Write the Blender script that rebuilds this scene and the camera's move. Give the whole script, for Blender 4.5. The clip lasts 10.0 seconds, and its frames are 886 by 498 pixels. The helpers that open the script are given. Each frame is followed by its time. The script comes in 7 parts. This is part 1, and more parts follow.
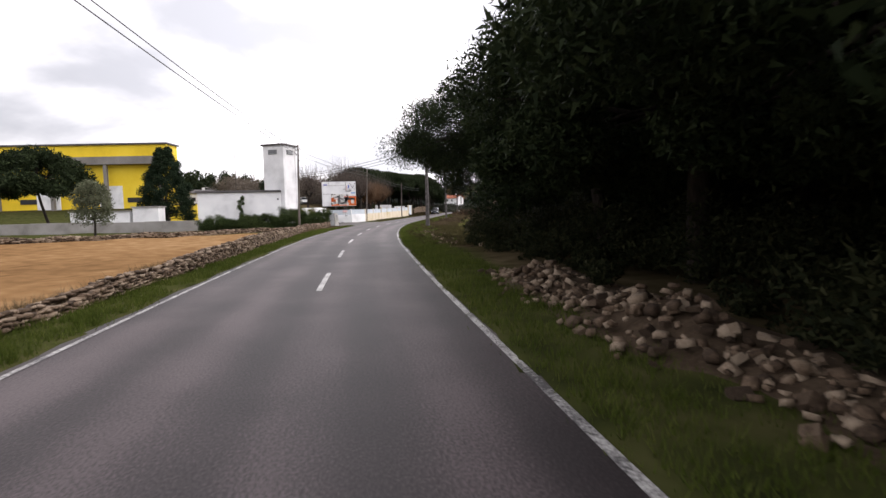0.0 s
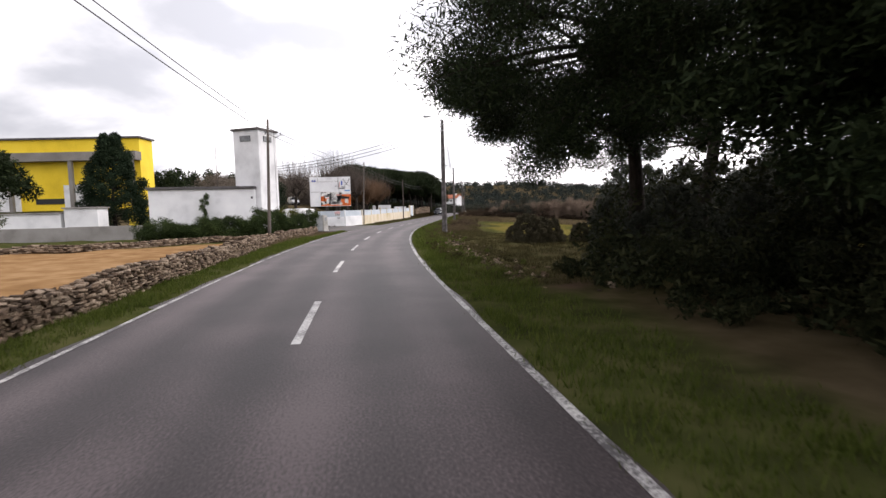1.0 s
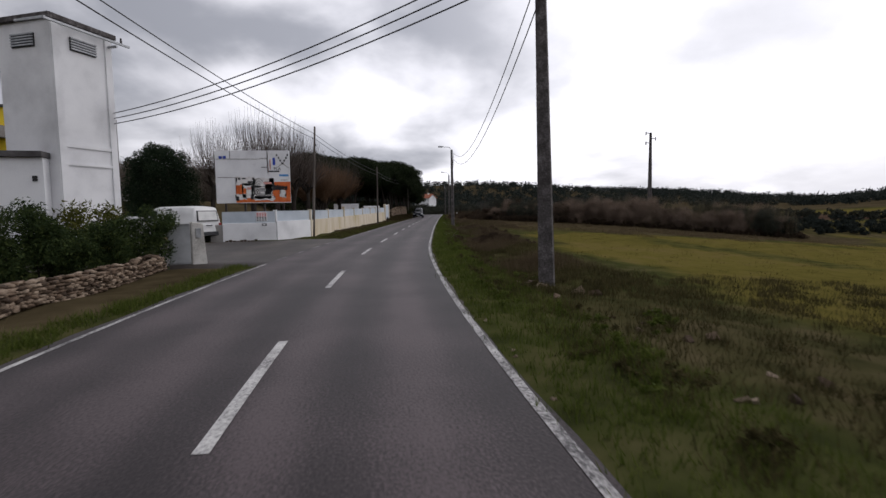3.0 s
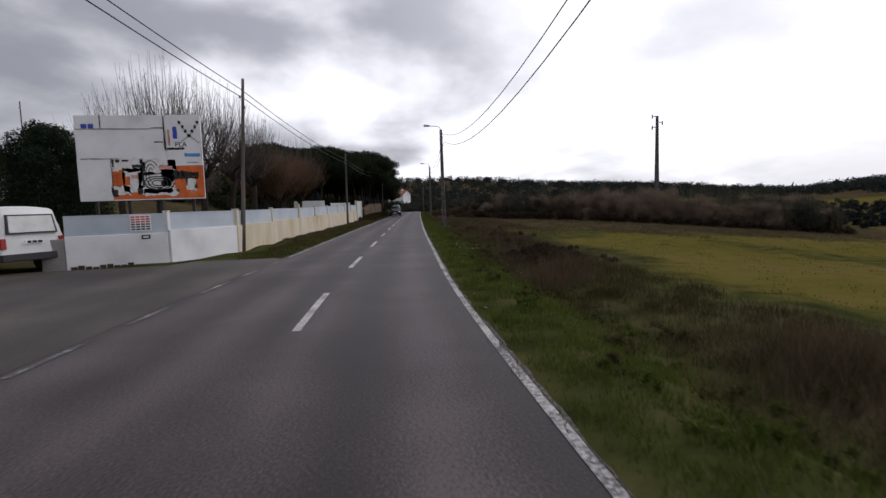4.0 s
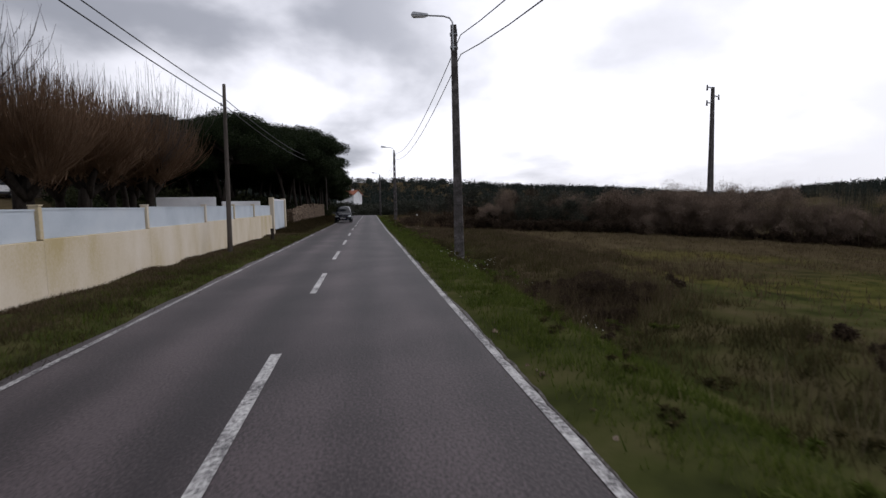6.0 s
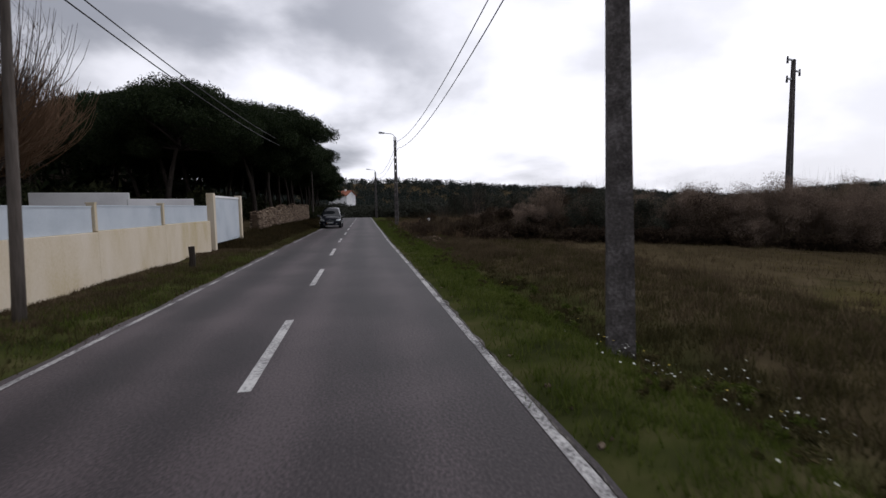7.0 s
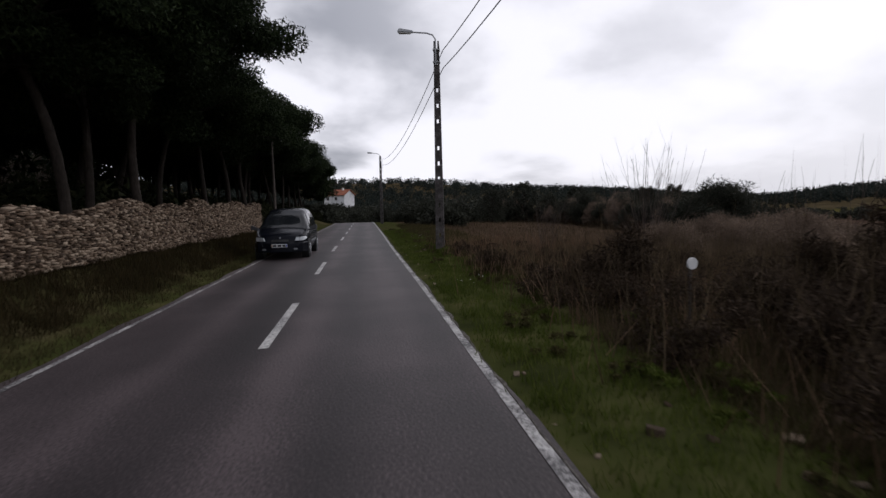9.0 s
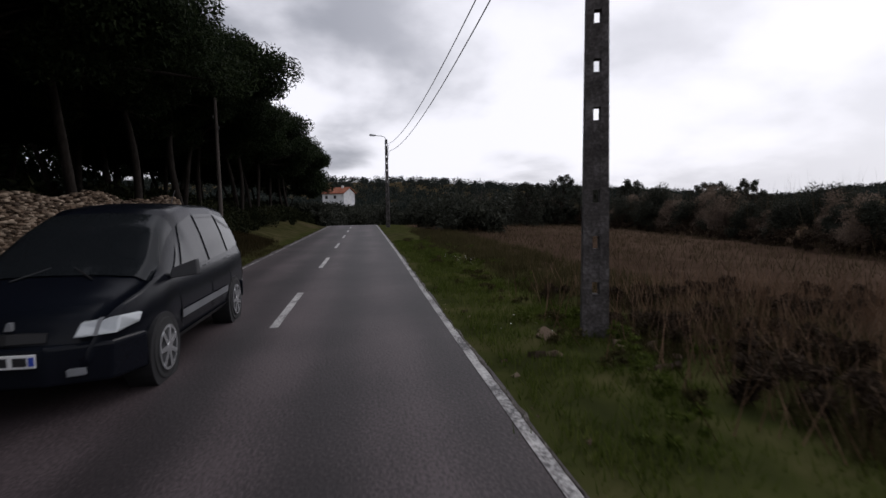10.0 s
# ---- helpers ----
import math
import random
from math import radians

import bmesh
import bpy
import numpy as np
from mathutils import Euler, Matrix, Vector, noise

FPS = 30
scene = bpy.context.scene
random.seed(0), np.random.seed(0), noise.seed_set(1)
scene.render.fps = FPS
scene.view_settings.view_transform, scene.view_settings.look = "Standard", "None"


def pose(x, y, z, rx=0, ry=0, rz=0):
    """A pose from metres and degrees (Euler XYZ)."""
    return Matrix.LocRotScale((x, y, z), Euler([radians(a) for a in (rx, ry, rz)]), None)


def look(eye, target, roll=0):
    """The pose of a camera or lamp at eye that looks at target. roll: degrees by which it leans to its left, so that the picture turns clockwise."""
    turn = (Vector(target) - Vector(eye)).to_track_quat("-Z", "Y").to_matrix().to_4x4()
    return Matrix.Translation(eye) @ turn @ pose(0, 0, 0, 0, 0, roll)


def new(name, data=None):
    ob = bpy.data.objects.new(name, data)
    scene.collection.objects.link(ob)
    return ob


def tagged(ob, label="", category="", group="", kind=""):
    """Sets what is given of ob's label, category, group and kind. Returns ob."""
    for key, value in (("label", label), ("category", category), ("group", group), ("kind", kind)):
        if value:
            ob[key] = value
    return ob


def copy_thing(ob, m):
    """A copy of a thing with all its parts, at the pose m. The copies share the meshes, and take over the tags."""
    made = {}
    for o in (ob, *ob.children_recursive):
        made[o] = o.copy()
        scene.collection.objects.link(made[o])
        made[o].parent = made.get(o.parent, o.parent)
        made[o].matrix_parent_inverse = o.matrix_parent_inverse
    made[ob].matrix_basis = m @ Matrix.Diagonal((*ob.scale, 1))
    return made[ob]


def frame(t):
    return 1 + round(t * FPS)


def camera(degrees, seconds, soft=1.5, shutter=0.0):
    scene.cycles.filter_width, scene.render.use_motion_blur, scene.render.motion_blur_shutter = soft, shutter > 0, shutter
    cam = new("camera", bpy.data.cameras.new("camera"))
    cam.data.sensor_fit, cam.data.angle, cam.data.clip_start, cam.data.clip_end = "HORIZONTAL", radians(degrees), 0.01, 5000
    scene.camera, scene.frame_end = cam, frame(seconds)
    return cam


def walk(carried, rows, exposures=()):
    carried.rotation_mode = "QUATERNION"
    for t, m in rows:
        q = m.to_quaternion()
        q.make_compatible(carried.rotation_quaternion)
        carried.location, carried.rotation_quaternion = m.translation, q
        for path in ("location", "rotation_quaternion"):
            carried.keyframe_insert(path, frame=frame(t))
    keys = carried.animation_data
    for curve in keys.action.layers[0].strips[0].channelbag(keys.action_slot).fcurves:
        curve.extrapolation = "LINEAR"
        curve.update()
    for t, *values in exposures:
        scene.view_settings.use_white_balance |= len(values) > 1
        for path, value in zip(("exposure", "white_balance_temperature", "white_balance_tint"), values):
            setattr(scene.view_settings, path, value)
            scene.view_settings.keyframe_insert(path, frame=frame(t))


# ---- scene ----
# camera, carried in a car: seconds, x, y, heading, pitch, roll in degrees
cam = camera(82.12, 10.0, soft=1.45, shutter=0.08)
EYE = 1.65
ROWS = [
    (0.0, -0.00, -0.00, -1.41, -4.65, -1.27),
    (0.5, -0.78, 5.51, -1.52, -4.66, -1.31),
    (1.0, -1.54, 11.52, -1.86, -4.59, -1.42),
    (1.5, -2.26, 17.49, -2.69, -4.67, -1.26),
    (2.0, -2.81, 23.76, -3.64, -4.42, -1.20),
    (2.2, -2.98, 26.35, -4.01, -4.55, -1.15),
    (3.3, -3.75, 40.16, -6.49, -4.63, -1.31),
    (3.5, -3.76, 42.48, -7.01, -5.11, -1.75),
    (4.0, -3.76, 48.42, -8.77, -5.03, -1.77),
    (4.5, -3.63, 54.21, -10.75, -4.89, -1.16),
    (5.0, -3.15, 60.72, -12.78, -4.77, -1.14),
    (5.5, -2.58, 67.29, -13.97, -4.65, -1.02),
    (5.7, -2.37, 69.87, -14.15, -4.94, -1.10),
    (6.8, -1.13, 82.84, -14.95, -4.60, -0.78),
    (7.0, -0.84, 85.23, -15.07, -4.73, -0.97),
    (7.5, -0.14, 91.48, -14.92, -5.21, -1.18),
    (8.0, 0.64, 98.07, -15.13, -4.62, -1.32),
    (8.5, 1.28, 104.57, -15.22, -4.56, -1.38),
    (9.0, 2.07, 111.43, -15.06, -4.63, -1.17),
    (9.5, 2.86, 118.26, -14.97, -4.75, -1.40),
    (10.0, 3.58, 124.79, -14.96, -4.67, -0.93),
]


def eye_pose(x, y, heading, pitch, roll):
    a, b = radians(heading), radians(pitch)
    ahead = Vector((-math.sin(a) * math.cos(b), math.cos(a) * math.cos(b), math.sin(b)))
    eye = Vector((x, y, EYE))
    return look(eye, eye + ahead, roll)


walk(cam, [(r[0], eye_pose(*r[1:])) for r in ROWS],
     exposures=[(0.0, 1.38, 6700, 16), (1.2, 1.3, 6700, 16), (1.7, 1.12, 6550, 16), (2.2, 0.3, 6400, 15), (3.5, 0.06, 6350, 15), (5.5, 0.05, 6250, 15), (7.0, -0.02, 6250, 15), (8.5, -0.14, 6300, 15.5), (10.0, -0.14, 6300, 15.5)])

# ---- sky and light: a bright overcast ----
SUN_EL, SUN_AZ = radians(48), radians(60)
world = bpy.data.worlds.new("overcast_sky")
scene.world = world
world.use_nodes = True
wn, wl = world.node_tree.nodes, world.node_tree.links
wn.clear()
w_out = wn.new("ShaderNodeOutputWorld")
w_bg = wn.new("ShaderNodeBackground")
w_sky = wn.new("ShaderNodeTexSky")
w_sky.sky_type, w_sky.sun_disc = 'NISHITA', False
w_sky.sun_elevation, w_sky.sun_rotation = SUN_EL, SUN_AZ
w_sky.air_density, w_sky.dust_density = 1.0, 3.0
w_dim = wn.new("ShaderNodeVectorMath")
w_dim.operation = 'SCALE'
w_dim.inputs["Scale"].default_value = 0.1
wl.new(w_sky.outputs[0], w_dim.inputs[0])
w_co = wn.new("ShaderNodeTexCoord")
w_sep = wn.new("ShaderNodeSeparateXYZ")
wl.new(w_co.outputs["Generated"], w_sep.inputs[0])
# the cloud deck is flat: divide by the height over the horizon
w_h = wn.new("ShaderNodeMath")
w_h.operation = 'MAXIMUM'
wl.new(w_sep.outputs[2], w_h.inputs[0])
w_h.inputs[1].default_value = 0.0
w_h2 = wn.new("ShaderNodeMath")
w_h2.operation = 'ADD'
wl.new(w_h.outputs[0], w_h2.inputs[0])
w_h2.inputs[1].default_value = 0.34
w_dx, w_dy = wn.new("ShaderNodeMath"), wn.new("ShaderNodeMath")
for w_d, w_k in ((w_dx, 0), (w_dy, 1)):
    w_d.operation = 'DIVIDE'
    wl.new(w_sep.outputs[w_k], w_d.inputs[0])
    wl.new(w_h2.outputs[0], w_d.inputs[1])
w_com = wn.new("ShaderNodeCombineXYZ")
wl.new(w_dx.outputs[0], w_com.inputs[0])
wl.new(w_dy.outputs[0], w_com.inputs[1])
w_noise = wn.new("ShaderNodeTexNoise")
w_noise.inputs["Scale"].default_value = 1.25
w_noise.inputs["Detail"].default_value = 7.0
w_noise.inputs["Roughness"].default_value = 0.48
w_noise.inputs["Distortion"].default_value = 0.15
w_turn = wn.new("ShaderNodeVectorRotate")
w_turn.rotation_type = 'Z_AXIS'
w_turn.inputs["Angle"].default_value = -2.988
w_drift = wn.new("ShaderNodeVectorMath")
w_drift.operation = 'ADD'
w_drift.inputs[1].default_value = (4.604, 13.605, 0.0)
wl.new(w_com.outputs[0], w_turn.inputs["Vector"])
wl.new(w_turn.outputs[0], w_drift.inputs[0])
wl.new(w_drift.outputs[0], w_noise.inputs["Vector"])
w_ramp = wn.new("ShaderNodeValToRGB")
w_ramp.color_ramp.elements[0].position = 0.39
w_ramp.color_ramp.elements[0].color = (0.48, 0.50, 0.54, 1)
w_ramp.color_ramp.interpolation = 'EASE'
w_ramp.color_ramp.elements[1].position = 0.58
w_ramp.color_ramp.elements[1].color = (1.3, 1.31, 1.34, 1)
wl.new(w_noise.outputs["Fac"], w_ramp.inputs[0])
# the cloud is thin towards the sun, so that side of the sky is brighter
w_dot = wn.new("ShaderNodeVectorMath")
w_dot.operation = 'DOT_PRODUCT'
wl.new(w_co.outputs["Generated"], w_dot.inputs[0])
w_dot.inputs[1].default_value = (0.85, 0.25, 0.35)
w_br = wn.new("ShaderNodeMapRange")
w_br.inputs["From Min"].default_value, w_br.inputs["From Max"].default_value = 0.38, 0.9
w_br.inputs["To Max"].default_value = 0.72
wl.new(w_dot.outputs["Value"], w_br.inputs["Value"])
w_mixb = wn.new("ShaderNodeMix")
w_mixb.data_type = 'RGBA'
w_mixb.inputs[7].default_value = (1.35, 1.36, 1.38, 1)
wl.new(w_br.outputs[0], w_mixb.inputs[0])
# and thick on the side away from it
w_thick = wn.new("ShaderNodeMapRange")
w_thick.inputs["From Min"].default_value, w_thick.inputs["From Max"].default_value = -0.3, 0.28
w_thick.inputs["To Min"].default_value, w_thick.inputs["To Max"].default_value = 0.62, 1.0
wl.new(w_dot.outputs["Value"], w_thick.inputs["Value"])
w_shade = wn.new("ShaderNodeVectorMath")
w_shade.operation = 'SCALE'
wl.new(w_ramp.outputs[0], w_shade.inputs[0])
wl.new(w_thick.outputs[0], w_shade.inputs["Scale"])
wl.new(w_shade.outputs[0], w_mixb.inputs[6])
w_mix = wn.new("ShaderNodeMix")
w_mix.data_type = 'RGBA'
w_mix.inputs[0].default_value = 0.93
wl.new(w_dim.outputs[0], w_mix.inputs[6])
wl.new(w_mixb.outputs[2], w_mix.inputs[7])
wl.new(w_mix.outputs[2], w_bg.inputs[0])
w_bg.inputs[1].default_value = 0.85
wl.new(w_bg.outputs[0], w_out.inputs[0])

sun = new("sun", bpy.data.lights.new("sun", 'SUN'))
sun.data.energy, sun.data.angle, sun.data.color = 0.5, radians(25), (1.0, 0.97, 0.93)
sun.matrix_world = look((40 * math.sin(SUN_AZ), 40 * math.cos(SUN_AZ), 40 * math.tan(SUN_EL)), (0, 0, 0))

# ---- materials ----
def material(name, rough=0.8, metal=0.0, spec=0.4):
    m = bpy.data.materials.new(name)
    m.use_nodes = True
    b = m.node_tree.nodes["Principled BSDF"]
    b.inputs["Roughness"].default_value = rough
    b.inputs["Metallic"].default_value = metal
    b.inputs["Specular IOR Level"].default_value = spec
    return m, m.node_tree.nodes, m.node_tree.links, b


def mottled(name, stops, scale=4.0, rough=0.85, metal=0.0, spec=0.3, bump=0.3, bump_scale=40.0, fine=0.25, vary="", stretch=(1, 1, 1), uv=False):
    """A surface whose colour runs over the stops by noise at two sizes, with fine relief."""
    m, n, l, b = material(name, rough, metal, spec)
    co = n.new("ShaderNodeTexCoord")
    mp = n.new("ShaderNodeMapping")
    mp.inputs["Scale"].default_value = stretch
    l.new(co.outputs["UV" if uv else "Object"], mp.inputs[0])
    a = n.new("ShaderNodeTexNoise")
    a.inputs["Scale"].default_value, a.inputs["Detail"].default_value = scale, 6
    f = n.new("ShaderNodeTexNoise")
    f.inputs["Scale"].default_value, f.inputs["Detail"].default_value = bump_scale, 4
    l.new(mp.outputs[0], a.inputs["Vector"])
    l.new(mp.outputs[0], f.inputs["Vector"])
    mx = n.new("ShaderNodeMix")
    mx.inputs[0].default_value = fine
    l.new(a.outputs["Fac"], mx.inputs[2])
    l.new(f.outputs["Fac"], mx.inputs[3])
    value = mx.outputs[0]
    if vary:
        src = n.new("ShaderNodeObjectInfo" if vary == "object" else "ShaderNodeNewGeometry")
        v = n.new("ShaderNodeMix")
        v.inputs[0].default_value = 0.45
        l.new(value, v.inputs[2])
        l.new(src.outputs["Random" if vary == "object" else "Random Per Island"], v.inputs[3])
        value = v.outputs[0]
    r = n.new("ShaderNodeValToRGB")
    e = r.color_ramp.elements
    while len(e) < len(stops):
        e.new(0.5)
    for k, c in enumerate(stops):
        e[k].position = 0.3 + 0.4 * k / (len(stops) - 1)
        e[k].color = (*c, 1)
    l.new(value, r.inputs[0])
    l.new(r.outputs[0], b.inputs["Base Color"])
    if bump:
        bp = n.new("ShaderNodeBump")
        bp.inputs["Strength"].default_value, bp.inputs["Distance"].default_value = bump, 0.02
        l.new(f.outputs["Fac"], bp.inputs["Height"])
        l.new(bp.outputs[0], b.inputs["Normal"])
    return m


def leafy(name, stops, gloss=0.55, thin=0.25, island=0.5):
    m, n, l, b = material(name, gloss, 0, 0.03)
    g = n.new("ShaderNodeNewGeometry")
    co = n.new("ShaderNodeTexCoord")
    a = n.new("ShaderNodeTexNoise")
    a.inputs["Scale"].default_value = 0.7
    l.new(co.outputs["Object"], a.inputs["Vector"])
    mx = n.new("ShaderNodeMix")
    mx.inputs[0].default_value = island
    l.new(a.outputs["Fac"], mx.inputs[2])
    l.new(g.outputs["Random Per Island"], mx.inputs[3])
    r = n.new("ShaderNodeValToRGB")
    e = r.color_ramp.elements
    while len(e) < len(stops):
        e.new(0.5)
    for k, c in enumerate(stops):
        e[k].position = 0.2 + 0.6 * k / (len(stops) - 1)
        e[k].color = (*c, 1)
    l.new(mx.outputs[0], r.inputs[0])
    l.new(r.outputs[0], b.inputs["Base Color"])
    t = n.new("ShaderNodeBsdfTranslucent")
    l.new(r.outputs[0], t.inputs[0])
    s = n.new("ShaderNodeMixShader")
    s.inputs[0].default_value = thin
    l.new(b.outputs[0], s.inputs[1])
    l.new(t.outputs[0], s.inputs[2])
    l.new(s.outputs[0], n["Material Output"].inputs[0])
    return m


def plain(name, c, rough=0.6, metal=0.0, spec=0.4):
    return mottled(name, [tuple(v * 0.8 for v in c), c, tuple(min(1, v * 1.12) for v in c)], 3.0, rough, metal, spec, 0.08, 60.0, 0.3)


def asphalt_material(name="asphalt", band=0.08, cols=((0.0138, 0.0096, 0.0104), (0.0355, 0.0262, 0.0278), (0.083, 0.063, 0.066))):
    """Worn asphalt: coarse chips, lanes polished lighter by the wheels, dark damp stains; u runs across in metres, v along."""
    m, n, l, b = material(name, 0.62, 0, 0.34)
    co = n.new("ShaderNodeTexCoord")
    mp = n.new("ShaderNodeMapping")
    mp.inputs["Scale"].default_value = (0.9, 0.07, 1)
    l.new(co.outputs["UV"], mp.inputs[0])
    lanes = n.new("ShaderNodeTexNoise")
    lanes.inputs["Scale"].default_value, lanes.inputs["Detail"].default_value = 1.0, 5
    l.new(mp.outputs[0], lanes.inputs["Vector"])
    blot = n.new("ShaderNodeTexNoise")
    blot.inputs["Scale"].default_value, blot.inputs["Detail"].default_value = 0.5, 7
    l.new(co.outputs["UV"], blot.inputs["Vector"])
    chips = n.new("ShaderNodeTexNoise")
    chips.inputs["Scale"].default_value, chips.inputs["Detail"].default_value = 38.0, 3
    l.new(co.outputs["UV"], chips.inputs["Vector"])
    # wheel paths: four lighter bands
    sep = n.new("ShaderNodeSeparateXYZ")
    l.new(co.outputs["UV"], sep.inputs[0])
    wave = n.new("ShaderNodeMath")
    wave.operation = 'MULTIPLY'
    l.new(sep.outputs[0], wave.inputs[0])
    wave.inputs[1].default_value = 2 * math.pi / 1.3
    cs = n.new("ShaderNodeMath")
    cs.operation = 'SINE'
    l.new(wave.outputs[0], cs.inputs[0])
    a1 = n.new("ShaderNodeMix")
    a1.inputs[0].default_value = 0.5
    l.new(lanes.outputs["Fac"], a1.inputs[2])
    l.new(blot.outputs["Fac"], a1.inputs[3])
    a2 = n.new("ShaderNodeMath")
    a2.operation = 'MULTIPLY_ADD'
    l.new(cs.outputs[0], a2.inputs[0])
    a2.inputs[1].default_value = band
    l.new(a1.outputs[0], a2.inputs[2])
    a3 = n.new("ShaderNodeMix")
    a3.inputs[0].default_value = 0.46
    l.new(a2.outputs[0], a3.inputs[2])
    l.new(chips.outputs["Fac"], a3.inputs[3])
    r = n.new("ShaderNodeValToRGB")
    e = r.color_ramp.elements
    e.new(0.5)
    for k, (p, c) in enumerate(zip((0.40, 0.5, 0.60), cols)):
        e[k].position, e[k].color = p, (*c, 1)
    l.new(a3.outputs[0], r.inputs[0])
    l.new(r.outputs[0], b.inputs["Base Color"])
    bp = n.new("ShaderNodeBump")
    bp.inputs["Strength"].default_value, bp.inputs["Distance"].default_value = 0.5, 0.01
    l.new(chips.outputs["Fac"], bp.inputs["Height"])
    l.new(bp.outputs[0], b.inputs["Normal"])
    return m


def road_paint(name, wear):
    """White road paint, worn through to the asphalt in chips."""
    m, n, l, b = material(name, 0.6, 0, 0.3)
    co = n.new("ShaderNodeTexCoord")
    a = n.new("ShaderNodeTexNoise")
    a.inputs["Scale"].default_value, a.inputs["Detail"].default_value = 26.0, 8
    a.inputs["Roughness"].default_value = 0.7
    l.new(co.outputs["Object"], a.inputs["Vector"])
    r = n.new("ShaderNodeValToRGB")
    e = r.color_ramp.elements
    e.new(0.5)
    for k, (p, c) in enumerate(((0.39 + wear, (0.06, 0.056, 0.058)), (0.46 + wear, (0.28, 0.27, 0.265)), (0.56 + wear, (0.54, 0.53, 0.51)))):
        e[k].position, e[k].color = p, (*c, 1)
    low = n.new("ShaderNodeTexNoise")
    low.inputs["Scale"].default_value, low.inputs["Detail"].default_value = 1.6, 4
    l.new(co.outputs["Object"], low.inputs["Vector"])
    both = n.new("ShaderNodeMix")
    both.inputs[0].default_value = 0.38
    l.new(a.outputs["Fac"], both.inputs[2])
    l.new(low.outputs["Fac"], both.inputs[3])
    l.new(both.outputs[0], r.inputs[0])
    l.new(r.outputs[0], b.inputs["Base Color"])
    return m


def ground_material():
    """Rough winter grass, with bare soil by noise."""
    m, n, l, b = material("grass_ground", 1.0, 0, 0.0)
    co = n.new("ShaderNodeTexCoord")
    big = n.new("ShaderNodeTexNoise")
    big.inputs["Scale"].default_value, big.inputs["Detail"].default_value = 0.09, 6
    mid = n.new("ShaderNodeTexNoise")
    mid.inputs["Scale"].default_value, mid.inputs["Detail"].default_value = 1.3, 8
    l.new(co.outputs["Object"], big.inputs["Vector"])
    l.new(co.outputs["Object"], mid.inputs["Vector"])
    r1 = n.new("ShaderNodeValToRGB")
    r2 = n.new("ShaderNodeValToRGB")
    for r, cols in ((r1, ((0.026, 0.030, 0.011), (0.044, 0.049, 0.016), (0.068, 0.064, 0.027))), (r2, ((0.03, 0.024, 0.015), (0.055, 0.045, 0.025), (0.085, 0.07, 0.04)))):
        e = r.color_ramp.elements
        e.new(0.5)
        for k, c in enumerate(cols):
            e[k].position, e[k].color = 0.32 + 0.18 * k, (*c, 1)
        l.new(mid.outputs["Fac"], r.inputs[0])
    mask = n.new("ShaderNodeMapRange")
    mask.inputs["From Min"].default_value, mask.inputs["From Max"].default_value = 0.57, 0.74
    l.new(big.outputs["Fac"], mask.inputs["Value"])
    mx = n.new("ShaderNodeMix")
    mx.data_type = 'RGBA'
    l.new(mask.outputs[0], mx.inputs[0])
    l.new(r1.outputs[0], mx.inputs[6])
    l.new(r2.outputs[0], mx.inputs[7])
    colour = mx.outputs[2]
    # ploughed soil, meadow and fallow, with ragged borders
    at = n.new("ShaderNodeAttribute")
    at.attribute_name = "cover"
    sp = n.new("ShaderNodeSeparateColor")
    l.new(at.outputs["Color"], sp.inputs[0])
    for k, cols in enumerate((((0.11, 0.062, 0.029), (0.205, 0.118, 0.055), (0.30, 0.19, 0.10)), ((0.070, 0.061, 0.016), (0.103, 0.087, 0.022), (0.125, 0.094, 0.036)), ((0.032, 0.025, 0.014), (0.060, 0.047, 0.026), (0.094, 0.073, 0.044)), ((0.036, 0.023, 0.016), (0.066, 0.043, 0.031), (0.10, 0.068, 0.05)))):
        rc = n.new("ShaderNodeValToRGB")
        e = rc.color_ramp.elements
        e.new(0.5)
        for j, c in enumerate(cols):
            e[j].position, e[j].color = 0.32 + 0.18 * j, (*c, 1)
        both = n.new("ShaderNodeMix")
        both.inputs[0].default_value = 0.5
        l.new(big.outputs["Fac"], both.inputs[2])
        l.new(mid.outputs["Fac"], both.inputs[3])
        l.new(both.outputs[0], rc.inputs[0])
        ragged = n.new("ShaderNodeMath")
        ragged.operation = 'MULTIPLY_ADD'
        l.new(mid.outputs["Fac"], ragged.inputs[0])
        ragged.inputs[1].default_value = 0.7
        l.new(sp.outputs[k] if k < 3 else at.outputs["Alpha"], ragged.inputs[2])
        edge = n.new("ShaderNodeMapRange")
        edge.inputs["From Min"].default_value, edge.inputs["From Max"].default_value = 0.58, 1.15
        l.new(ragged.outputs[0], edge.inputs["Value"])
        m3 = n.new("ShaderNodeMix")
        m3.data_type = 'RGBA'
        l.new(edge.outputs[0], m3.inputs[0])
        l.new(colour, m3.inputs[6])
        l.new(rc.outputs[0], m3.inputs[7])
        colour = m3.outputs[2]
    l.new(colour, b.inputs["Base Color"])
    bp = n.new("ShaderNodeBump")
    bp.inputs["Strength"].default_value, bp.inputs["Distance"].default_value = 0.8, 0.08
    l.new(mid.outputs["Fac"], bp.inputs["Height"])
    l.new(bp.outputs[0], b.inputs["Normal"])
    return m


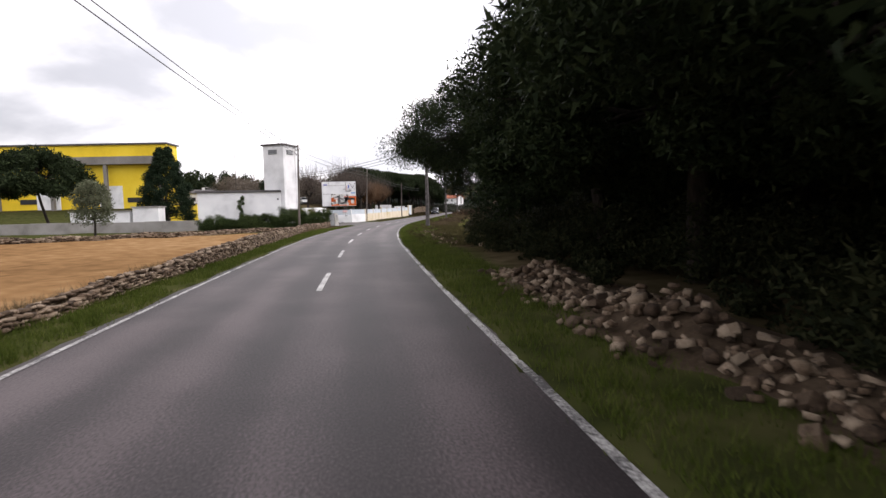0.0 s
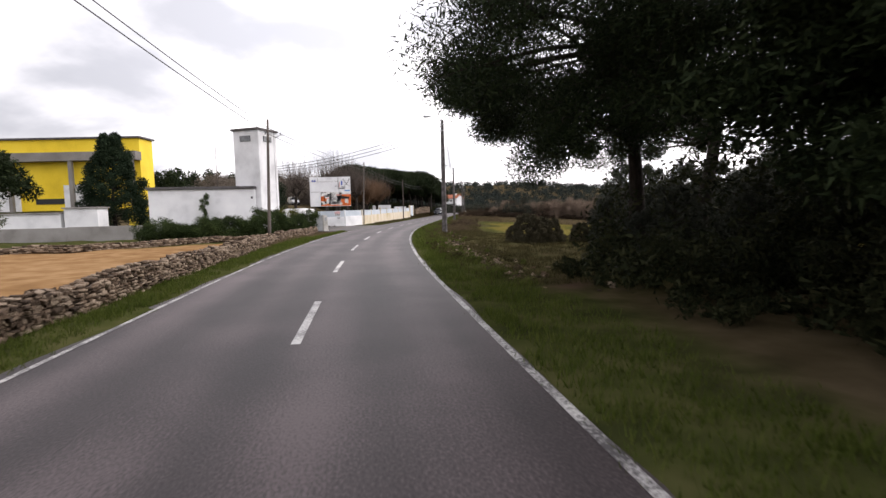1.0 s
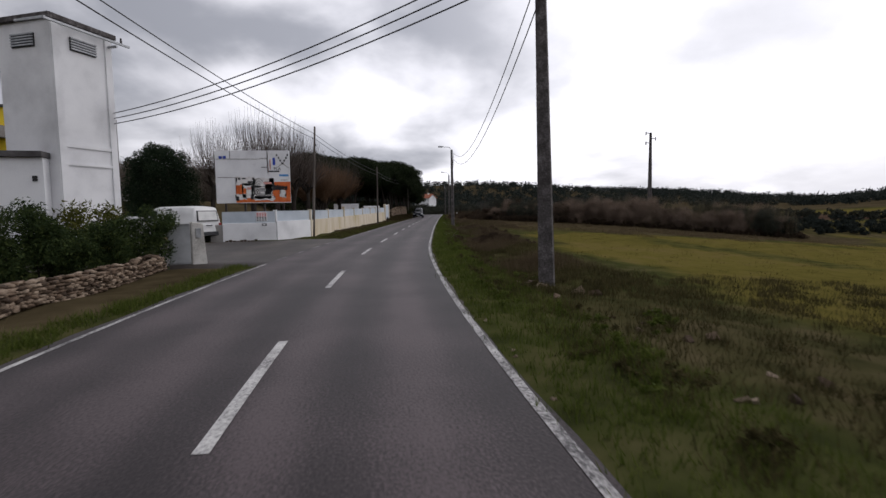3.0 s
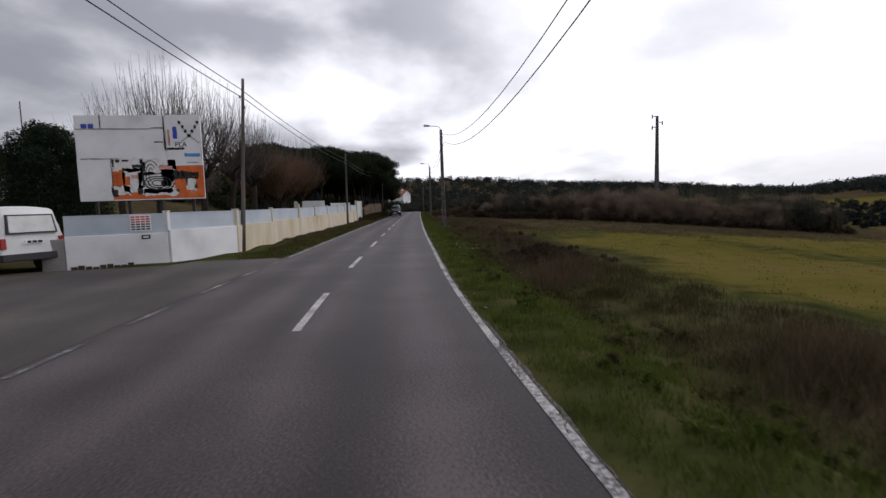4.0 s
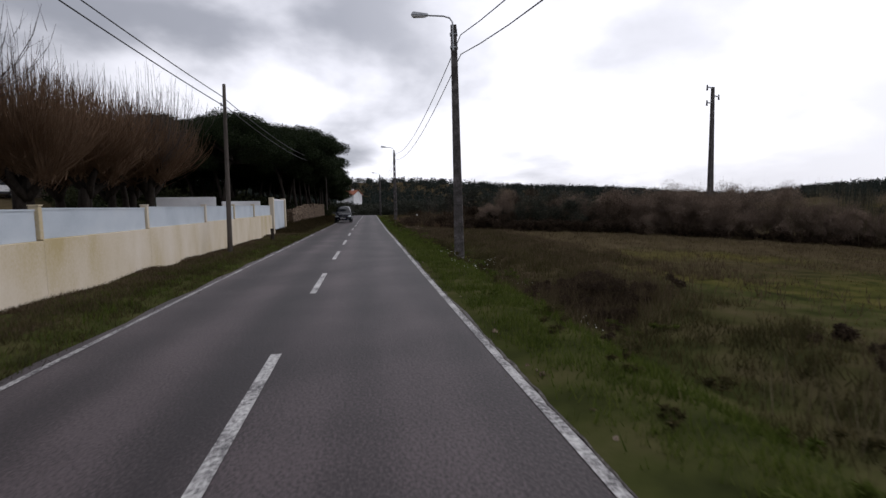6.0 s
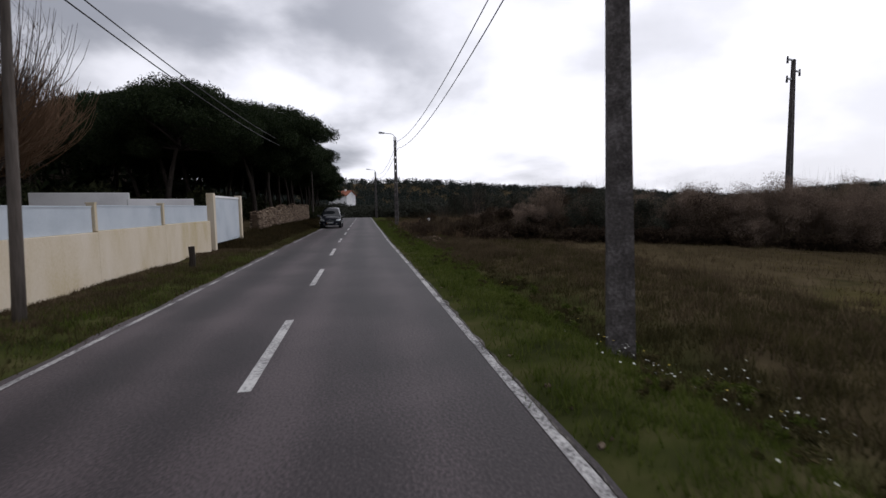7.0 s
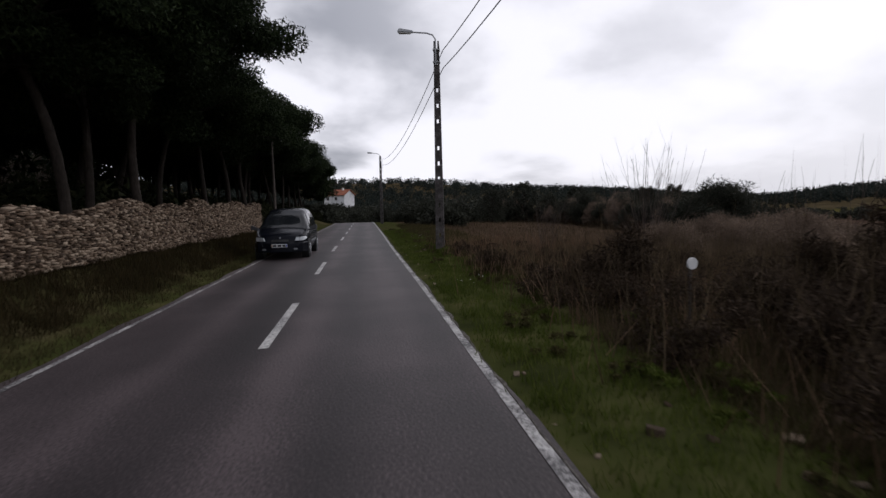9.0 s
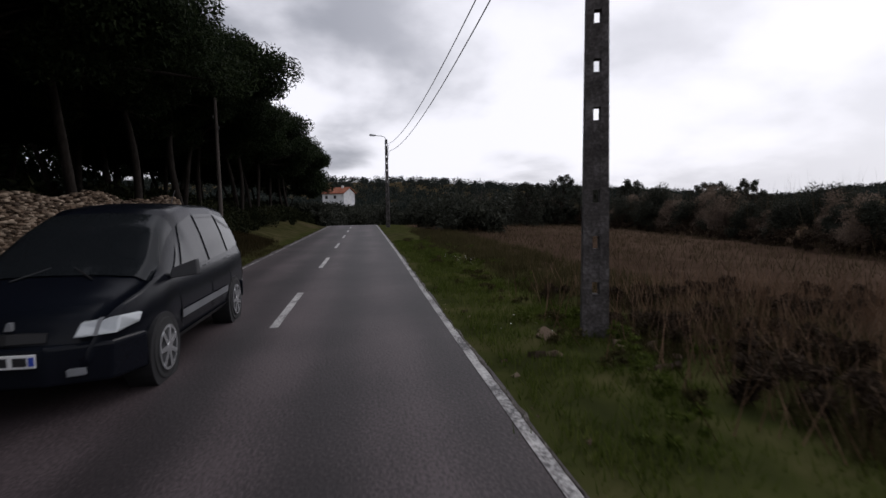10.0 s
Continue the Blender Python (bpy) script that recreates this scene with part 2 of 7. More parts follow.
M_ASPHALT = asphalt_material()
M_YARD = asphalt_material("yard_asphalt", 0.0, ((0.016, 0.012, 0.010), (0.033, 0.026, 0.022), (0.078, 0.064, 0.054)))
M_PAINT = road_paint("road_paint", 0.0)
M_EDGEPAINT = road_paint("worn_edge_paint", 0.05)
M_OLDPAINT = road_paint("nearly_gone_paint", 0.115)
M_GROUND = ground_material()
M_STONE = mottled("field_stone", [(0.045, 0.030, 0.020), (0.135, 0.092, 0.062), (0.29, 0.225, 0.165)], 12.0, 0.9, 0, 0.2, 0.8, 34.0, 0.4, vary="object")
M_STONE_J = mottled("field_stone_rest", [(0.045, 0.030, 0.020), (0.135, 0.092, 0.062), (0.29, 0.225, 0.165)], 12.0, 0.9, 0, 0.2, 0.8, 34.0, 0.4, vary="island")
M_WHITE = mottled("white_render", [(0.55, 0.55, 0.56), (0.74, 0.74, 0.75), (0.82, 0.82, 0.82)], 0.7, 0.9, 0, 0.2, 0.15, 40.0, 0.25)
M_CREAM = mottled("cream_render", [(0.46, 0.37, 0.20), (0.60, 0.52, 0.40), (0.69, 0.62, 0.53)], 0.9, 0.9, 0, 0.2, 0.2, 40.0, 0.25, stretch=(1, 1, 0.4))
M_PANEL = mottled("pale_sheet_metal", [(0.38, 0.43, 0.48), (0.47, 0.52, 0.57), (0.53, 0.57, 0.61)], 0.9, 0.55, 0.1, 0.4, 0.06, 30.0, 0.2)
M_GREYWALL = mottled("grey_render", [(0.17, 0.16, 0.15), (0.28, 0.265, 0.25), (0.36, 0.345, 0.33)], 0.8, 0.92, 0, 0.15, 0.3, 30.0, 0.3)
M_YELLOW = mottled("yellow_cladding", [(0.62, 0.42, 0.015), (0.78, 0.55, 0.025), (0.84, 0.62, 0.05)], 0.2, 0.6, 0, 0.3, 0.1, 6.0, 0.2)
M_DARKROOF = mottled("dark_roof", [(0.05, 0.045, 0.045), (0.09, 0.085, 0.085), (0.14, 0.13, 0.13)], 2.0, 0.85, 0, 0.2, 0.3, 20.0, 0.3)
M_CONCRETE = mottled("old_concrete", [(0.026, 0.023, 0.022), (0.082, 0.074, 0.072), (0.20, 0.185, 0.185)], 5.0, 0.92, 0, 0.2, 0.5, 25.0, 0.45)
M_WOODPOLE = mottled("weathered_pole", [(0.045, 0.037, 0.032), (0.09, 0.076, 0.066), (0.15, 0.13, 0.115)], 3.0, 0.9, 0, 0.2, 0.5, 30.0, 0.4, stretch=(1, 1, 0.08))
M_BARK = mottled("pine_bark", [(0.014, 0.011, 0.009), (0.030, 0.024, 0.020), (0.058, 0.048, 0.040)], 3.0, 0.95, 0, 0.15, 0.8, 14.0, 0.5, stretch=(1, 1, 0.3))
M_TWIG = mottled("bare_twig", [(0.055, 0.043, 0.038), (0.10, 0.08, 0.069), (0.155, 0.128, 0.112)], 2.0, 0.9, 0, 0.2, 0.2, 20.0, 0.3)
M_REDTWIG = mottled("red_brown_twig", [(0.10, 0.06, 0.036), (0.17, 0.105, 0.064), (0.24, 0.16, 0.104)], 1.0, 0.9, 0, 0.2, 0.2, 20.0, 0.3)
M_PINE = leafy("pine_needles", [(0.009, 0.014, 0.007), (0.019, 0.028, 0.012), (0.036, 0.048, 0.021)], 0.55, 0.15)
M_CYPRESS = leafy("cypress_leaf", [(0.010, 0.018, 0.011), (0.020, 0.033, 0.018), (0.036, 0.052, 0.027)])
M_HEDGE = leafy("hedge_leaf", [(0.018, 0.028, 0.012), (0.035, 0.055, 0.02), (0.08, 0.10, 0.03)])
M_SHRUB = leafy("shrub_leaf", [(0.04, 0.036, 0.022), (0.075, 0.068, 0.042), (0.13, 0.11, 0.07)])
M_BRAMBLE = leafy("bramble", [(0.018, 0.0125, 0.009), (0.042, 0.030, 0.0215), (0.086, 0.062, 0.043)], 0.8, 0.2)
M_DARKSHRUB = leafy("dark_shrub_leaf", [(0.019, 0.021, 0.016), (0.038, 0.041, 0.031), (0.068, 0.070, 0.053)])
M_GREYSHRUB = leafy("grey_green_leaf", [(0.026, 0.030, 0.023), (0.050, 0.055, 0.043), (0.088, 0.092, 0.075)])
M_TUSSOCK = leafy("olive_tussock", [(0.030, 0.030, 0.012), (0.058, 0.051, 0.022), (0.102, 0.083, 0.038)], 0.8, 0.3)
# ochre grass for the bank, darkened in colour for the wood's shade
M_OCHRE_SHADED = leafy("shade_darkened_ochre_grass", [(0.015, 0.012, 0.006), (0.034, 0.026, 0.012), (0.062, 0.046, 0.022)], 0.8, 0.3)
M_MEADOW = leafy("meadow_blade", [(0.062, 0.056, 0.015), (0.097, 0.083, 0.023), (0.13, 0.10, 0.040)], 0.8, 0.3)
M_THICKET = leafy("brown_thicket", [(0.060, 0.046, 0.036), (0.165, 0.124, 0.096), (0.30, 0.228, 0.178)], 0.9, 0.25, 0.25)
M_BRUSH = leafy("bare_brush", [(0.07, 0.056, 0.045), (0.13, 0.108, 0.088), (0.21, 0.18, 0.15)], 0.9, 0.2)
# leaf colour with the shade under the pines already in it
M_UNDER_SHADED = leafy("shaded_undergrowth_leaf", [(0.010, 0.013, 0.007), (0.022, 0.026, 0.012), (0.045, 0.046, 0.022)], 0.7, 0.15)
M_OLIVE = leafy("olive_leaf", [(0.06, 0.07, 0.04), (0.11, 0.12, 0.075), (0.17, 0.18, 0.12)])
M_GRASS = leafy("grass_blade", [(0.038, 0.055, 0.010), (0.070, 0.094, 0.017), (0.115, 0.128, 0.034)], 0.6, 0.35)
M_DRY = leafy("dry_grass", [(0.07, 0.05, 0.03), (0.13, 0.095, 0.055), (0.21, 0.165, 0.10)], 0.8, 0.3)
M_DEAD = leafy("dead_stalk", [(0.042, 0.030, 0.018), (0.086, 0.064, 0.038), (0.145, 0.11, 0.07)], 0.8, 0.3)
M_CANE = leafy("cane_leaf", [(0.07, 0.055, 0.035), (0.13, 0.11, 0.065), (0.20, 0.17, 0.11)], 0.7, 0.3)
M_FARWOOD = leafy("far_wood_leaf", [(0.015, 0.020, 0.019), (0.026, 0.032, 0.028), (0.040, 0.046, 0.038)], 0.8, 0.3)
M_CORE = mottled("wall_core", [(0.035, 0.024, 0.015), (0.065, 0.045, 0.03), (0.11, 0.08, 0.055)], 3.0, 0.95, 0, 0.1, 0.6, 20.0, 0.4)
M_STEEL = mottled("galvanised_steel", [(0.25, 0.26, 0.27), (0.36, 0.37, 0.38), (0.45, 0.46, 0.47)], 6.0, 0.5, 0.7, 0.5, 0.05, 40.0, 0.3)
M_DARKSTEEL = mottled("rusty_dark_steel", [(0.02, 0.017, 0.015), (0.04, 0.033, 0.029), (0.07, 0.055, 0.046)], 6.0, 0.7, 0.3, 0.4, 0.1, 40.0, 0.3)
M_CABLE = plain("black_cable", (0.02, 0.02, 0.022), 0.6)
M_BLACK = plain("black_plastic", (0.015, 0.015, 0.016), 0.5)
M_RUBBER = plain("tyre_rubber", (0.018, 0.018, 0.018), 0.85)
M_GLAZE = plain("lamp_glass_and_sky_pane", (0.6, 0.6, 0.58), 0.2)

# ---- builders ----
def thing(name, label, category, group="", kind="", m=None):
    ob = new(name)
    ob.empty_display_size = 0.2
    if m is not None:
        ob.matrix_world = m
    return tagged(ob, label, category, group, kind)


def mesh_of(name, bm, mat, smooth=False):
    me = bpy.data.meshes.new(name)
    bm.to_mesh(me)
    bm.free()
    for one in (mat if isinstance(mat, (list, tuple)) else [mat]):
        me.materials.append(one)
    if smooth:
        me.polygons.foreach_set("use_smooth", [True] * len(me.polygons))
    return me


def part(name, bm, mat, parent=None, label="", smooth=False):
    ob = new(name, mesh_of(name, bm, mat, smooth))
    if parent is not None:
        ob.parent = parent
    if label:
        ob["label"] = label
    return ob


def lone(name, bm, mat, label, category, group="", kind="", smooth=False, m=None):
    ob = new(name, mesh_of(name, bm, mat, smooth))
    if m is not None:
        ob.matrix_world = m
    return tagged(ob, label, category, group, kind)


def box(bm, x0, y0, z0, x1, y1, z1, m=None, bevel=0.0):
    made = bmesh.ops.create_cube(bm, size=1)["verts"]
    t = Matrix.Translation(((x0 + x1) / 2, (y0 + y1) / 2, (z0 + z1) / 2)) @ Matrix.Diagonal((x1 - x0, y1 - y0, z1 - z0, 1))
    bmesh.ops.transform(bm, matrix=(m @ t) if m is not None else t, verts=made)
    if bevel:
        edges = list({e for v in made for e in v.link_edges})
        bmesh.ops.bevel(bm, geom=edges, offset=bevel, segments=2, affect='EDGES', profile=0.6)


def prism(bm, low, high):
    """A solid between two rings of points of the same count."""
    a = [bm.verts.new(p) for p in low]
    b = [bm.verts.new(p) for p in high]
    n = len(a)
    for k in range(n):
        bm.faces.new((a[k], a[(k + 1) % n], b[(k + 1) % n], b[k]))
    bm.faces.new(list(reversed(a)))
    bm.faces.new(b)


def tube(bm, pts, radii, seg=7, cap=True):
    pts = [Vector(p) for p in pts]
    rings = []
    for k, p in enumerate(pts):
        d = (pts[min(k + 1, len(pts) - 1)] - pts[max(k - 1, 0)]).normalized()
        side = d.cross(Vector((0, 0, 1)) if abs(d.z) < 0.9 else Vector((1, 0, 0))).normalized()
        up = side.cross(d)
        r = radii[k] if hasattr(radii, "__len__") else radii
        rings.append([bm.verts.new(p + r * (math.cos(2 * math.pi * j / seg) * side + math.sin(2 * math.pi * j / seg) * up)) for j in range(seg)])
    for a, b in zip(rings, rings[1:]):
        for j in range(seg):
            bm.faces.new((a[j], a[(j + 1) % seg], b[(j + 1) % seg], b[j]))
    if cap:
        bm.faces.new(list(reversed(rings[0])))
        bm.faces.new(rings[-1])


def mesh_arrays(name, verts, faces, mats, smooth=False):
    """A mesh from arrays of corners and triangles or quads."""
    me = bpy.data.meshes.new(name)
    k = faces.shape[1]
    me.vertices.add(len(verts))
    me.vertices.foreach_set("co", np.asarray(verts, np.float32).ravel())
    me.loops.add(faces.size)
    me.loops.foreach_set("vertex_index", faces.ravel().astype(np.int32))
    me.polygons.add(len(faces))
    me.polygons.foreach_set("loop_start", np.arange(0, faces.size, k, dtype=np.int32))
    me.update(calc_edges=True)
    for one in mats:
        me.materials.append(one)
    if smooth:
        me.polygons.foreach_set("use_smooth", [True] * len(faces))
    return me


# ---- the line of the road ----
ROAD_Y = (-60, -30, -10, 4, 10.4, 17.7, 26, 33.4, 40.8, 46, 52, 58.8, 65.5, 72.9, 80, 87.2, 99.6, 110.8, 121, 132.8, 142.4, 170, 230, 300)
ROAD_X = (7.6, 3.2, 0.4, -1.45, -2.33, -3.2, -4.13, -4.7, -5.03, -5.06, -4.93, -4.53, -3.87, -3.16, -2.47, -1.74, -0.42, 0.72, 1.88, 3.14, 4.25, 7.3, 13.5, 18.0)
_ty = np.arange(-60, 300.5, 0.5)
_tx = np.interp(_ty, ROAD_Y, ROAD_X)
_kern = np.exp(-0.5 * (np.arange(-12, 13) / 5.0) ** 2)
_tx = np.convolve(np.pad(_tx, 12, mode="reflect", reflect_type="odd"), _kern / _kern.sum(), mode="valid")


def centre(y):
    return float(np.interp(y, _ty, _tx))


def left_half(y):
    return float(np.interp(y, (0, 45, 75, 110), (2.95, 2.9, 2.55, 2.32)))


RIGHT_HALF = 2.5


def right_edge(y):
    return RIGHT_HALF + float(np.interp(y, (0, 52, 75), (0.09, 0.08, 0.0)))


def smooth_step(v, a, b):
    t = np.clip((v - a) / (b - a), 0, 1)
    return t * t * (3 - 2 * t)


def ground_z(x, y):
    """The height of the land: level road, a field falling away to one side, a bank under the far stone wall, hills in the distance."""
    x, y = np.asarray(x, float), np.asarray(y, float)
    s = x - np.interp(y, _ty, _tx)
    right = np.maximum(0, s - 3.4)
    fall = np.interp(y, (20, 45, 95, 115, 200), (0.0, 0.065, 0.065, 0.035, 0.02))
    z = -np.minimum(fall * right, 45 * fall)
    z = z - 0.28 * smooth_step(s, 3.6, 4.6) * (1 - smooth_step(s, 5.0, 6.5)) * smooth_step(y, 46, 54) * (1 - smooth_step(y, 104, 112))
    left = np.maximum(0, -s - 3.2)
    z = z + np.minimum(np.interp(y, (60, 104, 110, 118, 124), (0, 0.0, 0.06, 0.24, 0.3)) * left, np.interp(y, (60, 104, 110, 118, 126), (0, 0.0, 0.2, 0.6, 0.8)))
    dist = np.hypot(x, y - 80)
    bearing = np.degrees(np.arctan2(x, y - 80))
    hills = np.interp(bearing, (-180, -60, -10, 5, 12, 20, 32, 45, 53, 66, 180), (16, 22, 27, 30, 32, 25, 16, 4, 13, 18, 14)) * (1 + 0.1 * np.sin(x * 0.011 + 1.0) * np.cos(y * 0.007)) + 1.5 * np.sin(x * 0.017 + y * 0.011)
    z = z + 2.8 * smooth_step(-s, 16, 42) * smooth_step(y, 84, 128)
    z = z + hills * smooth_step(dist, 260, 640) - 2.5 * smooth_step(y, 174, 215) * (1 - smooth_step(dist, 200, 340))
    rough = 0.05 * np.sin(x * 1.7 + 0.6 * np.sin(y * 0.9)) * np.cos(y * 1.3 + 0.3 * x) + 0.03 * np.sin(3.1 * x - 2.3 * y)
    far_from_road = smooth_step(np.abs(s), 3.2, 5.0)
    z = z + rough * far_from_road
    z = z - 0.25 * smooth_step(-s, 2.95, 3.3) * (1 - smooth_step(-x, 23.5, 24.5)) * smooth_step(y, 53.0, 53.9) * (1 - smooth_step(y, 65.2, 66.0))
    z = np.where(np.abs(s + 0.2) < 2.9, np.minimum(z, -0.04), z)
    return z


def gz(x, y):
    return float(ground_z(x, y))


def stretch(v, near, grow):
    out = [0.0]
    step = near
    while out[-1] < v:
        out.append(out[-1] + step)
        step *= grow
    return out


xs = sorted({-v for v in stretch(2600, 0.5, 1.035)} | set(stretch(2600, 0.5, 1.035)))
ys = sorted({80 - v for v in stretch(2600, 1.1, 1.025)} | {80 + v for v in stretch(2600, 1.1, 1.025)})
GX, GY = np.meshgrid(xs, ys)
GZ = ground_z(GX, GY)
nx, ny = len(xs), len(ys)
idx = np.arange(nx * ny).reshape(ny, nx)
quads = np.stack([idx[:-1, :-1], idx[:-1, 1:], idx[1:, 1:], idx[1:, :-1]], -1).reshape(-1, 4)
ground = new("ground", mesh_arrays("ground", np.stack([GX, GY, GZ], -1).reshape(-1, 3), quads, [M_GROUND], True))
tagged(ground, "uneven winter grass and bare soil beside a country road", "ground", kind="structure")
# what covers the ground: ploughed soil, meadow, fallow and woodland floor
GS = GX - np.interp(GY, _ty, _tx)
wob = 1.2 * np.sin(GY * 0.45) + 0.8 * np.sin(GX * 0.6 + 1.0)
soil = smooth_step(-GS, 4.7, 5.2) * (1 - smooth_step(GY - 0.55 * (GX + 14), 40 + wob, 42 + wob)) * (1 - smooth_step(-GX, 45, 50)) * smooth_step(GY, -30, -25)
meadow = smooth_step(GS + wob * 0.6, 7.5, 10.5) * smooth_step(GY + wob, 36, 43) * (1 - smooth_step(GY + 0.35 * GX + 2 * wob, 88, 106))
meadow = np.maximum(meadow, smooth_step(GX + 2 * wob, 44, 58) * (1 - smooth_step(GX, 120, 150)) * smooth_step(GY + 2 * wob, 36, 54) * (1 - smooth_step(GY + 2 * wob, 116, 138)))
dead = np.array([noise.noise((px * 0.16, py * 0.1, 2.0)) for px, py in zip(GX.ravel(), GY.ravel())]).reshape(GX.shape)
meadow = meadow * (1 - 0.6 * smooth_step(dead + 0.016 * (GY - 76), 0.02, 0.4))
ditch = smooth_step(GS + wob * 0.25, 4.6, 5.3) * (1 - smooth_step(GS + wob * 0.5, 7.2, 9.5)) * smooth_step(GY, 46, 52) * (1 - smooth_step(GY, 104, 112))
fallow = np.maximum(smooth_step(GS + wob * 0.3, 4.2, 7.0) * smooth_step(GY + wob, 84, 108) * 0.75,
                    np.maximum(smooth_step(GS, 4.2, 5.5) * (1 - smooth_step(GY, 18, 24)), 0.45 * smooth_step(-GS, 2.5, 3.2) * smooth_step(GY, 110, 116)))
fallow = np.maximum(fallow, ditch * 0.45)
fallow = np.maximum(fallow, 0.55 * smooth_step(GS + wob * 0.4, 3.6, 5.0) * (1 - smooth_step(GS, 12, 16)) * smooth_step(GY, 18, 24) * (1 - smooth_step(GY, 44, 52)))
fallow = np.maximum(fallow, smooth_step(-GS, 3.0, 3.5) * (1 - smooth_step(-GS, 6.0, 7.0)) * smooth_step(GY, 42, 45) * (1 - smooth_step(GY, 52, 54)))
fallow = np.maximum(fallow, smooth_step(-GS, 2.5, 2.8) * (1 - smooth_step(-GS, 7.0, 8.0)) * smooth_step(GY, 105.5, 107) * (1 - smooth_step(GY + 0.4 * GS, 109.5, 112)))
fallow = np.maximum(fallow, 0.95 * smooth_step(GS + 0.4 * wob, 4.6, 6.2) * smooth_step(GY + wob, 80, 90) * (1 - smooth_step(GY, 112, 118)))
meadow = np.maximum(meadow, smooth_step(GX + 3 * wob, 92, 112) * (1 - smooth_step(GX, 235, 260)) * smooth_step(GY + 3 * wob, 112, 140) * (1 - smooth_step(GY, 240, 280)))
fallow = np.maximum(fallow, smooth_step(np.hypot(GX, GY - 80), 250, 290) * (1 - meadow))
fallow = np.maximum(fallow, smooth_step(-GS, 5.2, 6.0) * (1 - smooth_step(-GX, 60, 70)) * smooth_step(GY, 66, 68) * (1 - smooth_step(GY, 150, 165)))
plum = smooth_step(GS + wob * 0.3, 4.6, 7.0) * smooth_step(GY + wob, 117, 124) * (1 - smooth_step(GY, 186, 200)) * (1 - smooth_step(GX, 90, 120))
plum = np.maximum(plum, 0.8 * np.exp(-((GX - 1.6) / 0.9) ** 2 - ((GY - 22.6) / 1.5) ** 2))
cover = ground.data.color_attributes.new("cover", 'FLOAT_COLOR', 'POINT')
rgba = np.stack([soil, meadow, fallow * (1 - meadow), plum], -1).reshape(-1, 4)
cover.data.foreach_set("color", rgba.astype(np.float32).ravel())


def strip(name, ys_, x0, x1, z, mat, uv=True):
    """A band that follows the road between two offsets from its centre line."""
    v, f, uvs = [], [], []
    cols = 9 if uv else 2
    for y in ys_:
        a, b = (x0(y) if callable(x0) else x0), (x1(y) if callable(x1) else x1)
        for k in range(cols):
            s = a + (b - a) * k / (cols - 1)
            v.append((centre(y) + s, y, z - (0.012 * s * s / 6 if uv else 0.0)))
            uvs.append((s, y))
    for r in range(len(ys_) - 1):
        for k in range(cols - 1):
            i = r * cols + k
            f.append((i, i + 1, i + cols + 1, i + cols))
    me = mesh_arrays(name, np.array(v), np.array(f), [mat], uv)
    if uv:
        layer = me.uv_layers.new(name="UVMap")
        li = np.array(f).ravel()
        layer.data.foreach_set("uv", np.array(uvs, np.float32)[li].ravel())
    return new(name, me)


road_ys = list(np.arange(-60, 232, 1.0))
road = strip("road", road_ys, lambda y: -left_half(y) - 0.1 - 0.05 * math.sin(y * 1.9), lambda y: right_edge(y) + 0.03 + 0.05 * math.sin(y * 1.3) * math.sin(y * 0.37), 0.0, M_ASPHALT)
for v in road.data.vertices:
    v.co.z += gz(v.co.x, v.co.y) * 1.0 + 0.04 if v.co.y > 172 else 0.0
tagged(road, "worn grey asphalt of a narrow country road", "road", kind="structure")


def line_z(s):
    return 0.006 - 0.002 * s * s


def marking(name, y0, y1, s, width, label, group):
    bm = bmesh.new()
    n = max(2, int((y1 - y0) / 0.75))
    prev = None
    for k in range(n + 1):
        y = y0 + (y1 - y0) * k / n
        c = centre(y) + (s(y) if callable(s) else s)
        off = c - centre(y)
        z = line_z(off) + (gz(c, y) + 0.04 if y > 172 else 0.0)
        row = [bm.verts.new((c - width / 2, y, z)), bm.verts.new((c + width / 2, y, z))]
        if prev:
            bm.faces.new((prev[0], prev[1], row[1], row[0]))
        prev = row
    return lone(name, bm, M_OLDPAINT if "dash" in name and "edge" in name else M_EDGEPAINT if "edge" in name else M_PAINT, label, "road marking", group, "structure")


marking("edge_line_1", -40, 200, lambda y: right_edge(y) - 0.05, 0.1, "worn white edge line on asphalt", "edge lines")
marking("edge_line_2", -40, 53.0, lambda y: 0.08 - left_half(y), 0.08, "worn white edge line on asphalt", "edge lines")
marking("edge_line_3", 66.5, 106.5, lambda y: 0.08 - left_half(y), 0.08, "worn white edge line on asphalt", "edge lines")
marking("edge_line_dash", 108.6, 109.9, lambda y: 0.08 - left_half(y), 0.08, "worn white edge dash before the gate", "edge dashes")
marking("edge_line_4", 111.6, 200, lambda y: 0.08 - left_half(y), 0.08, "worn white edge line on asphalt", "edge lines")
for y0, y1 in ((54.2, 55.5), (56.6, 57.9), (59.4, 60.9), (61.8, 63.0), (64.1, 65.1)):
    marking("edge_line_dash", y0, y1, lambda y: 0.08 - left_half(y), 0.09, "worn white edge dash across the driveway mouth", "edge dashes")
for k in range(-6, 27):
    y0 = 54.9 + 7.42 * k if k < 0 else float(np.interp(k, (0, 2, 4, 6, 8, 10, 12, 26), (55.4, 69.4, 83.6, 96.5, 110.7, 124.9, 139.5, 242)))
    if y0 < 185:
        marking("lane_dash", y0, y0 + 3.0, 0.0, 0.12, "short white painted dash on the road's centre", "centre dashes")

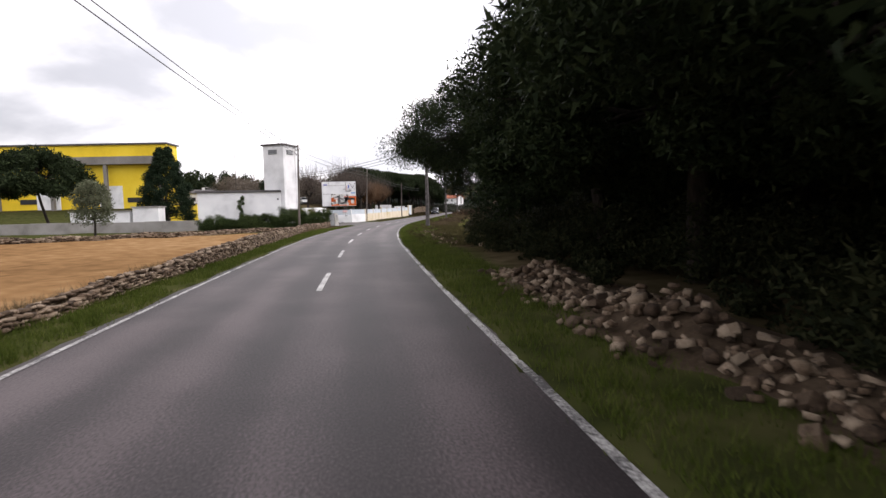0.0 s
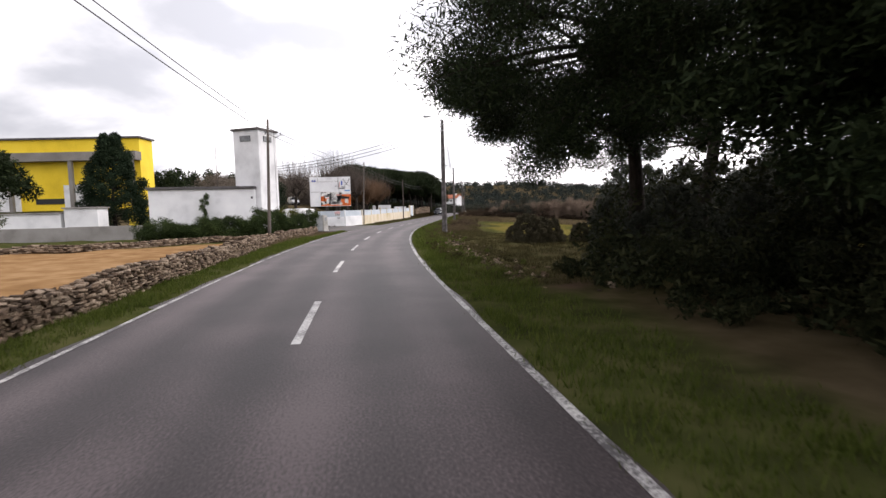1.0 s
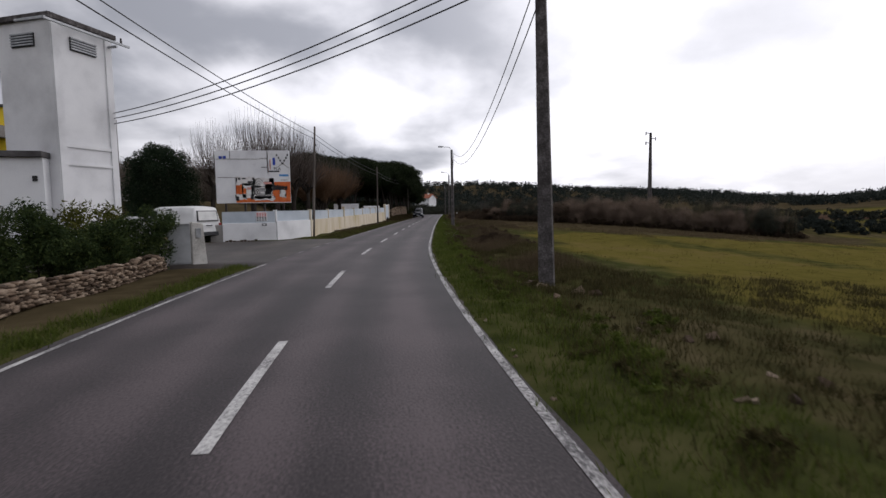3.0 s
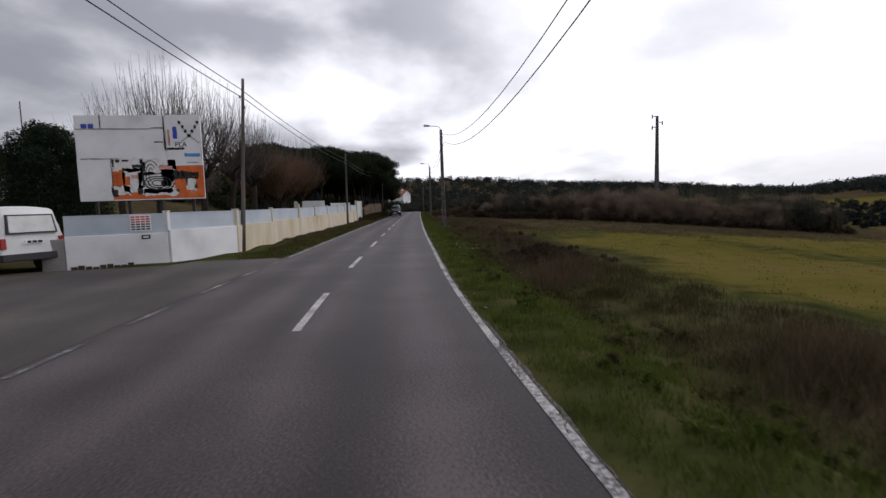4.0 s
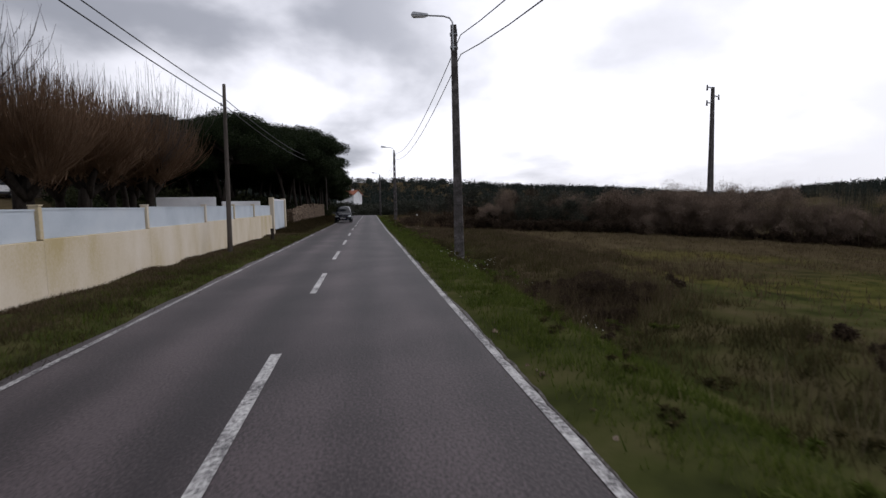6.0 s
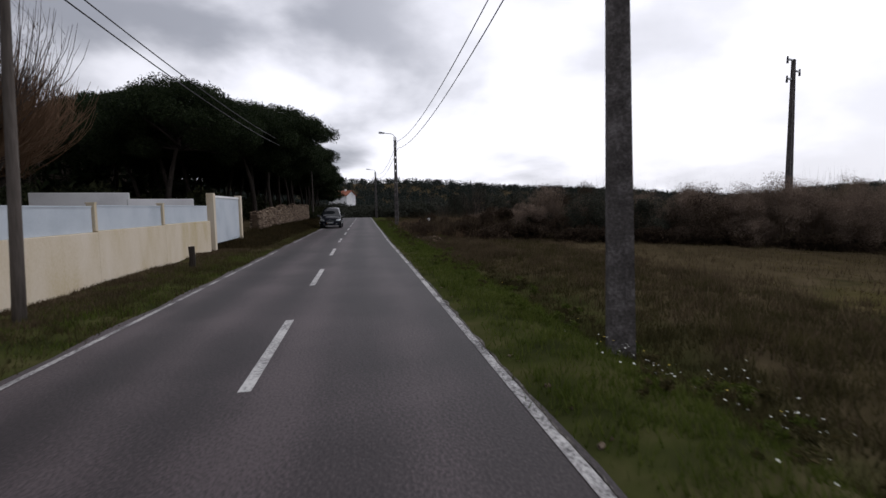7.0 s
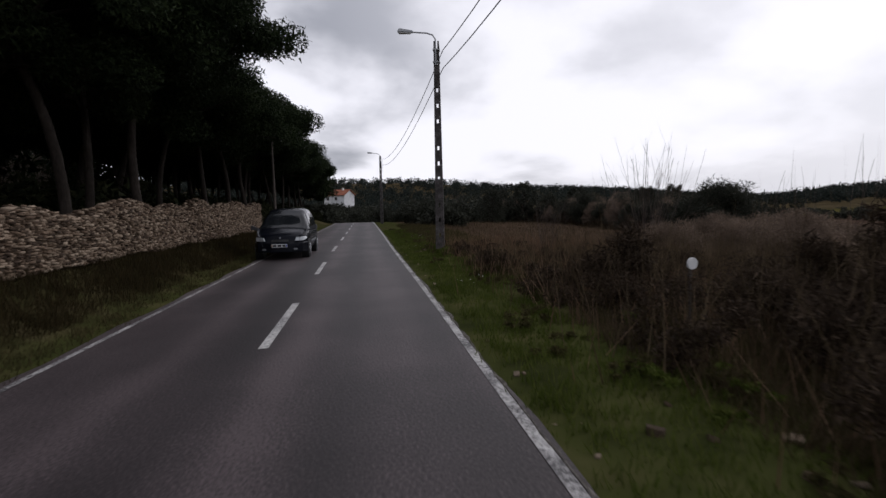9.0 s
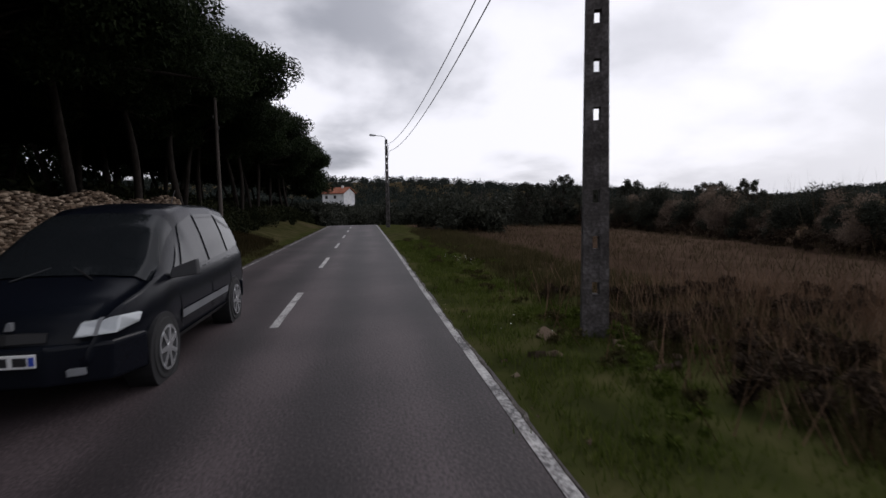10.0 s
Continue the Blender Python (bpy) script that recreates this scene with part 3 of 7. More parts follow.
# crumbling gravel along the asphalt's edge
M_GRAVEL = mottled("pale_gravel", [(0.022, 0.019, 0.016), (0.085, 0.076, 0.068), (0.28, 0.26, 0.24)], 14.0, 0.95, 0, 0.1, 0.9, 45.0, 0.5)
bm = bmesh.new()
prev = None
for k in range(700):
    y = 44 + 0.16 * k
    inner = centre(y) + right_edge(y) + 0.0 + 0.03 * noise.noise((y * 3.1, 0.0, 0.0))
    wide = max(0.008, 0.03 + 0.07 * noise.noise((y * 0.35, 5.0, 0.0)) + 0.09 * noise.noise((y * 2.3, 9.0, 0.0)))
    row = [bm.verts.new((inner, y, -0.004)), bm.verts.new((inner + 0.6 * wide, y, 0.004)), bm.verts.new((inner + wide, y, -0.03))]
    if prev:
        bm.faces.new((prev[0], prev[1], row[1], row[0]))
        bm.faces.new((prev[1], prev[2], row[2], row[1]))
    prev = row
lone("gravel_edge", bm, M_GRAVEL, "pale crumbled gravel along the asphalt edge", "gravel", kind="structure", smooth=True)

# the paved mouth of a driveway
bm = bmesh.new()
rows_ = []
for k in range(-1, 15):
    y = 52.9 + 0.95 * k if k >= 0 else 52.4
    e = centre(y) - left_half(y) - 0.2
    far = -23.0 if y < 64.6 else max(-23.0, min(e - 0.05, -9.9 + 0.62 * (y - 65.2)))
    e += 0.14
    rows_.append([bm.verts.new((e + (far - e) * j / 10, y, (-0.35 if k < 0 else -0.014 if j == 0 else 0.02))) for j in range(11)])
for a, b in zip(rows_, rows_[1:]):
    for j in range(10):
        bm.faces.new((a[j + 1], a[j], b[j], b[j + 1]))
lay = bm.loops.layers.uv.new("UVMap")
for f in bm.faces:
    for lp in f.loops:
        lp[lay].uv = (lp.vert.co.x, lp.vert.co.y)
lone("driveway", bm, M_YARD, "dark asphalt mouth of a side driveway", "driveway", kind="structure", smooth=True)


# ---- walls of the white property ----
def frame_m(p, q):
    """A pose at p whose x runs towards q."""
    d = Vector((q[0] - p[0], q[1] - p[1], 0))
    return Matrix.Translation((p[0], p[1], 0)) @ Matrix.Rotation(math.atan2(d.y, d.x), 4, 'Z'), d.length


wall_a, wall_b = Vector((-8.75, 69.5)), Vector((-4.45, 107.5))
wall_d = (wall_b - wall_a).normalized()
boundary = thing("boundary_wall", "cream rendered boundary wall topped with pale metal sheets", "wall", kind="structure")
bays = (-3.05, 0.3, 5.2, 10.7, 15.4, 20.1, 25.2, 29.3, 33.3, 37.9)
for k, (a, b) in enumerate(zip(bays, bays[1:])):
    pa, pb = wall_a + wall_d * a, wall_a + wall_d * b
    if k == 0:
        pa = Vector((-10.15, 66.6))
    m, ln = frame_m(pa, pb)
    z0 = 0.22 * max(0, a) / 38
    bm = bmesh.new()
    box(bm, 0, 0.0, -0.5, ln, 0.2, 1.06 + z0, m, 0.015)
    part("plaster_panel", bm, M_CREAM if k else M_WHITE, boundary)
    bm = bmesh.new()
    box(bm, 0.1, 0.07, 1.063 + z0, ln - 0.1, 0.11, 1.64 + z0, m, 0.006)
    box(bm, 0.1, 0.055, 1.625 + z0, ln - 0.1, 0.125, 1.66 + z0, m)
    part("sheet_panel", bm, M_PANEL, boundary, "pale blue-grey metal sheet above the wall")
    bm = bmesh.new()
    tall = 1.84 if k == 3 else 1.69
    half_w, foot, proud = (0.09, 0.0, -0.012) if k in (1, 3) else (0.055, 1.064 + z0, 0.02)
    box(bm, -half_w, proud, foot, half_w, 0.2, tall + z0, m, 0.012)
    box(bm, -half_w - 0.012, proud - 0.012, tall + z0 + 0.002, half_w + 0.012, 0.212, tall + 0.03 + z0, m, 0.008)
    part("post", bm, M_CREAM if k else M_WHITE, boundary)

# the low white return beside the driveway, with a sheet panel and two small signs
m, ln = frame_m((-12.9, 65.7), (-10.22, 66.55))
corner = thing("entrance_wall", "low white rendered wall with grey sheet top beside the driveway", "wall", kind="structure")
bm = bmesh.new()
box(bm, 0, 0, -0.4, ln, 0.2, 1.0, m, 0.015)
part("plaster_panel", bm, M_WHITE, corner)
bm = bmesh.new()
box(bm, 0, 0.06, 1.003, ln - 0.02, 0.10, 1.62, m, 0.006)
box(bm, 0, 0.045, 1.60, ln - 0.02, 0.115, 1.64, m)
part("sheet_panel", bm, M_PANEL, corner)
bm = bmesh.new()
box(bm, -0.62, 0.03, -0.4, -0.004, 0.23, 0.93, m, 0.02)
part("side_block", bm, M_GREYWALL, corner, "grey block at the end of the wall")
bm = bmesh.new()
for j in range(9):
    box(bm, 0.1 + 0.19 * j, -0.035 - 0.02 * math.sin(j * 2.1), -0.1, 0.1 + 0.19 * j + 0.17, -0.002, 0.05 + 0.035 * math.sin(j * 1.7), m, 0.01)
part("broken_foot", bm, M_CORE, corner, "dark broken plaster at the foot of the wall")
M_SIGNRED = plain("sign_red", (0.55, 0.05, 0.04), 0.5)
M_SIGNINK = plain("sign_ink", (0.03, 0.03, 0.035), 0.5)
M_SIGNWHITE = plain("sign_white", (0.78, 0.78, 0.78), 0.5)
sign = thing("wall_sign", "small white notice with red and black bars on the wall", "sign")
bm = bmesh.new()
box(bm, ln - 1.05, 0.03, 1.08, ln - 0.45, 0.055, 1.6, m, 0.004)
part("board", bm, M_SIGNWHITE, sign)
for r in range(6):
    bm = bmesh.new()
    for j in range(4):
        box(bm, ln - 1.02 + 0.14 * j, 0.022, 1.12 + 0.08 * r, ln - 0.91 + 0.14 * j, 0.028, 1.165 + 0.08 * r, m)
    part("text_bar", bm, M_SIGNRED if r > 2 else M_SIGNINK, sign)
plate = thing("number_plaque", "small dark plaque with a pale bar", "sign")
bm = bmesh.new()
box(bm, ln - 0.75, -0.02, 0.82, ln - 0.5, -0.003, 0.95, m, 0.003)
part("board", bm, M_SIGNINK, plate)
bm = bmesh.new()
box(bm, ln - 0.70, -0.028, 0.86, ln - 0.55, -0.023, 0.91, m)
part("text_bar", bm, M_SIGNWHITE, plate)

# far gate of the property
gate = thing("metal_gate", "pale sheet-metal sliding gate between white posts", "gate")
m, ln = frame_m((-4.42, 107.6), (-3.92, 112.3))
bm = bmesh.new()
box(bm, 0.1, 0.05, 0.3, ln - 0.2, 0.1, 2.18, m, 0.006)
part("leaf", bm, M_PANEL, gate)
bm = bmesh.new()
box(bm, 0.0, 0.02, 2.185, ln - 0.2, 0.13, 2.28, m, 0.008)
part("head_rail", bm, M_WHITE, gate)
for a in (-0.1, ln - 0.18):
    bm = bmesh.new()
    box(bm, a, -0.05, -0.3, a + 0.28, 0.24, 2.36, m, 0.02)
    part("post", bm, M_CREAM, gate)
# stepped garden walls inside
for p, q, h in (((-7.3, 107.0), (-5.2, 108.0), 1.95), ((-11.6, 109.5), (-8.2, 110.3), 2.3)):
    m2, l2 = frame_m(p, q)
    bm = bmesh.new()
    box(bm, 0, 0, -0.2, l2, 0.2, h + 0.2, m2, 0.02)
    lone("garden_wall", bm, M_WHITE, "white rendered garden wall behind the fence", "wall", kind="structure")

M_OLDWHITE = mottled("stained_white", [(0.28, 0.265, 0.24), (0.54, 0.52, 0.485), (0.68, 0.66, 0.63)], 2.2, 0.9, 0, 0.15, 0.3, 30.0, 0.4)
# near gate pillar with a grey gate leaf
pillar = thing("gate_pillar", "stained white gate pillar with a small intercom", "pillar")
m, ln = frame_m((-9.85, 53.1), (-9.35, 53.4))
bm = bmesh.new()
prism(bm, [m @ Vector(p) for p in ((0.0, 0, -0.3), (0.46, 0, -0.3), (0.46, 0.4, -0.3), (0.0, 0.4, -0.3))], [m @ Vector(p) for p in ((0.03, 0.02, 1.34), (0.36, 0.02, 1.29), (0.36, 0.36, 1.30), (0.03, 0.36, 1.36))])
bmesh.ops.recalc_face_normals(bm, faces=bm.faces)
bmesh.ops.bevel(bm, geom=list(bm.edges), offset=0.025, segments=2, affect='EDGES')
part("shaft", bm, M_OLDWHITE, pillar)
bm = bmesh.new()
box(bm, 0.13, -0.035, 0.85, 0.29, -0.004, 1.15, m, 0.01)
part("intercom", bm, M_STEEL, pillar)
leaf = thing("gate_leaf", "open grey sheet-metal gate leaf beside the pillar", "gate")
m, ln = frame_m((-10.5, 52.98), (-9.89, 53.08))
bm = bmesh.new()
box(bm, 0, 0.05, 0.05, ln, 0.09, 1.3, m, 0.008)
part("sheet", bm, plain("grey_gate_paint", (0.42, 0.43, 0.44), 0.6), leaf)
for z in (0.05, 1.25):
    bm = bmesh.new()
    box(bm, 0, 0.02, z, ln, 0.045, z + 0.05, m)
    part("rail", bm, M_STEEL, leaf)
shelter = thing("meter_shelter", "low white shelter with a flat roof behind the hedge", "shelter")
m, ln = frame_m((-17.6, 59.6), (-14.8, 60.5))
bm = bmesh.new()
box(bm, 0, 0, 1.35, ln, 1.6, 1.5, m, 0.02)
part("roof", bm, M_WHITE, shelter)
bm = bmesh.new()
box(bm, 0.1, 0.15, -0.1, ln - 0.1, 1.5, 1.348, m, 0.01)
part("body", bm, M_GREYWALL, shelter)


# ---- buildings ----
def at_m(x, y, deg, z=0.0):
    return Matrix.Translation((x, y, z)) @ Matrix.Rotation(radians(deg), 4, 'Z')


# transformer tower
TOW = at_m(-16.15, 57.5, 70.0)
tower = thing("transformer_tower", "tall white rendered transformer tower with a flat roof and vents", "tower")
bm = bmesh.new()
box(bm, 0, 0, -0.3, 2.6, 2.6, 8.95, TOW, 0.02)
part("wall", bm, M_WHITE, tower)
bm = bmesh.new()
box(bm, -0.16, -0.16, 8.955, 2.76, 2.76, 9.15, TOW, 0.02)
part("roof_slab", bm, M_CONCRETE, tower)
bm = bmesh.new()
box(bm, 0.02, -0.05, 4.25, 2.58, -0.003, 4.4, TOW)
box(bm, 0.02, -0.05, 3.55, 2.58, -0.003, 3.65, TOW)
for a in (0.02, 2.28):
    box(bm, a, -0.06, 0, a + 0.3, -0.004, 8.9, TOW)
part("raised_band", bm, M_WHITE, tower)
for face in (0, 1):
    fm = TOW if face == 0 else TOW @ Matrix.Translation((0, 2.6, 0)) @ Matrix.Rotation(radians(-90), 4, 'Z')
    vent = new("vent")
    vent.parent = tower
    bm = bmesh.new()
    box(bm, 0.75, -0.05, 8.0, 1.85, -0.004, 8.5, fm)
    part("backing", bm, M_BLACK, vent)
    for j in range(5):
        bm = bmesh.new()
        box(bm, 0.75, -0.1, 8.04 + 0.1 * j, 1.85, -0.055, 8.09 + 0.1 * j, fm)
        part("slat", bm, M_STEEL, vent)
bm = bmesh.new()
box(bm, 2.4, -0.5, 8.55, 2.48, 0.2, 8.63, TOW)
box(bm, -0.6, -0.5, 8.72, -0.52, 0.9, 8.80, TOW)
box(bm, -0.6, -0.5, 8.70, 3.1, -0.42, 8.78, TOW)
part("cross_bar", bm, M_STEEL, tower)
for j in range(4):
    bm = bmesh.new()
    tube(bm, [TOW @ Vector((-0.3 + 1.0 * j, -0.46, 8.78)), TOW @ Vector((-0.3 + 1.0 * j, -0.46, 9.0))], (0.05, 0.035), 8)
    part("insulator", bm, M_CONCRETE, tower)

# the low annex beside it
annex = thing("annex_building", "long low white rendered building with a dark flat roof", "building")
ANX = at_m(-24.9, 55.5, 11.0)
bm = bmesh.new()
box(bm, 0, 0, -0.3, 8.55, 5.0, 3.78, ANX, 0.02)
part("wall", bm, M_WHITE, annex)
bm = bmesh.new()
box(bm, -0.15, -0.2, 3.785, 8.6, 5.2, 4.0, ANX, 0.02)
part("roof", bm, M_DARKROOF, annex)
bm = bmesh.new()
box(bm, 8.2, -0.06, 2.9, 8.35, -0.004, 3.1, ANX)
part("wall_lamp", bm, M_BLACK, annex)
for a in (4.1, 5.3):
    bm = bmesh.new()
    box(bm, a, -0.05, 0.5, a + 0.55, -0.004, 1.25, ANX, 0.01)
    part("meter_box", bm, M_GREYWALL, annex)

# yellow factory
factory = thing("factory_building", "large yellow-clad factory hall with a grey canopy band", "building")
FY, FX = 118.4, -59.4
bm = bmesh.new()
box(bm, FX - 110, FY, -1, FX, FY + 5, 17.4)
part("wall", bm, M_YELLOW, factory)
bm = bmesh.new()
box(bm, FX - 110.4, FY - 0.5, 17.404, FX + 0.4, FY + 5.4, 17.75)
part("roof", bm, M_DARKROOF, factory)
M_GREYBAND = mottled("grey_canopy", [(0.13, 0.12, 0.11), (0.20, 0.185, 0.17), (0.26, 0.245, 0.23)], 0.3, 0.8, 0, 0.2, 0.1, 5.0, 0.3)
bm = bmesh.new()
box(bm, FX - 110, FY - 2.2, 12.9, FX + 0.3, FY - 0.01, 14.6)
part("canopy", bm, M_GREYBAND, factory, "grey projecting canopy band")
for j in range(9):
    bm = bmesh.new()
    box(bm, FX - 1.2 - 12 * j, FY - 2.0, -1, FX - 0.5 - 12 * j, FY - 1.3, 12.895)
    part("column", bm, M_GREYBAND, factory)
for j in range(6):
    bm = bmesh.new()
    x0 = FX - 15.5 - 14 * j
    box(bm, x0, FY - 0.25, -1, x0 + 5.2, FY - 0.006, 8.2)
    part("loading_door", bm, M_WHITE, factory)
for j in range(9):
    bm = bmesh.new()
    x0 = FX - 9.3 - 12 * j
    box(bm, x0, FY - 0.15, 4.4, x0 + 6.4, FY - 0.006, 5.5)
    part("window", bm, M_BLACK, factory)

# small white sheds and a grey yard wall in front of the factory
for x0, y0, w, d, h, deg in ((-31.2, 54.4, 2.6, 1.6, 2.35, 4), (-37.4, 54.0, 5.9, 2.0, 1.95, 4)):
    m = at_m(x0, y0, deg)
    shed = thing("shed", "small white rendered shed with a flat roof", "shed", "sheds by the factory")
    bm = bmesh.new()
    box(bm, 0, 0, -0.3, w, d, h, m, 0.02)
    part("wall", bm, M_WHITE, shed)
    bm = bmesh.new()
    box(bm, -0.12, -0.12, h + 0.004, w + 0.12, d + 0.12, h + 0.12, m, 0.01)
    part("roof", bm, M_GREYWALL, shed)
m = at_m(-36.6, 73.0, 6)
yellow_shed = thing("shed", "low yellow outbuilding beside the factory", "shed", "sheds by the factory")
bm = bmesh.new()
box(bm, 0, 0, -0.3, 3.6, 3.0, 2.9, m, 0.02)
part("wall", bm, M_YELLOW, yellow_shed)
bm = bmesh.new()
box(bm, -0.1, -0.1, 2.904, 3.7, 3.1, 3.02, m, 0.01)
part("roof", bm, M_GREYWALL, yellow_shed)
bm = bmesh.new()
for j in range(10):
    box(bm, -72 + 5.1 * j, 47.2, -0.5, -72 + 5.1 * j + 5.09, 47.42, 0.98 + 0.04 * math.sin(j * 2.1), None, 0.02)
lone("yard_wall", bm, M_GREYWALL, "weathered grey rendered yard wall behind the field", "wall", kind="structure")

# long low houses seen past the driveway, and one with a red roof at the end of the road
def house(x, y, deg, w, d, h, roof_h, roof_mat, label, windows, up=None):
    m = at_m(x, y, deg, gz(x, y) if up is None else up)
    ob = thing("house", label, "house")
    bm = bmesh.new()
    box(bm, 0, 0, -6.5, w, d, h, m)
    prism(bm, [m @ Vector(p) for p in ((0.01, 0, h), (0.01, d, h), (0.01, d / 2, h + roof_h))], [m @ Vector(p) for p in ((w - 0.01, 0, h), (w - 0.01, d, h), (w - 0.01, d / 2, h + roof_h))])
    part("wall", bm, M_WHITE, ob)
    o = 0.5
    for sgn in (0, 1):
        a = (-o, -o, h - roof_h * 2 * o / d) if sgn == 0 else (-o, d + o, h - roof_h * 2 * o / d)
        r = (-o, d / 2, h + roof_h)
        bm = bmesh.new()
        low = [Vector(a), Vector((w + o, a[1], a[2])), Vector((w + o, r[1], r[2])), Vector(r)]
        prism(bm, [m @ (p + Vector((0, 0, 0.02))) for p in low], [m @ (p + Vector((0, 0, 0.25))) for p in low])
        bmesh.ops.recalc_face_normals(bm, faces=bm.faces)
        part("roof", bm, roof_mat, ob)
    for wx, wz, ww, wh in windows:
        win = new("window")
        win.parent = ob
        bm = bmesh.new()
        box(bm, wx, -0.06, wz, wx + ww, -0.01, wz + wh, m)
        part("frame", bm, M_GREYWALL, win)
        bm = bmesh.new()
        box(bm, wx + 0.07, -0.08, wz + 0.07, wx + ww - 0.07, -0.065, wz + wh - 0.07, m)
        part("pane", bm, M_BLACK, win)
    bm = bmesh.new()
    box(bm, w * 0.7, d * 0.4, h + roof_h * 0.5, w * 0.7 + 0.6, d * 0.4 + 0.6, h + roof_h + 0.8, m)
    part("chimney", bm, M_WHITE, ob)
    return ob


M_TILE = mottled("red_roof_tile", [(0.16, 0.05, 0.03), (0.27, 0.095, 0.055), (0.34, 0.15, 0.09)], 1.0, 0.85, 0, 0.2, 0.3, 8.0, 0.3)
house(9.4, 312, -38, 9, 7, 3.0, 1.9, M_TILE, "white house with a red tiled roof above the road", ((1.2, 1.0, 1.1, 1.2), (4.8, 1.0, 1.1, 1.2)), 4.3)
house(-69, 141, 14, 9, 6, 3.5, 0.8, M_DARKROOF, "low white house with small dark windows", ((1.2, 1.3, 1.0, 1.0), (4.0, 1.3, 1.0, 1.0), (6.8, 1.3, 1.0, 1.0)))
house(-82, 165, 10, 13, 6, 5.6, 1.0, M_GREYBAND, "long pale house with a low grey roof", ((1.5, 3.0, 1.2, 1.2), (5.0, 3.0, 1.2, 1.2), (8.5, 3.0, 1.2, 1.2)))
house(-58.5, 139, 14, 4.5, 4, 2.6, 0.5, M_DARKROOF, "small pale outbuilding with a dark flat roof", ((0.8, 1.0, 0.8, 0.8), (2.6, 1.0, 0.8, 0.8)))


# ---- poles and wires ----
def concrete_pole(x, y, height, lamp, deg, slots=True):
    ob = thing("street_lamp" if lamp else "power_pole", ("tapered slotted concrete pole" if slots else "speckled solid concrete pole") + " with a lamp on a bent arm" if lamp else "tapered slotted concrete pole", "street lamp" if lamp else "pole", "roadside lamp poles", m=at_m(x, y, deg, gz(x, y) - 0.3))
    bm = bmesh.new()
    w0, w1, d0, d1 = 0.17, 0.1, 0.085, 0.06
    height += 0.3

    def half(z):
        return w0 + (w1 - w0) * z / height, d0 + (d1 - d0) * z / height
    for sgn in (-1, 1):
        lo, hi = [], []
        for ring, z in ((lo, 0), (hi, height)):
            w, d = half(z)
            xi, xo = sgn * 0.045, sgn * w
            ring += [(xi, -d, z), (xo, -d, z), (xo, d, z), (xi, d, z)]
        prism(bm, lo, hi)
    z, k = 0.0, 0
    while z < height - 0.3:
        solid = (0.42 if k % 3 else 0.85) if slots else height
        top = min(height, z + solid)
        w, d = half(z)
        w2, d2 = half(top)
        prism(bm, [(-0.046, -d * 0.92, z), (0.046, -d * 0.92, z), (0.046, d * 0.92, z), (-0.046, d * 0.92, z)], [(-0.046, -d2 * 0.92, top), (0.046, -d2 * 0.92, top), (0.046, d2 * 0.92, top), (-0.046, d2 * 0.92, top)])
        z = top + 0.16
        k += 1
    bmesh.ops.recalc_face_normals(bm, faces=bm.faces)
    part("pole_shaft", bm, M_CONCRETE, ob)
    for z in (height - 0.35, height - 0.8):
        bm = bmesh.new()
        box(bm, -0.13, -0.11, z, 0.13, 0.11, z + 0.06, None, 0.005)
        part("bracket_band", bm, M_STEEL, ob)
    for z in (height - 0.3, height - 0.75):
        bm = bmesh.new()
        tube(bm, [(0.1, -0.16, z), (0.1, -0.16, z + 0.12)], (0.035, 0.028), 8)
        part("insulator", bm, M_BLACK, ob)
    if lamp:
        bm = bmesh.new()
        tube(bm, [(-0.02, -0.13, height - 0.9), (-0.02, -0.13, height + 0.05), (-0.12, -0.13, height + 0.2), (-0.35, -0.13, height + 0.28), (-0.9, -0.13, height + 0.34)], 0.028, 8)
        part("lamp_arm", bm, M_STEEL, ob)
        head = new("lamp_head")
        head.parent = ob
        bm = bmesh.new()
        prism(bm, [(-0.85, -0.19, height + 0.31), (-1.45, -0.25, height + 0.36), (-1.45, -0.01, height + 0.36), (-0.85, -0.07, height + 0.31)], [(-0.85, -0.17, height + 0.40), (-1.38, -0.2, height + 0.5), (-1.38, -0.06, height + 0.5), (-0.85, -0.09, height + 0.40)])
        bmesh.ops.recalc_face_normals(bm, faces=bm.faces)
        bmesh.ops.bevel(bm, geom=list(bm.edges), offset=0.02, segments=2, affect='EDGES')
        part("housing", bm, M_STEEL, head)
        bm = bmesh.new()
        prism(bm, [(-0.95, -0.18, height + 0.285), (-1.4, -0.22, height + 0.32), (-1.4, -0.04, height + 0.32), (-0.95, -0.08, height + 0.285)], [(-0.95, -0.18, height + 0.315), (-1.4, -0.22, height + 0.355), (-1.4, -0.04, height + 0.355), (-0.95, -0.08, height + 0.315)])
        part("lens", bm, M_GLAZE, head)
    return ob


LAMPS = ((-0.2, 47.55, 7.9), (2.93, 90.7, 7.85), (7.1, 130.5, 7.9), (10.5, 169.2, 7.6))
for x, y, h in LAMPS:
    pole = concrete_pole(x, y, h - gz(x, y), True, -30 if y < 80 else -21, y > 100)
    if y < 100:
        # the two poles nearest the start lean a little along the road
        pole.matrix_world = Matrix.Translation((x, y, gz(x, y) - 0.3)) @ Matrix.Rotation(-0.07 if y < 80 else -0.035, 4, 'X') @ Matrix.Rotation(radians(-30 if y < 80 else -21), 4, 'Z')
LAMP_TOPS = [(x, y + (0.55 if y < 80 else 0.28 if y < 100 else 0.0), h) for x, y, h in LAMPS]


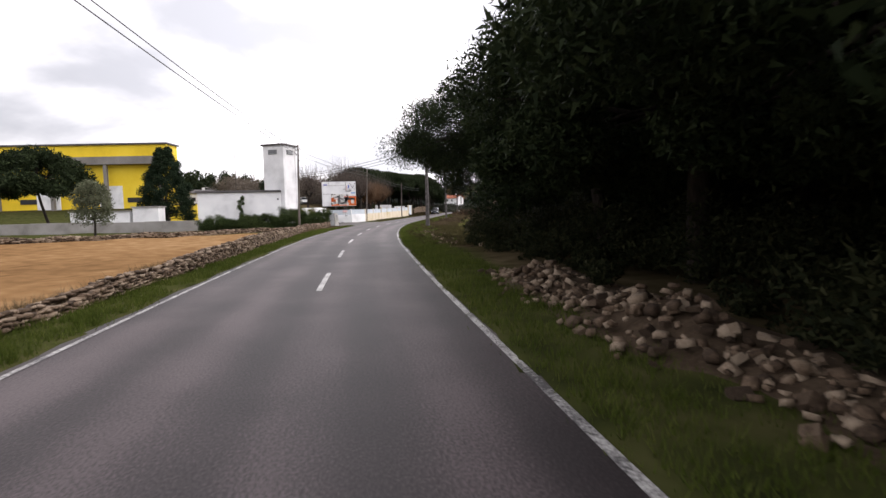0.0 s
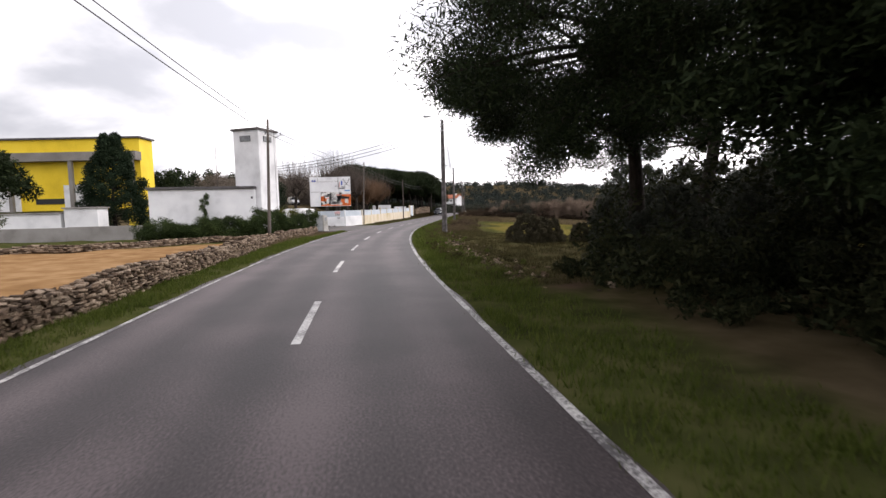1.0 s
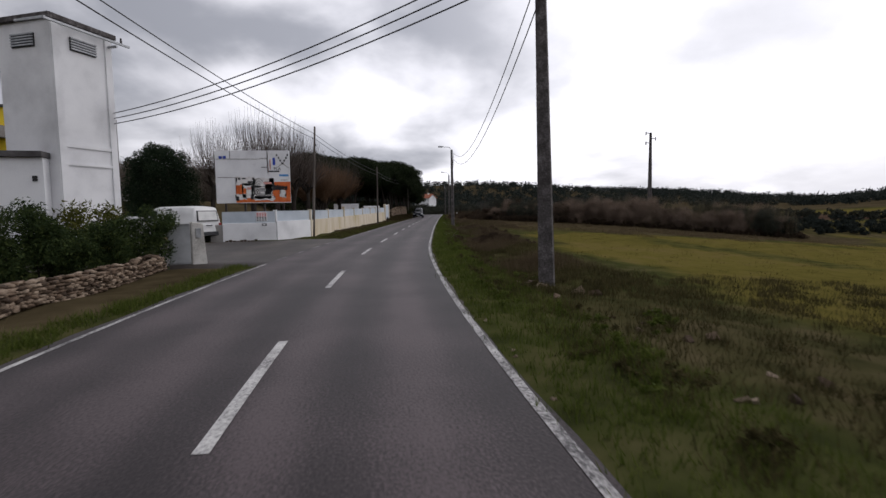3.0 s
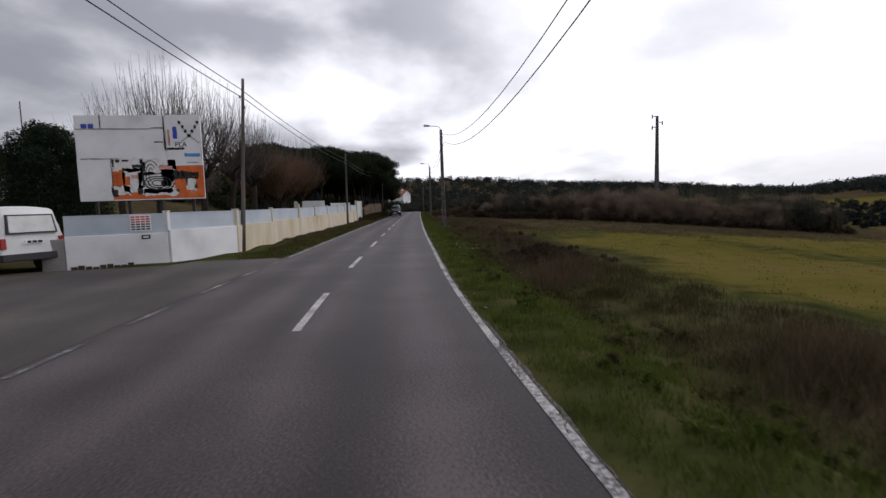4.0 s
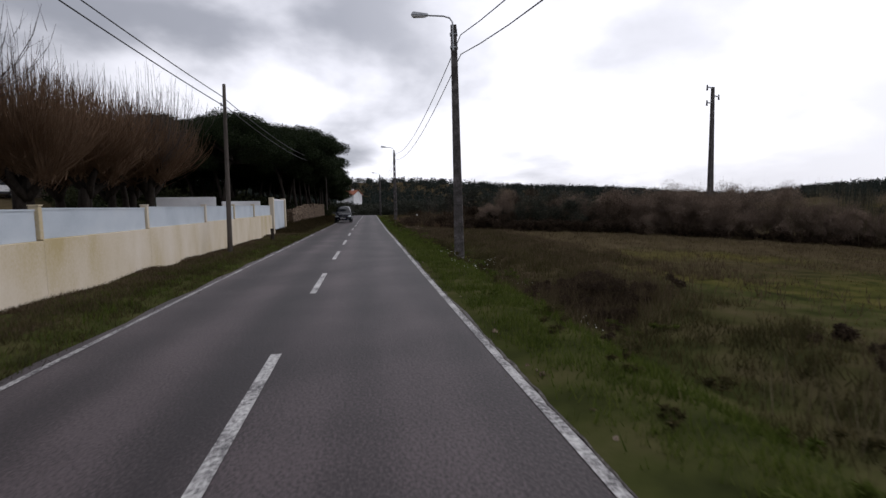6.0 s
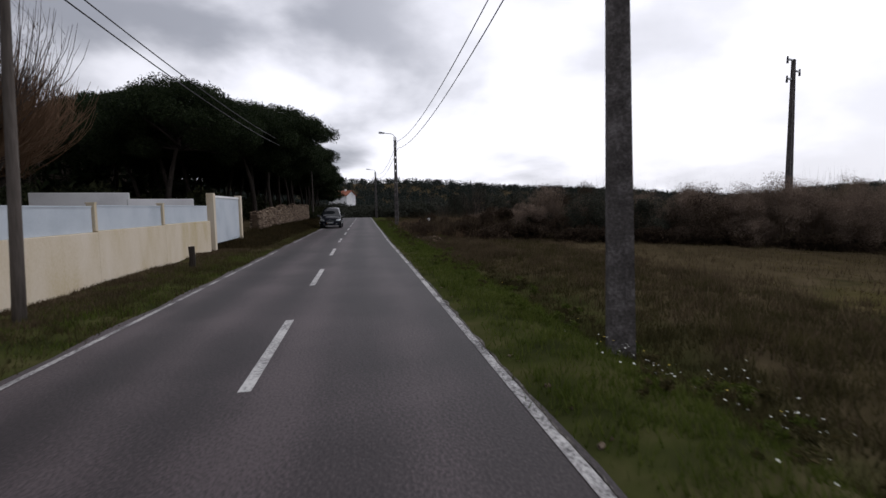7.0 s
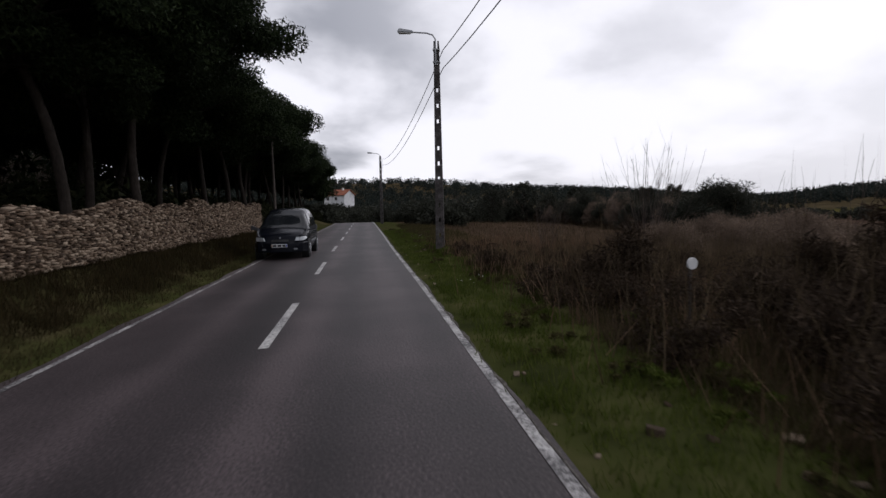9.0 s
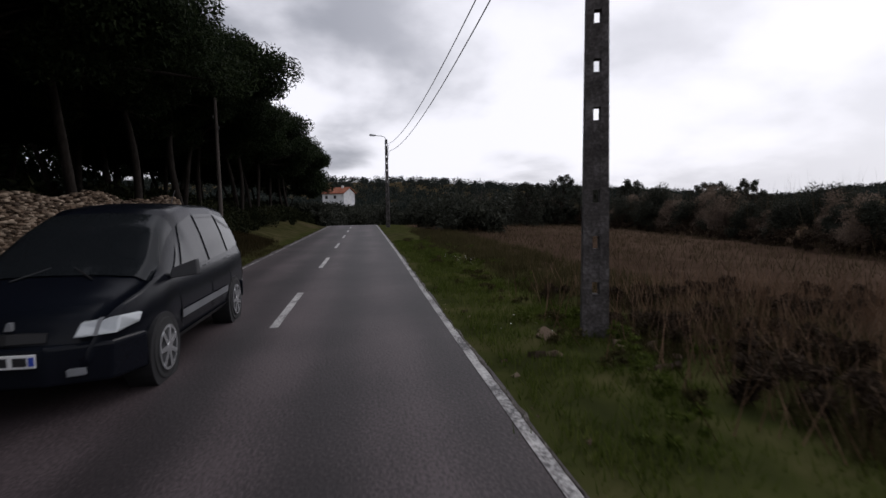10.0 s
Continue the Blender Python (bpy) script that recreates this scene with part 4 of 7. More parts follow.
def wood_pole(x, y, height, lean=0.0, bars=False, ahead=0.0):
    ob = thing("power_pole", "weathered round wooden pole carrying two wires", "pole", "wooden poles", m=at_m(x, y, 0, gz(x, y) - 0.3))
    bm = bmesh.new()
    hs = [height * k / 6 + 0.3 * k / 6 for k in range(7)]
    tube(bm, [(lean * z, ahead * z + 0.01 * math.sin(z), z) for z in hs], [0.098 - 0.038 * k / 6 for k in range(7)], 12)
    part("pole_shaft", bm, M_WOODPOLE, ob, smooth=True)
    if bars:
        bm = bmesh.new()
        box(bm, -0.6, -0.14, height - 0.35, 0.6, -0.08, height - 0.27)
        part("cross_bar", bm, M_STEEL, ob)
    for dx, z in ((-0.1, height - 0.55), (0.1, height - 1.0)):
        bm = bmesh.new()
        tube(bm, [(dx + lean * z, ahead * z - 0.12, z), (dx + lean * z, ahead * z - 0.12, z + 0.12)], (0.035, 0.028), 8)
        part("insulator", bm, M_BLACK, ob)
    return ob


WOODS = ((-10.17, 40.5, 6.85), (-8.54, 71.4, 7.2), (-5.1, 94.75, 6.4))
wood_pole(-10.03, 39.3, 6.85, -0.02, ahead=0.18)
wood_pole(-8.67, 70.1, 7.2, 0.018, ahead=0.18)
wood_pole(-5.14, 94.35, 6.4, 0.006, ahead=0.06)
wood_pole(0.1, 148.0, 5.9, 0.0)
wood_pole(-44.0, 118.0, 12.5, 0.0)

def wire(p, q, sag, r=0.016, label="thin dark overhead wire between poles"):
    bm = bmesh.new()
    p, q = Vector(p), Vector(q)
    tube(bm, [p.lerp(q, k / 16) - Vector((0, 0, 4 * sag * (k / 16) * (1 - k / 16))) for k in range(17)], r, 5)
    return lone("overhead_wire", bm, M_CABLE, label, "wire", "overhead wires", smooth=True)


for dz, dx in ((-0.45, -0.1), (-0.9, 0.1)):
    pts = [(3.2, -8.0, 7.6), (-7.2, 4.5, 7.6)] + list(WOODS) + [(-2.4, 121.0, 6.8)]
    for (ax, ay, ah), (bx, by, bh) in zip(pts[1:], pts[2:]):
        wire((ax + dx, ay, ah + dz), (bx + dx, by, bh + dz), 0.25)
for dz in (-0.35, -1.0):
    pts = LAMP_TOPS + [(15.0, 206.0, 6.0)]
    for (ax, ay, ah), (bx, by, bh) in zip(pts, pts[1:]):
        wire((ax + 0.22, ay - 0.1, ah + dz), (bx + 0.22, by - 0.1, bh + dz), 1.95 if ay < 80 else 1.0)
for j in range(3):
    a = TOW @ Vector((2.62, 0.3, 5.9 - 0.22 * j))
    wire(a, (-0.4, 48.15 - 0.03 * j, 7.5 - 0.3 * j), 0.45, 0.02)
wire((-0.4, 48.3, 7.4), (6.5, 16.0, 8.2), 0.6)

# steel pylon out in the field
pylon = thing("field_pylon", "slotted concrete power pole with short cross arms standing in the field", "pole", m=at_m(41.3, 121.6, 15, gz(41.3, 121.6)))
ph = 14.1 - gz(41.3, 121.6)
bm = bmesh.new()
for sgn in (-1, 1):
    prism(bm, [(sgn * 0.06, -0.22, 0), (sgn * 0.36, -0.22, 0), (sgn * 0.36, 0.22, 0), (sgn * 0.06, 0.22, 0)], [(sgn * 0.04, -0.12, ph), (sgn * 0.17, -0.12, ph), (sgn * 0.17, 0.12, ph), (sgn * 0.04, 0.12, ph)])
for j in range(int(ph / 0.8)):
    box(bm, -0.07, -0.11, 0.8 * j, 0.07, 0.11, 0.8 * j + 0.45)
bmesh.ops.recalc_face_normals(bm, faces=bm.faces)
part("pole_shaft", bm, M_CONCRETE, pylon)
for z, x0, x1 in ((ph - 0.15, -0.2, -1.0), (ph - 1.0, 0.1, 1.1), (ph - 1.8, -0.2, -1.0)):
    bm = bmesh.new()
    box(bm, min(x0, x1), -0.07, z, max(x0, x1), 0.07, z + 0.12)
    part("cross_arm", bm, M_STEEL, pylon)
    bm = bmesh.new()
    tube(bm, [(x1, 0, z - 0.3), (x1, 0, z + 0.3)], (0.1, 0.07), 8)
    part("insulator", bm, M_BLACK, pylon)

# ---- plants ----


def leaf_cloud(centres, radii, per, size, flat=0.75, seed=1, long=1.6, wide=0.32):
    """Corners and triangles of small leaf sprays scattered through round clumps, thicker towards their skins."""
    g = np.random.default_rng(seed)
    c = np.repeat(np.asarray(centres, float), per, axis=0)
    r = np.repeat(np.asarray(radii, float), per)
    n = len(c)
    d = g.normal(size=(n, 3))
    d /= np.linalg.norm(d, axis=1)[:, None]
    p = c + d * (r * g.random(n) ** 0.4 * (1 + 0.08 * np.clip(g.normal(size=n), -1.5, 1.2)))[:, None] * np.array([1, 1, flat])
    a = g.normal(size=(n, 3))
    a /= np.linalg.norm(a, axis=1)[:, None]
    b = np.cross(a, g.normal(size=(n, 3)))
    b /= np.linalg.norm(b, axis=1)[:, None]
    s = (size * (0.55 + 0.9 * g.random(n)))[:, None]
    v = np.stack([p - b * s * wide, p + b * s * wide, p + a * s * long], 1).reshape(-1, 3)
    return v, np.arange(3 * n).reshape(-1, 3)


def merge(chunks):
    vs, fs, o = [], [], 0
    for v, f in chunks:
        vs.append(v)
        fs.append(f + o)
        o += len(v)
    return np.concatenate(vs), np.concatenate(fs)


def limb(bm, p, q, r0, r1, g, bend=0.15, seg=6, n=5):
    p, q = Vector(p), Vector(q)
    ln = (q - p).length
    off = Vector((g.uniform(-1, 1), g.uniform(-1, 1), g.uniform(0.1, 1))) * bend * ln
    tube(bm, [p.lerp(q, k / n) + off * math.sin(math.pi * k / n) * 0.5 for k in range(n + 1)], [r0 + (r1 - r0) * k / n for k in range(n + 1)], seg)


def pine(seed, height, reach, low, per, size, label, dome=0.8, shift=(0, 0), extra=(), twigs=0):
    """A stone pine: a forking trunk and a wide crown of needle clumps, hollow below."""
    g = random.Random(seed)
    ob = thing("pine_tree", label, "tree", "pine trees")
    bm = bmesh.new()
    fork = low + 0.25 * (height - low)
    lean = (g.uniform(-0.6, 0.6), g.uniform(-0.6, 0.6))
    if seed > 20:
        lean = (2.2 * lean[0], 2.2 * lean[1])
    mid = (lean[0], lean[1], fork)
    limb(bm, (0, 0, -0.4), mid, (0.034 if twigs else 0.017 if seed > 20 else 0.026) * height, (0.012 if seed > 20 else 0.018) * height, g, 0.12 if seed > 20 else 0.05, 9, 7)
    far_node = math.hypot(*shift) > 2
    node = (mid[0] + 0.6 * shift[0], mid[1] + 0.6 * shift[1], fork + 0.35 * (height - fork))
    if far_node:
        limb(bm, (mid[0], mid[1], mid[2] - 0.3), node, 0.016 * height, 0.011 * height, g, 0.1, 8, 6)
    if seed in (13, 14, 16):
        limb(bm, mid, (mid[0], mid[1], height - 0.6), 0.018 * height, 0.03, g, 0.04, 8, 5)
    centres, radii = [], []
    n = 46 if seed > 20 else 26
    for k in range(n):
        a = 2.399963 * k + g.uniform(-0.3, 0.3)
        rr = math.sqrt((k + 0.5) / n)
        x, y = lean[0] + shift[0] + reach * rr * math.cos(a), lean[1] + shift[1] + reach * rr * math.sin(a)
        z = height - 0.9 - (height - low) * dome * rr ** 2.2 * g.uniform(0.75, 1.0)
        radii.append(reach * (g.uniform(0.17, 0.25) if seed > 20 else g.uniform(0.2, 0.29) if twigs else g.uniform(0.25, 0.33)))
        centres.append((x, y, z))
        if k % 3 == 0 or (rr > 0.75 and seed < 20):
            p0 = node if far_node and g.random() < 0.75 else (mid[0], mid[1], mid[2] + g.uniform(-0.6, 0.4) * 0.3 * (height - fork))
            if seed in (13, 14, 16):
                p0 = (mid[0], mid[1], mid[2] + g.uniform(-0.25, 0.8) * (height - fork))
            limb(bm, p0, (x, y, z - 0.2), 0.009 * height, 0.02, g, 0.16)
    for k in range(30 if seed in (13, 14, 16) else 14):
        a, rr = g.uniform(0, 6.283), g.uniform(0.35, 0.95) * (0.85 if twigs > 8 else 1.0)
        z = low + (height - low) * g.uniform(0.05, 0.5) * (1.1 - 0.5 * rr)
        centres.append((lean[0] + shift[0] + reach * rr * math.cos(a), lean[1] + shift[1] + reach * rr * math.sin(a), z))
        radii.append(reach * g.uniform(0.15, 0.24))
        limb(bm, node if far_node and k % 3 else (mid[0], mid[1], mid[2] * 0.85), centres[-1], 0.006 * height, 0.015, g, 0.14)
    for x, y, z, r in extra:
        centres.append((x, y, z))
        radii.append(r)
        limb(bm, (mid[0], mid[1], mid[2] * g.uniform(0.9, 1.3)), (x, y, z), 0.007 * height, 0.015, g, 0.12)
    # fine twigs fanning out into the needle clumps
    for (x, y, z), r in zip(centres, radii):
        for _ in range(twigs):
            d = Vector((g.gauss(0, 1), g.gauss(0, 1), g.gauss(0, 0.5))).normalized() * r
            back = (Vector(mid) - Vector((x, y, z))).normalized() * r * g.uniform(0, 0.8)
            limb(bm, Vector((x, y, z)) + back, Vector((x, y, z)) + d, 0.016, 0.006, g, 0.2, 3, 3)
    part("trunk", bm, M_BARK, ob, "grey-brown bark with forking limbs", smooth=True)
    v, f = leaf_cloud(centres, radii, per, size, 0.72, seed, 2.2 if twigs else 1.5, 0.22 if twigs else 0.3)
    crown = new("crown", mesh_arrays("crown", v, f, [M_PINE]))
    crown.parent = ob
    return ob


def spread(ob, spots):
    """Stand a thing on the first spot and copies of it on the others: x, y, turn, scale."""
    for k, (x, y, deg, sc) in enumerate(spots):
        m = at_m(x, y, deg, gz(x, y) - 0.05)
        if k == 0:
            ob.scale = (sc, sc, sc)
            continue
        o = copy_thing(ob, m)
        o.scale = (sc, sc, sc)
    x, y, deg, sc = spots[0]
    ob.location, ob.rotation_euler = (x, y, gz(x, y) - 0.05), (0, 0, radians(deg))


# the wood beside the road at the start
spread(pine(11, 7.6, 4.5, 2.6, 3600, 0.052, "spreading dark stone pine leaning over the road edge", 0.6, (-0.9, -3.0), ((-0.9, -0.6, 5.2, 0.8), (0.7, -0.8, 5.6, 0.8), (0.0, 0.8, 6.2, 0.9), (-0.5, -1.5, 6.0, 0.9), (1.2, 0.6, 5.0, 0.7), (-1.4, 0.8, 4.9, 0.7), (0.2, -1.2, 4.7, 0.6), (1.6, -0.6, 6.0, 0.8), (-3.5, 0.8, 3.9, 0.75), (-3.1, 2.2, 4.2, 0.8), (-2.3, 3.4, 4.4, 0.8), (-1.5, 2.5, 4.1, 0.7), (-2.9, 0.3, 4.7, 0.85), (-1.8, 1.3, 4.3, 0.7), (-4.3, -0.4, 4.6, 0.8), (-3.9, 1.4, 4.9, 0.8)), 9), [(3.9, 24.6, 0, 1.0)])
spread(pine(12, 12.0, 4.9, 2.4, 1300, 0.085, "tall dark stone pine at the edge of a roadside wood", 0.6), [(7.0, 19.6, 80, 1.0)])
spread(pine(15, 8.4, 3.3, 2.9, 2100, 0.048, "spreading dark stone pine on the open ground", 0.8, (-0.9, 5.0), (), 7), [(7.0, 27.8, 0, 1.0)])
wood_a = pine(13, 10.0, 4.2, 2.2, 2300, 0.085, "dark stone pine in a dense roadside wood", 0.85)
spread(wood_a, [(5.2, 3.4, 10, 0.95), (5.6, 10.3, 100, 1.0), (9.4, 6.5, 210, 1.05), (9.8, 13.2, 300, 1.0)])
wood_b = pine(14, 9.0, 3.8, 1.7, 2300, 0.085, "low-branched dark stone pine in a dense roadside wood", 0.95)
spread(wood_b, [(5.3, 15.0, 0, 0.95), (6.4, 0.2, 90, 1.0), (7.9, 16.6, 200, 0.85)])
wood_c = pine(16, 9.8, 4.3, 1.5, 340, 0.2, "dark stone pine deep in a roadside wood", 0.95)
spread(wood_c, [(12.8, 3.0, 45, 1.1), (13.4, 9.8, 160, 1.0), (8.6, -2.5, 250, 1.0), (14.6, 17.0, 20, 1.05), (19.0, 6.0, 130, 1.15), (19.0, 13.0, 190, 1.1), (11.2, 19.8, 300, 0.85), (11.6, 0.0, 30, 1.0), (16.4, 1.6, 120, 1.1), (17.2, 20.5, 80, 1.0)])

# the wood beyond the white property
rows_f = []
for r_, off in enumerate((7.9, 12.6, 17.8, 23.5)):
    for k in range(15):
        y = 122.5 + 5.1 * k + 1.4 * math.sin(k * 2.3 + r_)
        if (r_ == 0 and k == 0) or (r_ == 3 and k % 2):
            continue
        rows_f.append((centre(y) - off + 0.6 * math.sin(k * 1.7 + 2 * r_), y, (k * 77 + r_ * 40) % 360, 0.9 + 0.14 * (((k * 5 + r_ * 3) % 7) / 6) + 0.1 * r_))
# the wood's near side runs back slantwise from the road
rows_f = [s for s in rows_f if math.hypot(s[0] - 0.1, s[1] - 148) > 0.8 and s[0] > -0.84 - 0.44 * (s[1] - 85.2) + 4.6]
kinds = [pine(21, 9.6, 4.7, 4.6, 360, 0.19, "dark stone pine in a wood behind a dry stone wall", 0.62),
         pine(22, 9.2, 4.5, 4.2, 360, 0.19, "dark stone pine in a wood behind a dry stone wall", 0.7),
         pine(23, 10.2, 4.9, 5.0, 360, 0.19, "dark stone pine in a wood behind a dry stone wall", 0.6)]
fine = [pine(25, 9.6, 4.7, 4.6, 1350, 0.095, "dark stone pine at the edge of a wood", 0.62),
        pine(26, 9.4, 4.6, 4.3, 1350, 0.095, "dark stone pine at the edge of a wood", 0.68)]
edge_f = [s for k, s in enumerate(rows_f) if k < 9 or 14 <= k < 18]
rest_f = [s for s in rows_f if s not in edge_f]
for k, ob in enumerate(fine):
    spread(ob, edge_f[k::2])
for k, ob in enumerate(kinds):
    spread(ob, rest_f[k::3])
spread(pine(24, 9.9, 5.2, 6.3, 1100, 0.115, "dark stone pine reaching out over the road", 0.6), [(-3.4, 131.5, 30, 1.0), (-1.6, 150.5, 60, 0.98), (-0.9, 163.0, 200, 0.9), (2.2, 180.0, 100, 0.85)])


# single trees by the factory
def evergreen(seed, height, reach, label, per=1300, size=0.15, mat=None, cone=0.5, bare=0.12):
    g = random.Random(seed)
    ob = thing("evergreen_tree", label, "tree")
    bm = bmesh.new()
    limb(bm, (0, 0, -0.3), (0.1, 0.1, height * 0.8), 0.022 * height, 0.03, g, 0.03, 8, 6)
    centres, radii = [], []
    many = 64 if seed == 31 else 34
    for k in range(many):
        t = (k + 0.5) / many
        z = height * (bare + (0.95 - bare) * t)
        w = reach * (1 - cone * t) * math.sqrt(max(0.02, 1 - (2 * t - 0.75) ** 2 / 1.7)) * g.uniform(0.5, 0.85)
        a = 2.4 * k
        centres.append((w * math.cos(a), w * math.sin(a), z))
        radii.append(reach * g.uniform(0.3, 0.42) * (1 - 0.45 * t) * (0.68 if seed > 34 else 0.6 if seed == 31 else 1.0))
        limb(bm, (0, 0, z * 0.9), centres[-1], 0.05, 0.012, g, 0.1, 5, 3)
    part("trunk", bm, M_BARK, ob, smooth=True)
    v, f = leaf_cloud(centres, radii, per, size, 1.0, seed)
    crown = new("crown", mesh_arrays("crown", v, f, [mat or M_CYPRESS]))
    crown.parent = ob
    return ob


spread(evergreen(31, 9.6, 3.9, "dark ragged evergreen tree in front of the factory", 760, 0.12, None, 0.6, 0.12), [(-30.5, 60.2, 0, 1.0)])
spread(pine(32, 8.6, 5.2, 3.4, 420, 0.22, "round dark umbrella pine in front of the factory", 0.85), [(-43.3, 59.6, 40, 1.12)])
spread(evergreen(33, 5.0, 1.9, "pale grey-green olive tree at the field's end", 150, 0.14, M_OLIVE, 0.2, 0.3), [(-25.0, 38.6, 0, 0.86)])
spread(evergreen(34, 8.3, 4.3, "round dark evergreen tree behind the driveway", 1600, 0.12, None, 0.25, 0.05), [(-26.5, 90.5, 0, 1.0)])
spread(evergreen(35, 4.6, 2.2, "grey-green roadside shrub with a ragged top", 480, 0.075, M_GREYSHRUB, 0.3, 0.05),
       [(13.4, 45.0, 0, 1.15), (16.8, 43.0, 90, 1.2), (9.9, 40.4, 200, 1.0), (8.2, 38.6, 10, 0.6), (12.4, 38.6, 120, 1.0), (15.5, 36.0, 120, 1.1), (19.5, 40.0, 220, 1.2), (9.4, 32.2, 50, 0.62), (12.5, 32.0, 150, 0.85), (16.0, 31.0, 250, 0.95), (11.4, 35.2, 310, 0.75), (11.0, 28.0, 100, 0.8), (3.7, 25.7, 20, 0.42), (4.8, 24.2, 140, 0.48), (5.6, 26.5, 260, 0.52), (3.4, 23.0, 80, 0.34), (6.4, 23.5, 190, 0.52), (5.0, 21.5, 330, 0.42), (7.6, 26.0, 60, 0.6), (6.9, 21.0, 230, 0.55)])
spread(evergreen(36, 2.2, 1.5, "rounded brown-green bush on the verge", 1300, 0.045, M_SHRUB, 0.1, 0.0),
       [(3.6, 37.0, 0, 0.68), (4.4, 37.7, 210, 0.6), (3.1, 37.9, 120, 0.45), (5.2, 38.8, 80, 0.6), (7.0, 39.4, 140, 0.5)])


# pollards and bare trees behind the white wall
def pollard(seed, head, top, twigs, reach, mat, label):
    g = random.Random(seed)
    ob = thing("pollard_tree", label, "tree", "pollards behind the wall")
    bm = bmesh.new()
    limb(bm, (0, 0, -0.3), (g.uniform(-0.2, 0.2), g.uniform(-0.2, 0.2), head), 0.25, 0.17, g, 0.14, 9, 6)
    heads = []
    for k in range(6):
        a = k * 1.05
        w_ = 0.85 if twigs < 400 else 0.7
        q = (w_ * math.cos(a), w_ * math.sin(a), head + g.uniform(0.3, 1.0))
        limb(bm, (0, 0, head - 0.3), q, 0.15, 0.09, g, 0.3, 7, 4)
        heads.append(q)
    part("trunk", bm, M_BARK, ob, "knobbly pollarded trunk", smooth=True)
    chunks = []
    gg = np.random.default_rng(seed)
    n = twigs
    base = np.array(heads)[gg.integers(0, 6, n)] + gg.normal(scale=0.12, size=(n, 3))
    ang = gg.random(n) * 6.283
    out = reach * gg.random(n) ** 0.7
    tip = np.stack([base[:, 0] + out * np.cos(ang), base[:, 1] + out * np.sin(ang), head + (top - head) * (0.55 + 0.45 * gg.random(n)) * (1 - (0.42 if twigs < 400 else 0.25) * out / reach)], 1)
    steps = 4
    path = [base + (tip - base) * (k / steps) + np.stack([0.22 * out * np.cos(ang), 0.22 * out * np.sin(ang), 0 * out], 1) * math.sin(math.pi * k / steps) for k in range(steps + 1)]
    for k in range(steps):
        thick = 0.015 if twigs < 400 else 0.012
        r0, r1 = thick * (1 - k / steps) + 0.005, thick * (1 - (k + 1) / steps) + 0.005
        for s_ in range(2):
            w = np.stack([np.cos(ang + 1.57 * s_ + 0.4), np.sin(ang + 1.57 * s_ + 0.4), 0 * ang], 1)
            v = np.stack([path[k] - w * r0, path[k] + w * r0, path[k + 1] + w * r1, path[k + 1] - w * r1], 1).reshape(-1, 3)
            q = np.arange(4 * n).reshape(-1, 4)
            chunks.append((v, np.concatenate([q[:, :3], q[:, [0, 2, 3]]])))
    for k in range(2 if twigs > 400 else 4):
        t = 0.3 + 0.6 * gg.random((n, 1))
        p = base + (tip - base) * t
        d = gg.normal(scale=0.35, size=(n, 3)) + np.array([0, 0, 0.55])
        w = np.stack([np.cos(ang), np.sin(ang), 0 * ang], 1) * 0.009
        chunks.append((np.stack([p - w, p + w, p + d], 1).reshape(-1, 3), np.arange(3 * n).reshape(-1, 3)))
    v, f = merge(chunks)
    tw = new("twig_head", mesh_arrays("twig_head", v, f, [mat]))
    tw.parent = ob
    tagged(tw, "bare winter twigs", kind="stuff")
    return ob


tall = pollard(41, 4.1, 10.9, 170, 2.9, M_TWIG, "tall bare pollarded tree behind the wall")
spread(tall, [(-9.9, 103.0, 15, 0.9), (-13.7, 76.5, 40, 0.95), (-13.1, 81.4, 0, 1.0), (-12.55, 86.3, 70, 0.95), (-12.1, 90.0, 150, 0.92), (-20.5, 88.0, 20, 1.05), (-12.6, 96.2, 200, 0.86), (-11.9, 100.6, 100, 0.84), (-12.4, 106.5, 320, 0.82)])
red = pollard(42, 2.4, 6.7, 900, 2.5, M_REDTWIG, "pollarded tree with a dense head of red-brown twigs")
spread(red, [(-11.6, 94.3, 270, 1.08), (-11.2, 98.4, 320, 1.12), (-10.3, 103.4, 30, 1.1), (-14.2, 103.0, 200, 1.12), (-12.4, 108.5, 320, 1.15), (-13.6, 107.5, 80, 1.1)])


# hedge and climbers by the driveway
def stuff(name, chunks, mat, label, category):
    v, f = merge(chunks)
    return tagged(new(name, mesh_arrays(name, v, f, [mat])), label, category, kind="stuff")


def line_spots(pts, step):
    out = []
    for (ax, ay), (bx, by) in zip(pts, pts[1:]):
        n = max(1, int(math.hypot(bx - ax, by - ay) / step))
        out += [(ax + (bx - ax) * k / n, ay + (by - ay) * k / n) for k in range(n)]
    return out


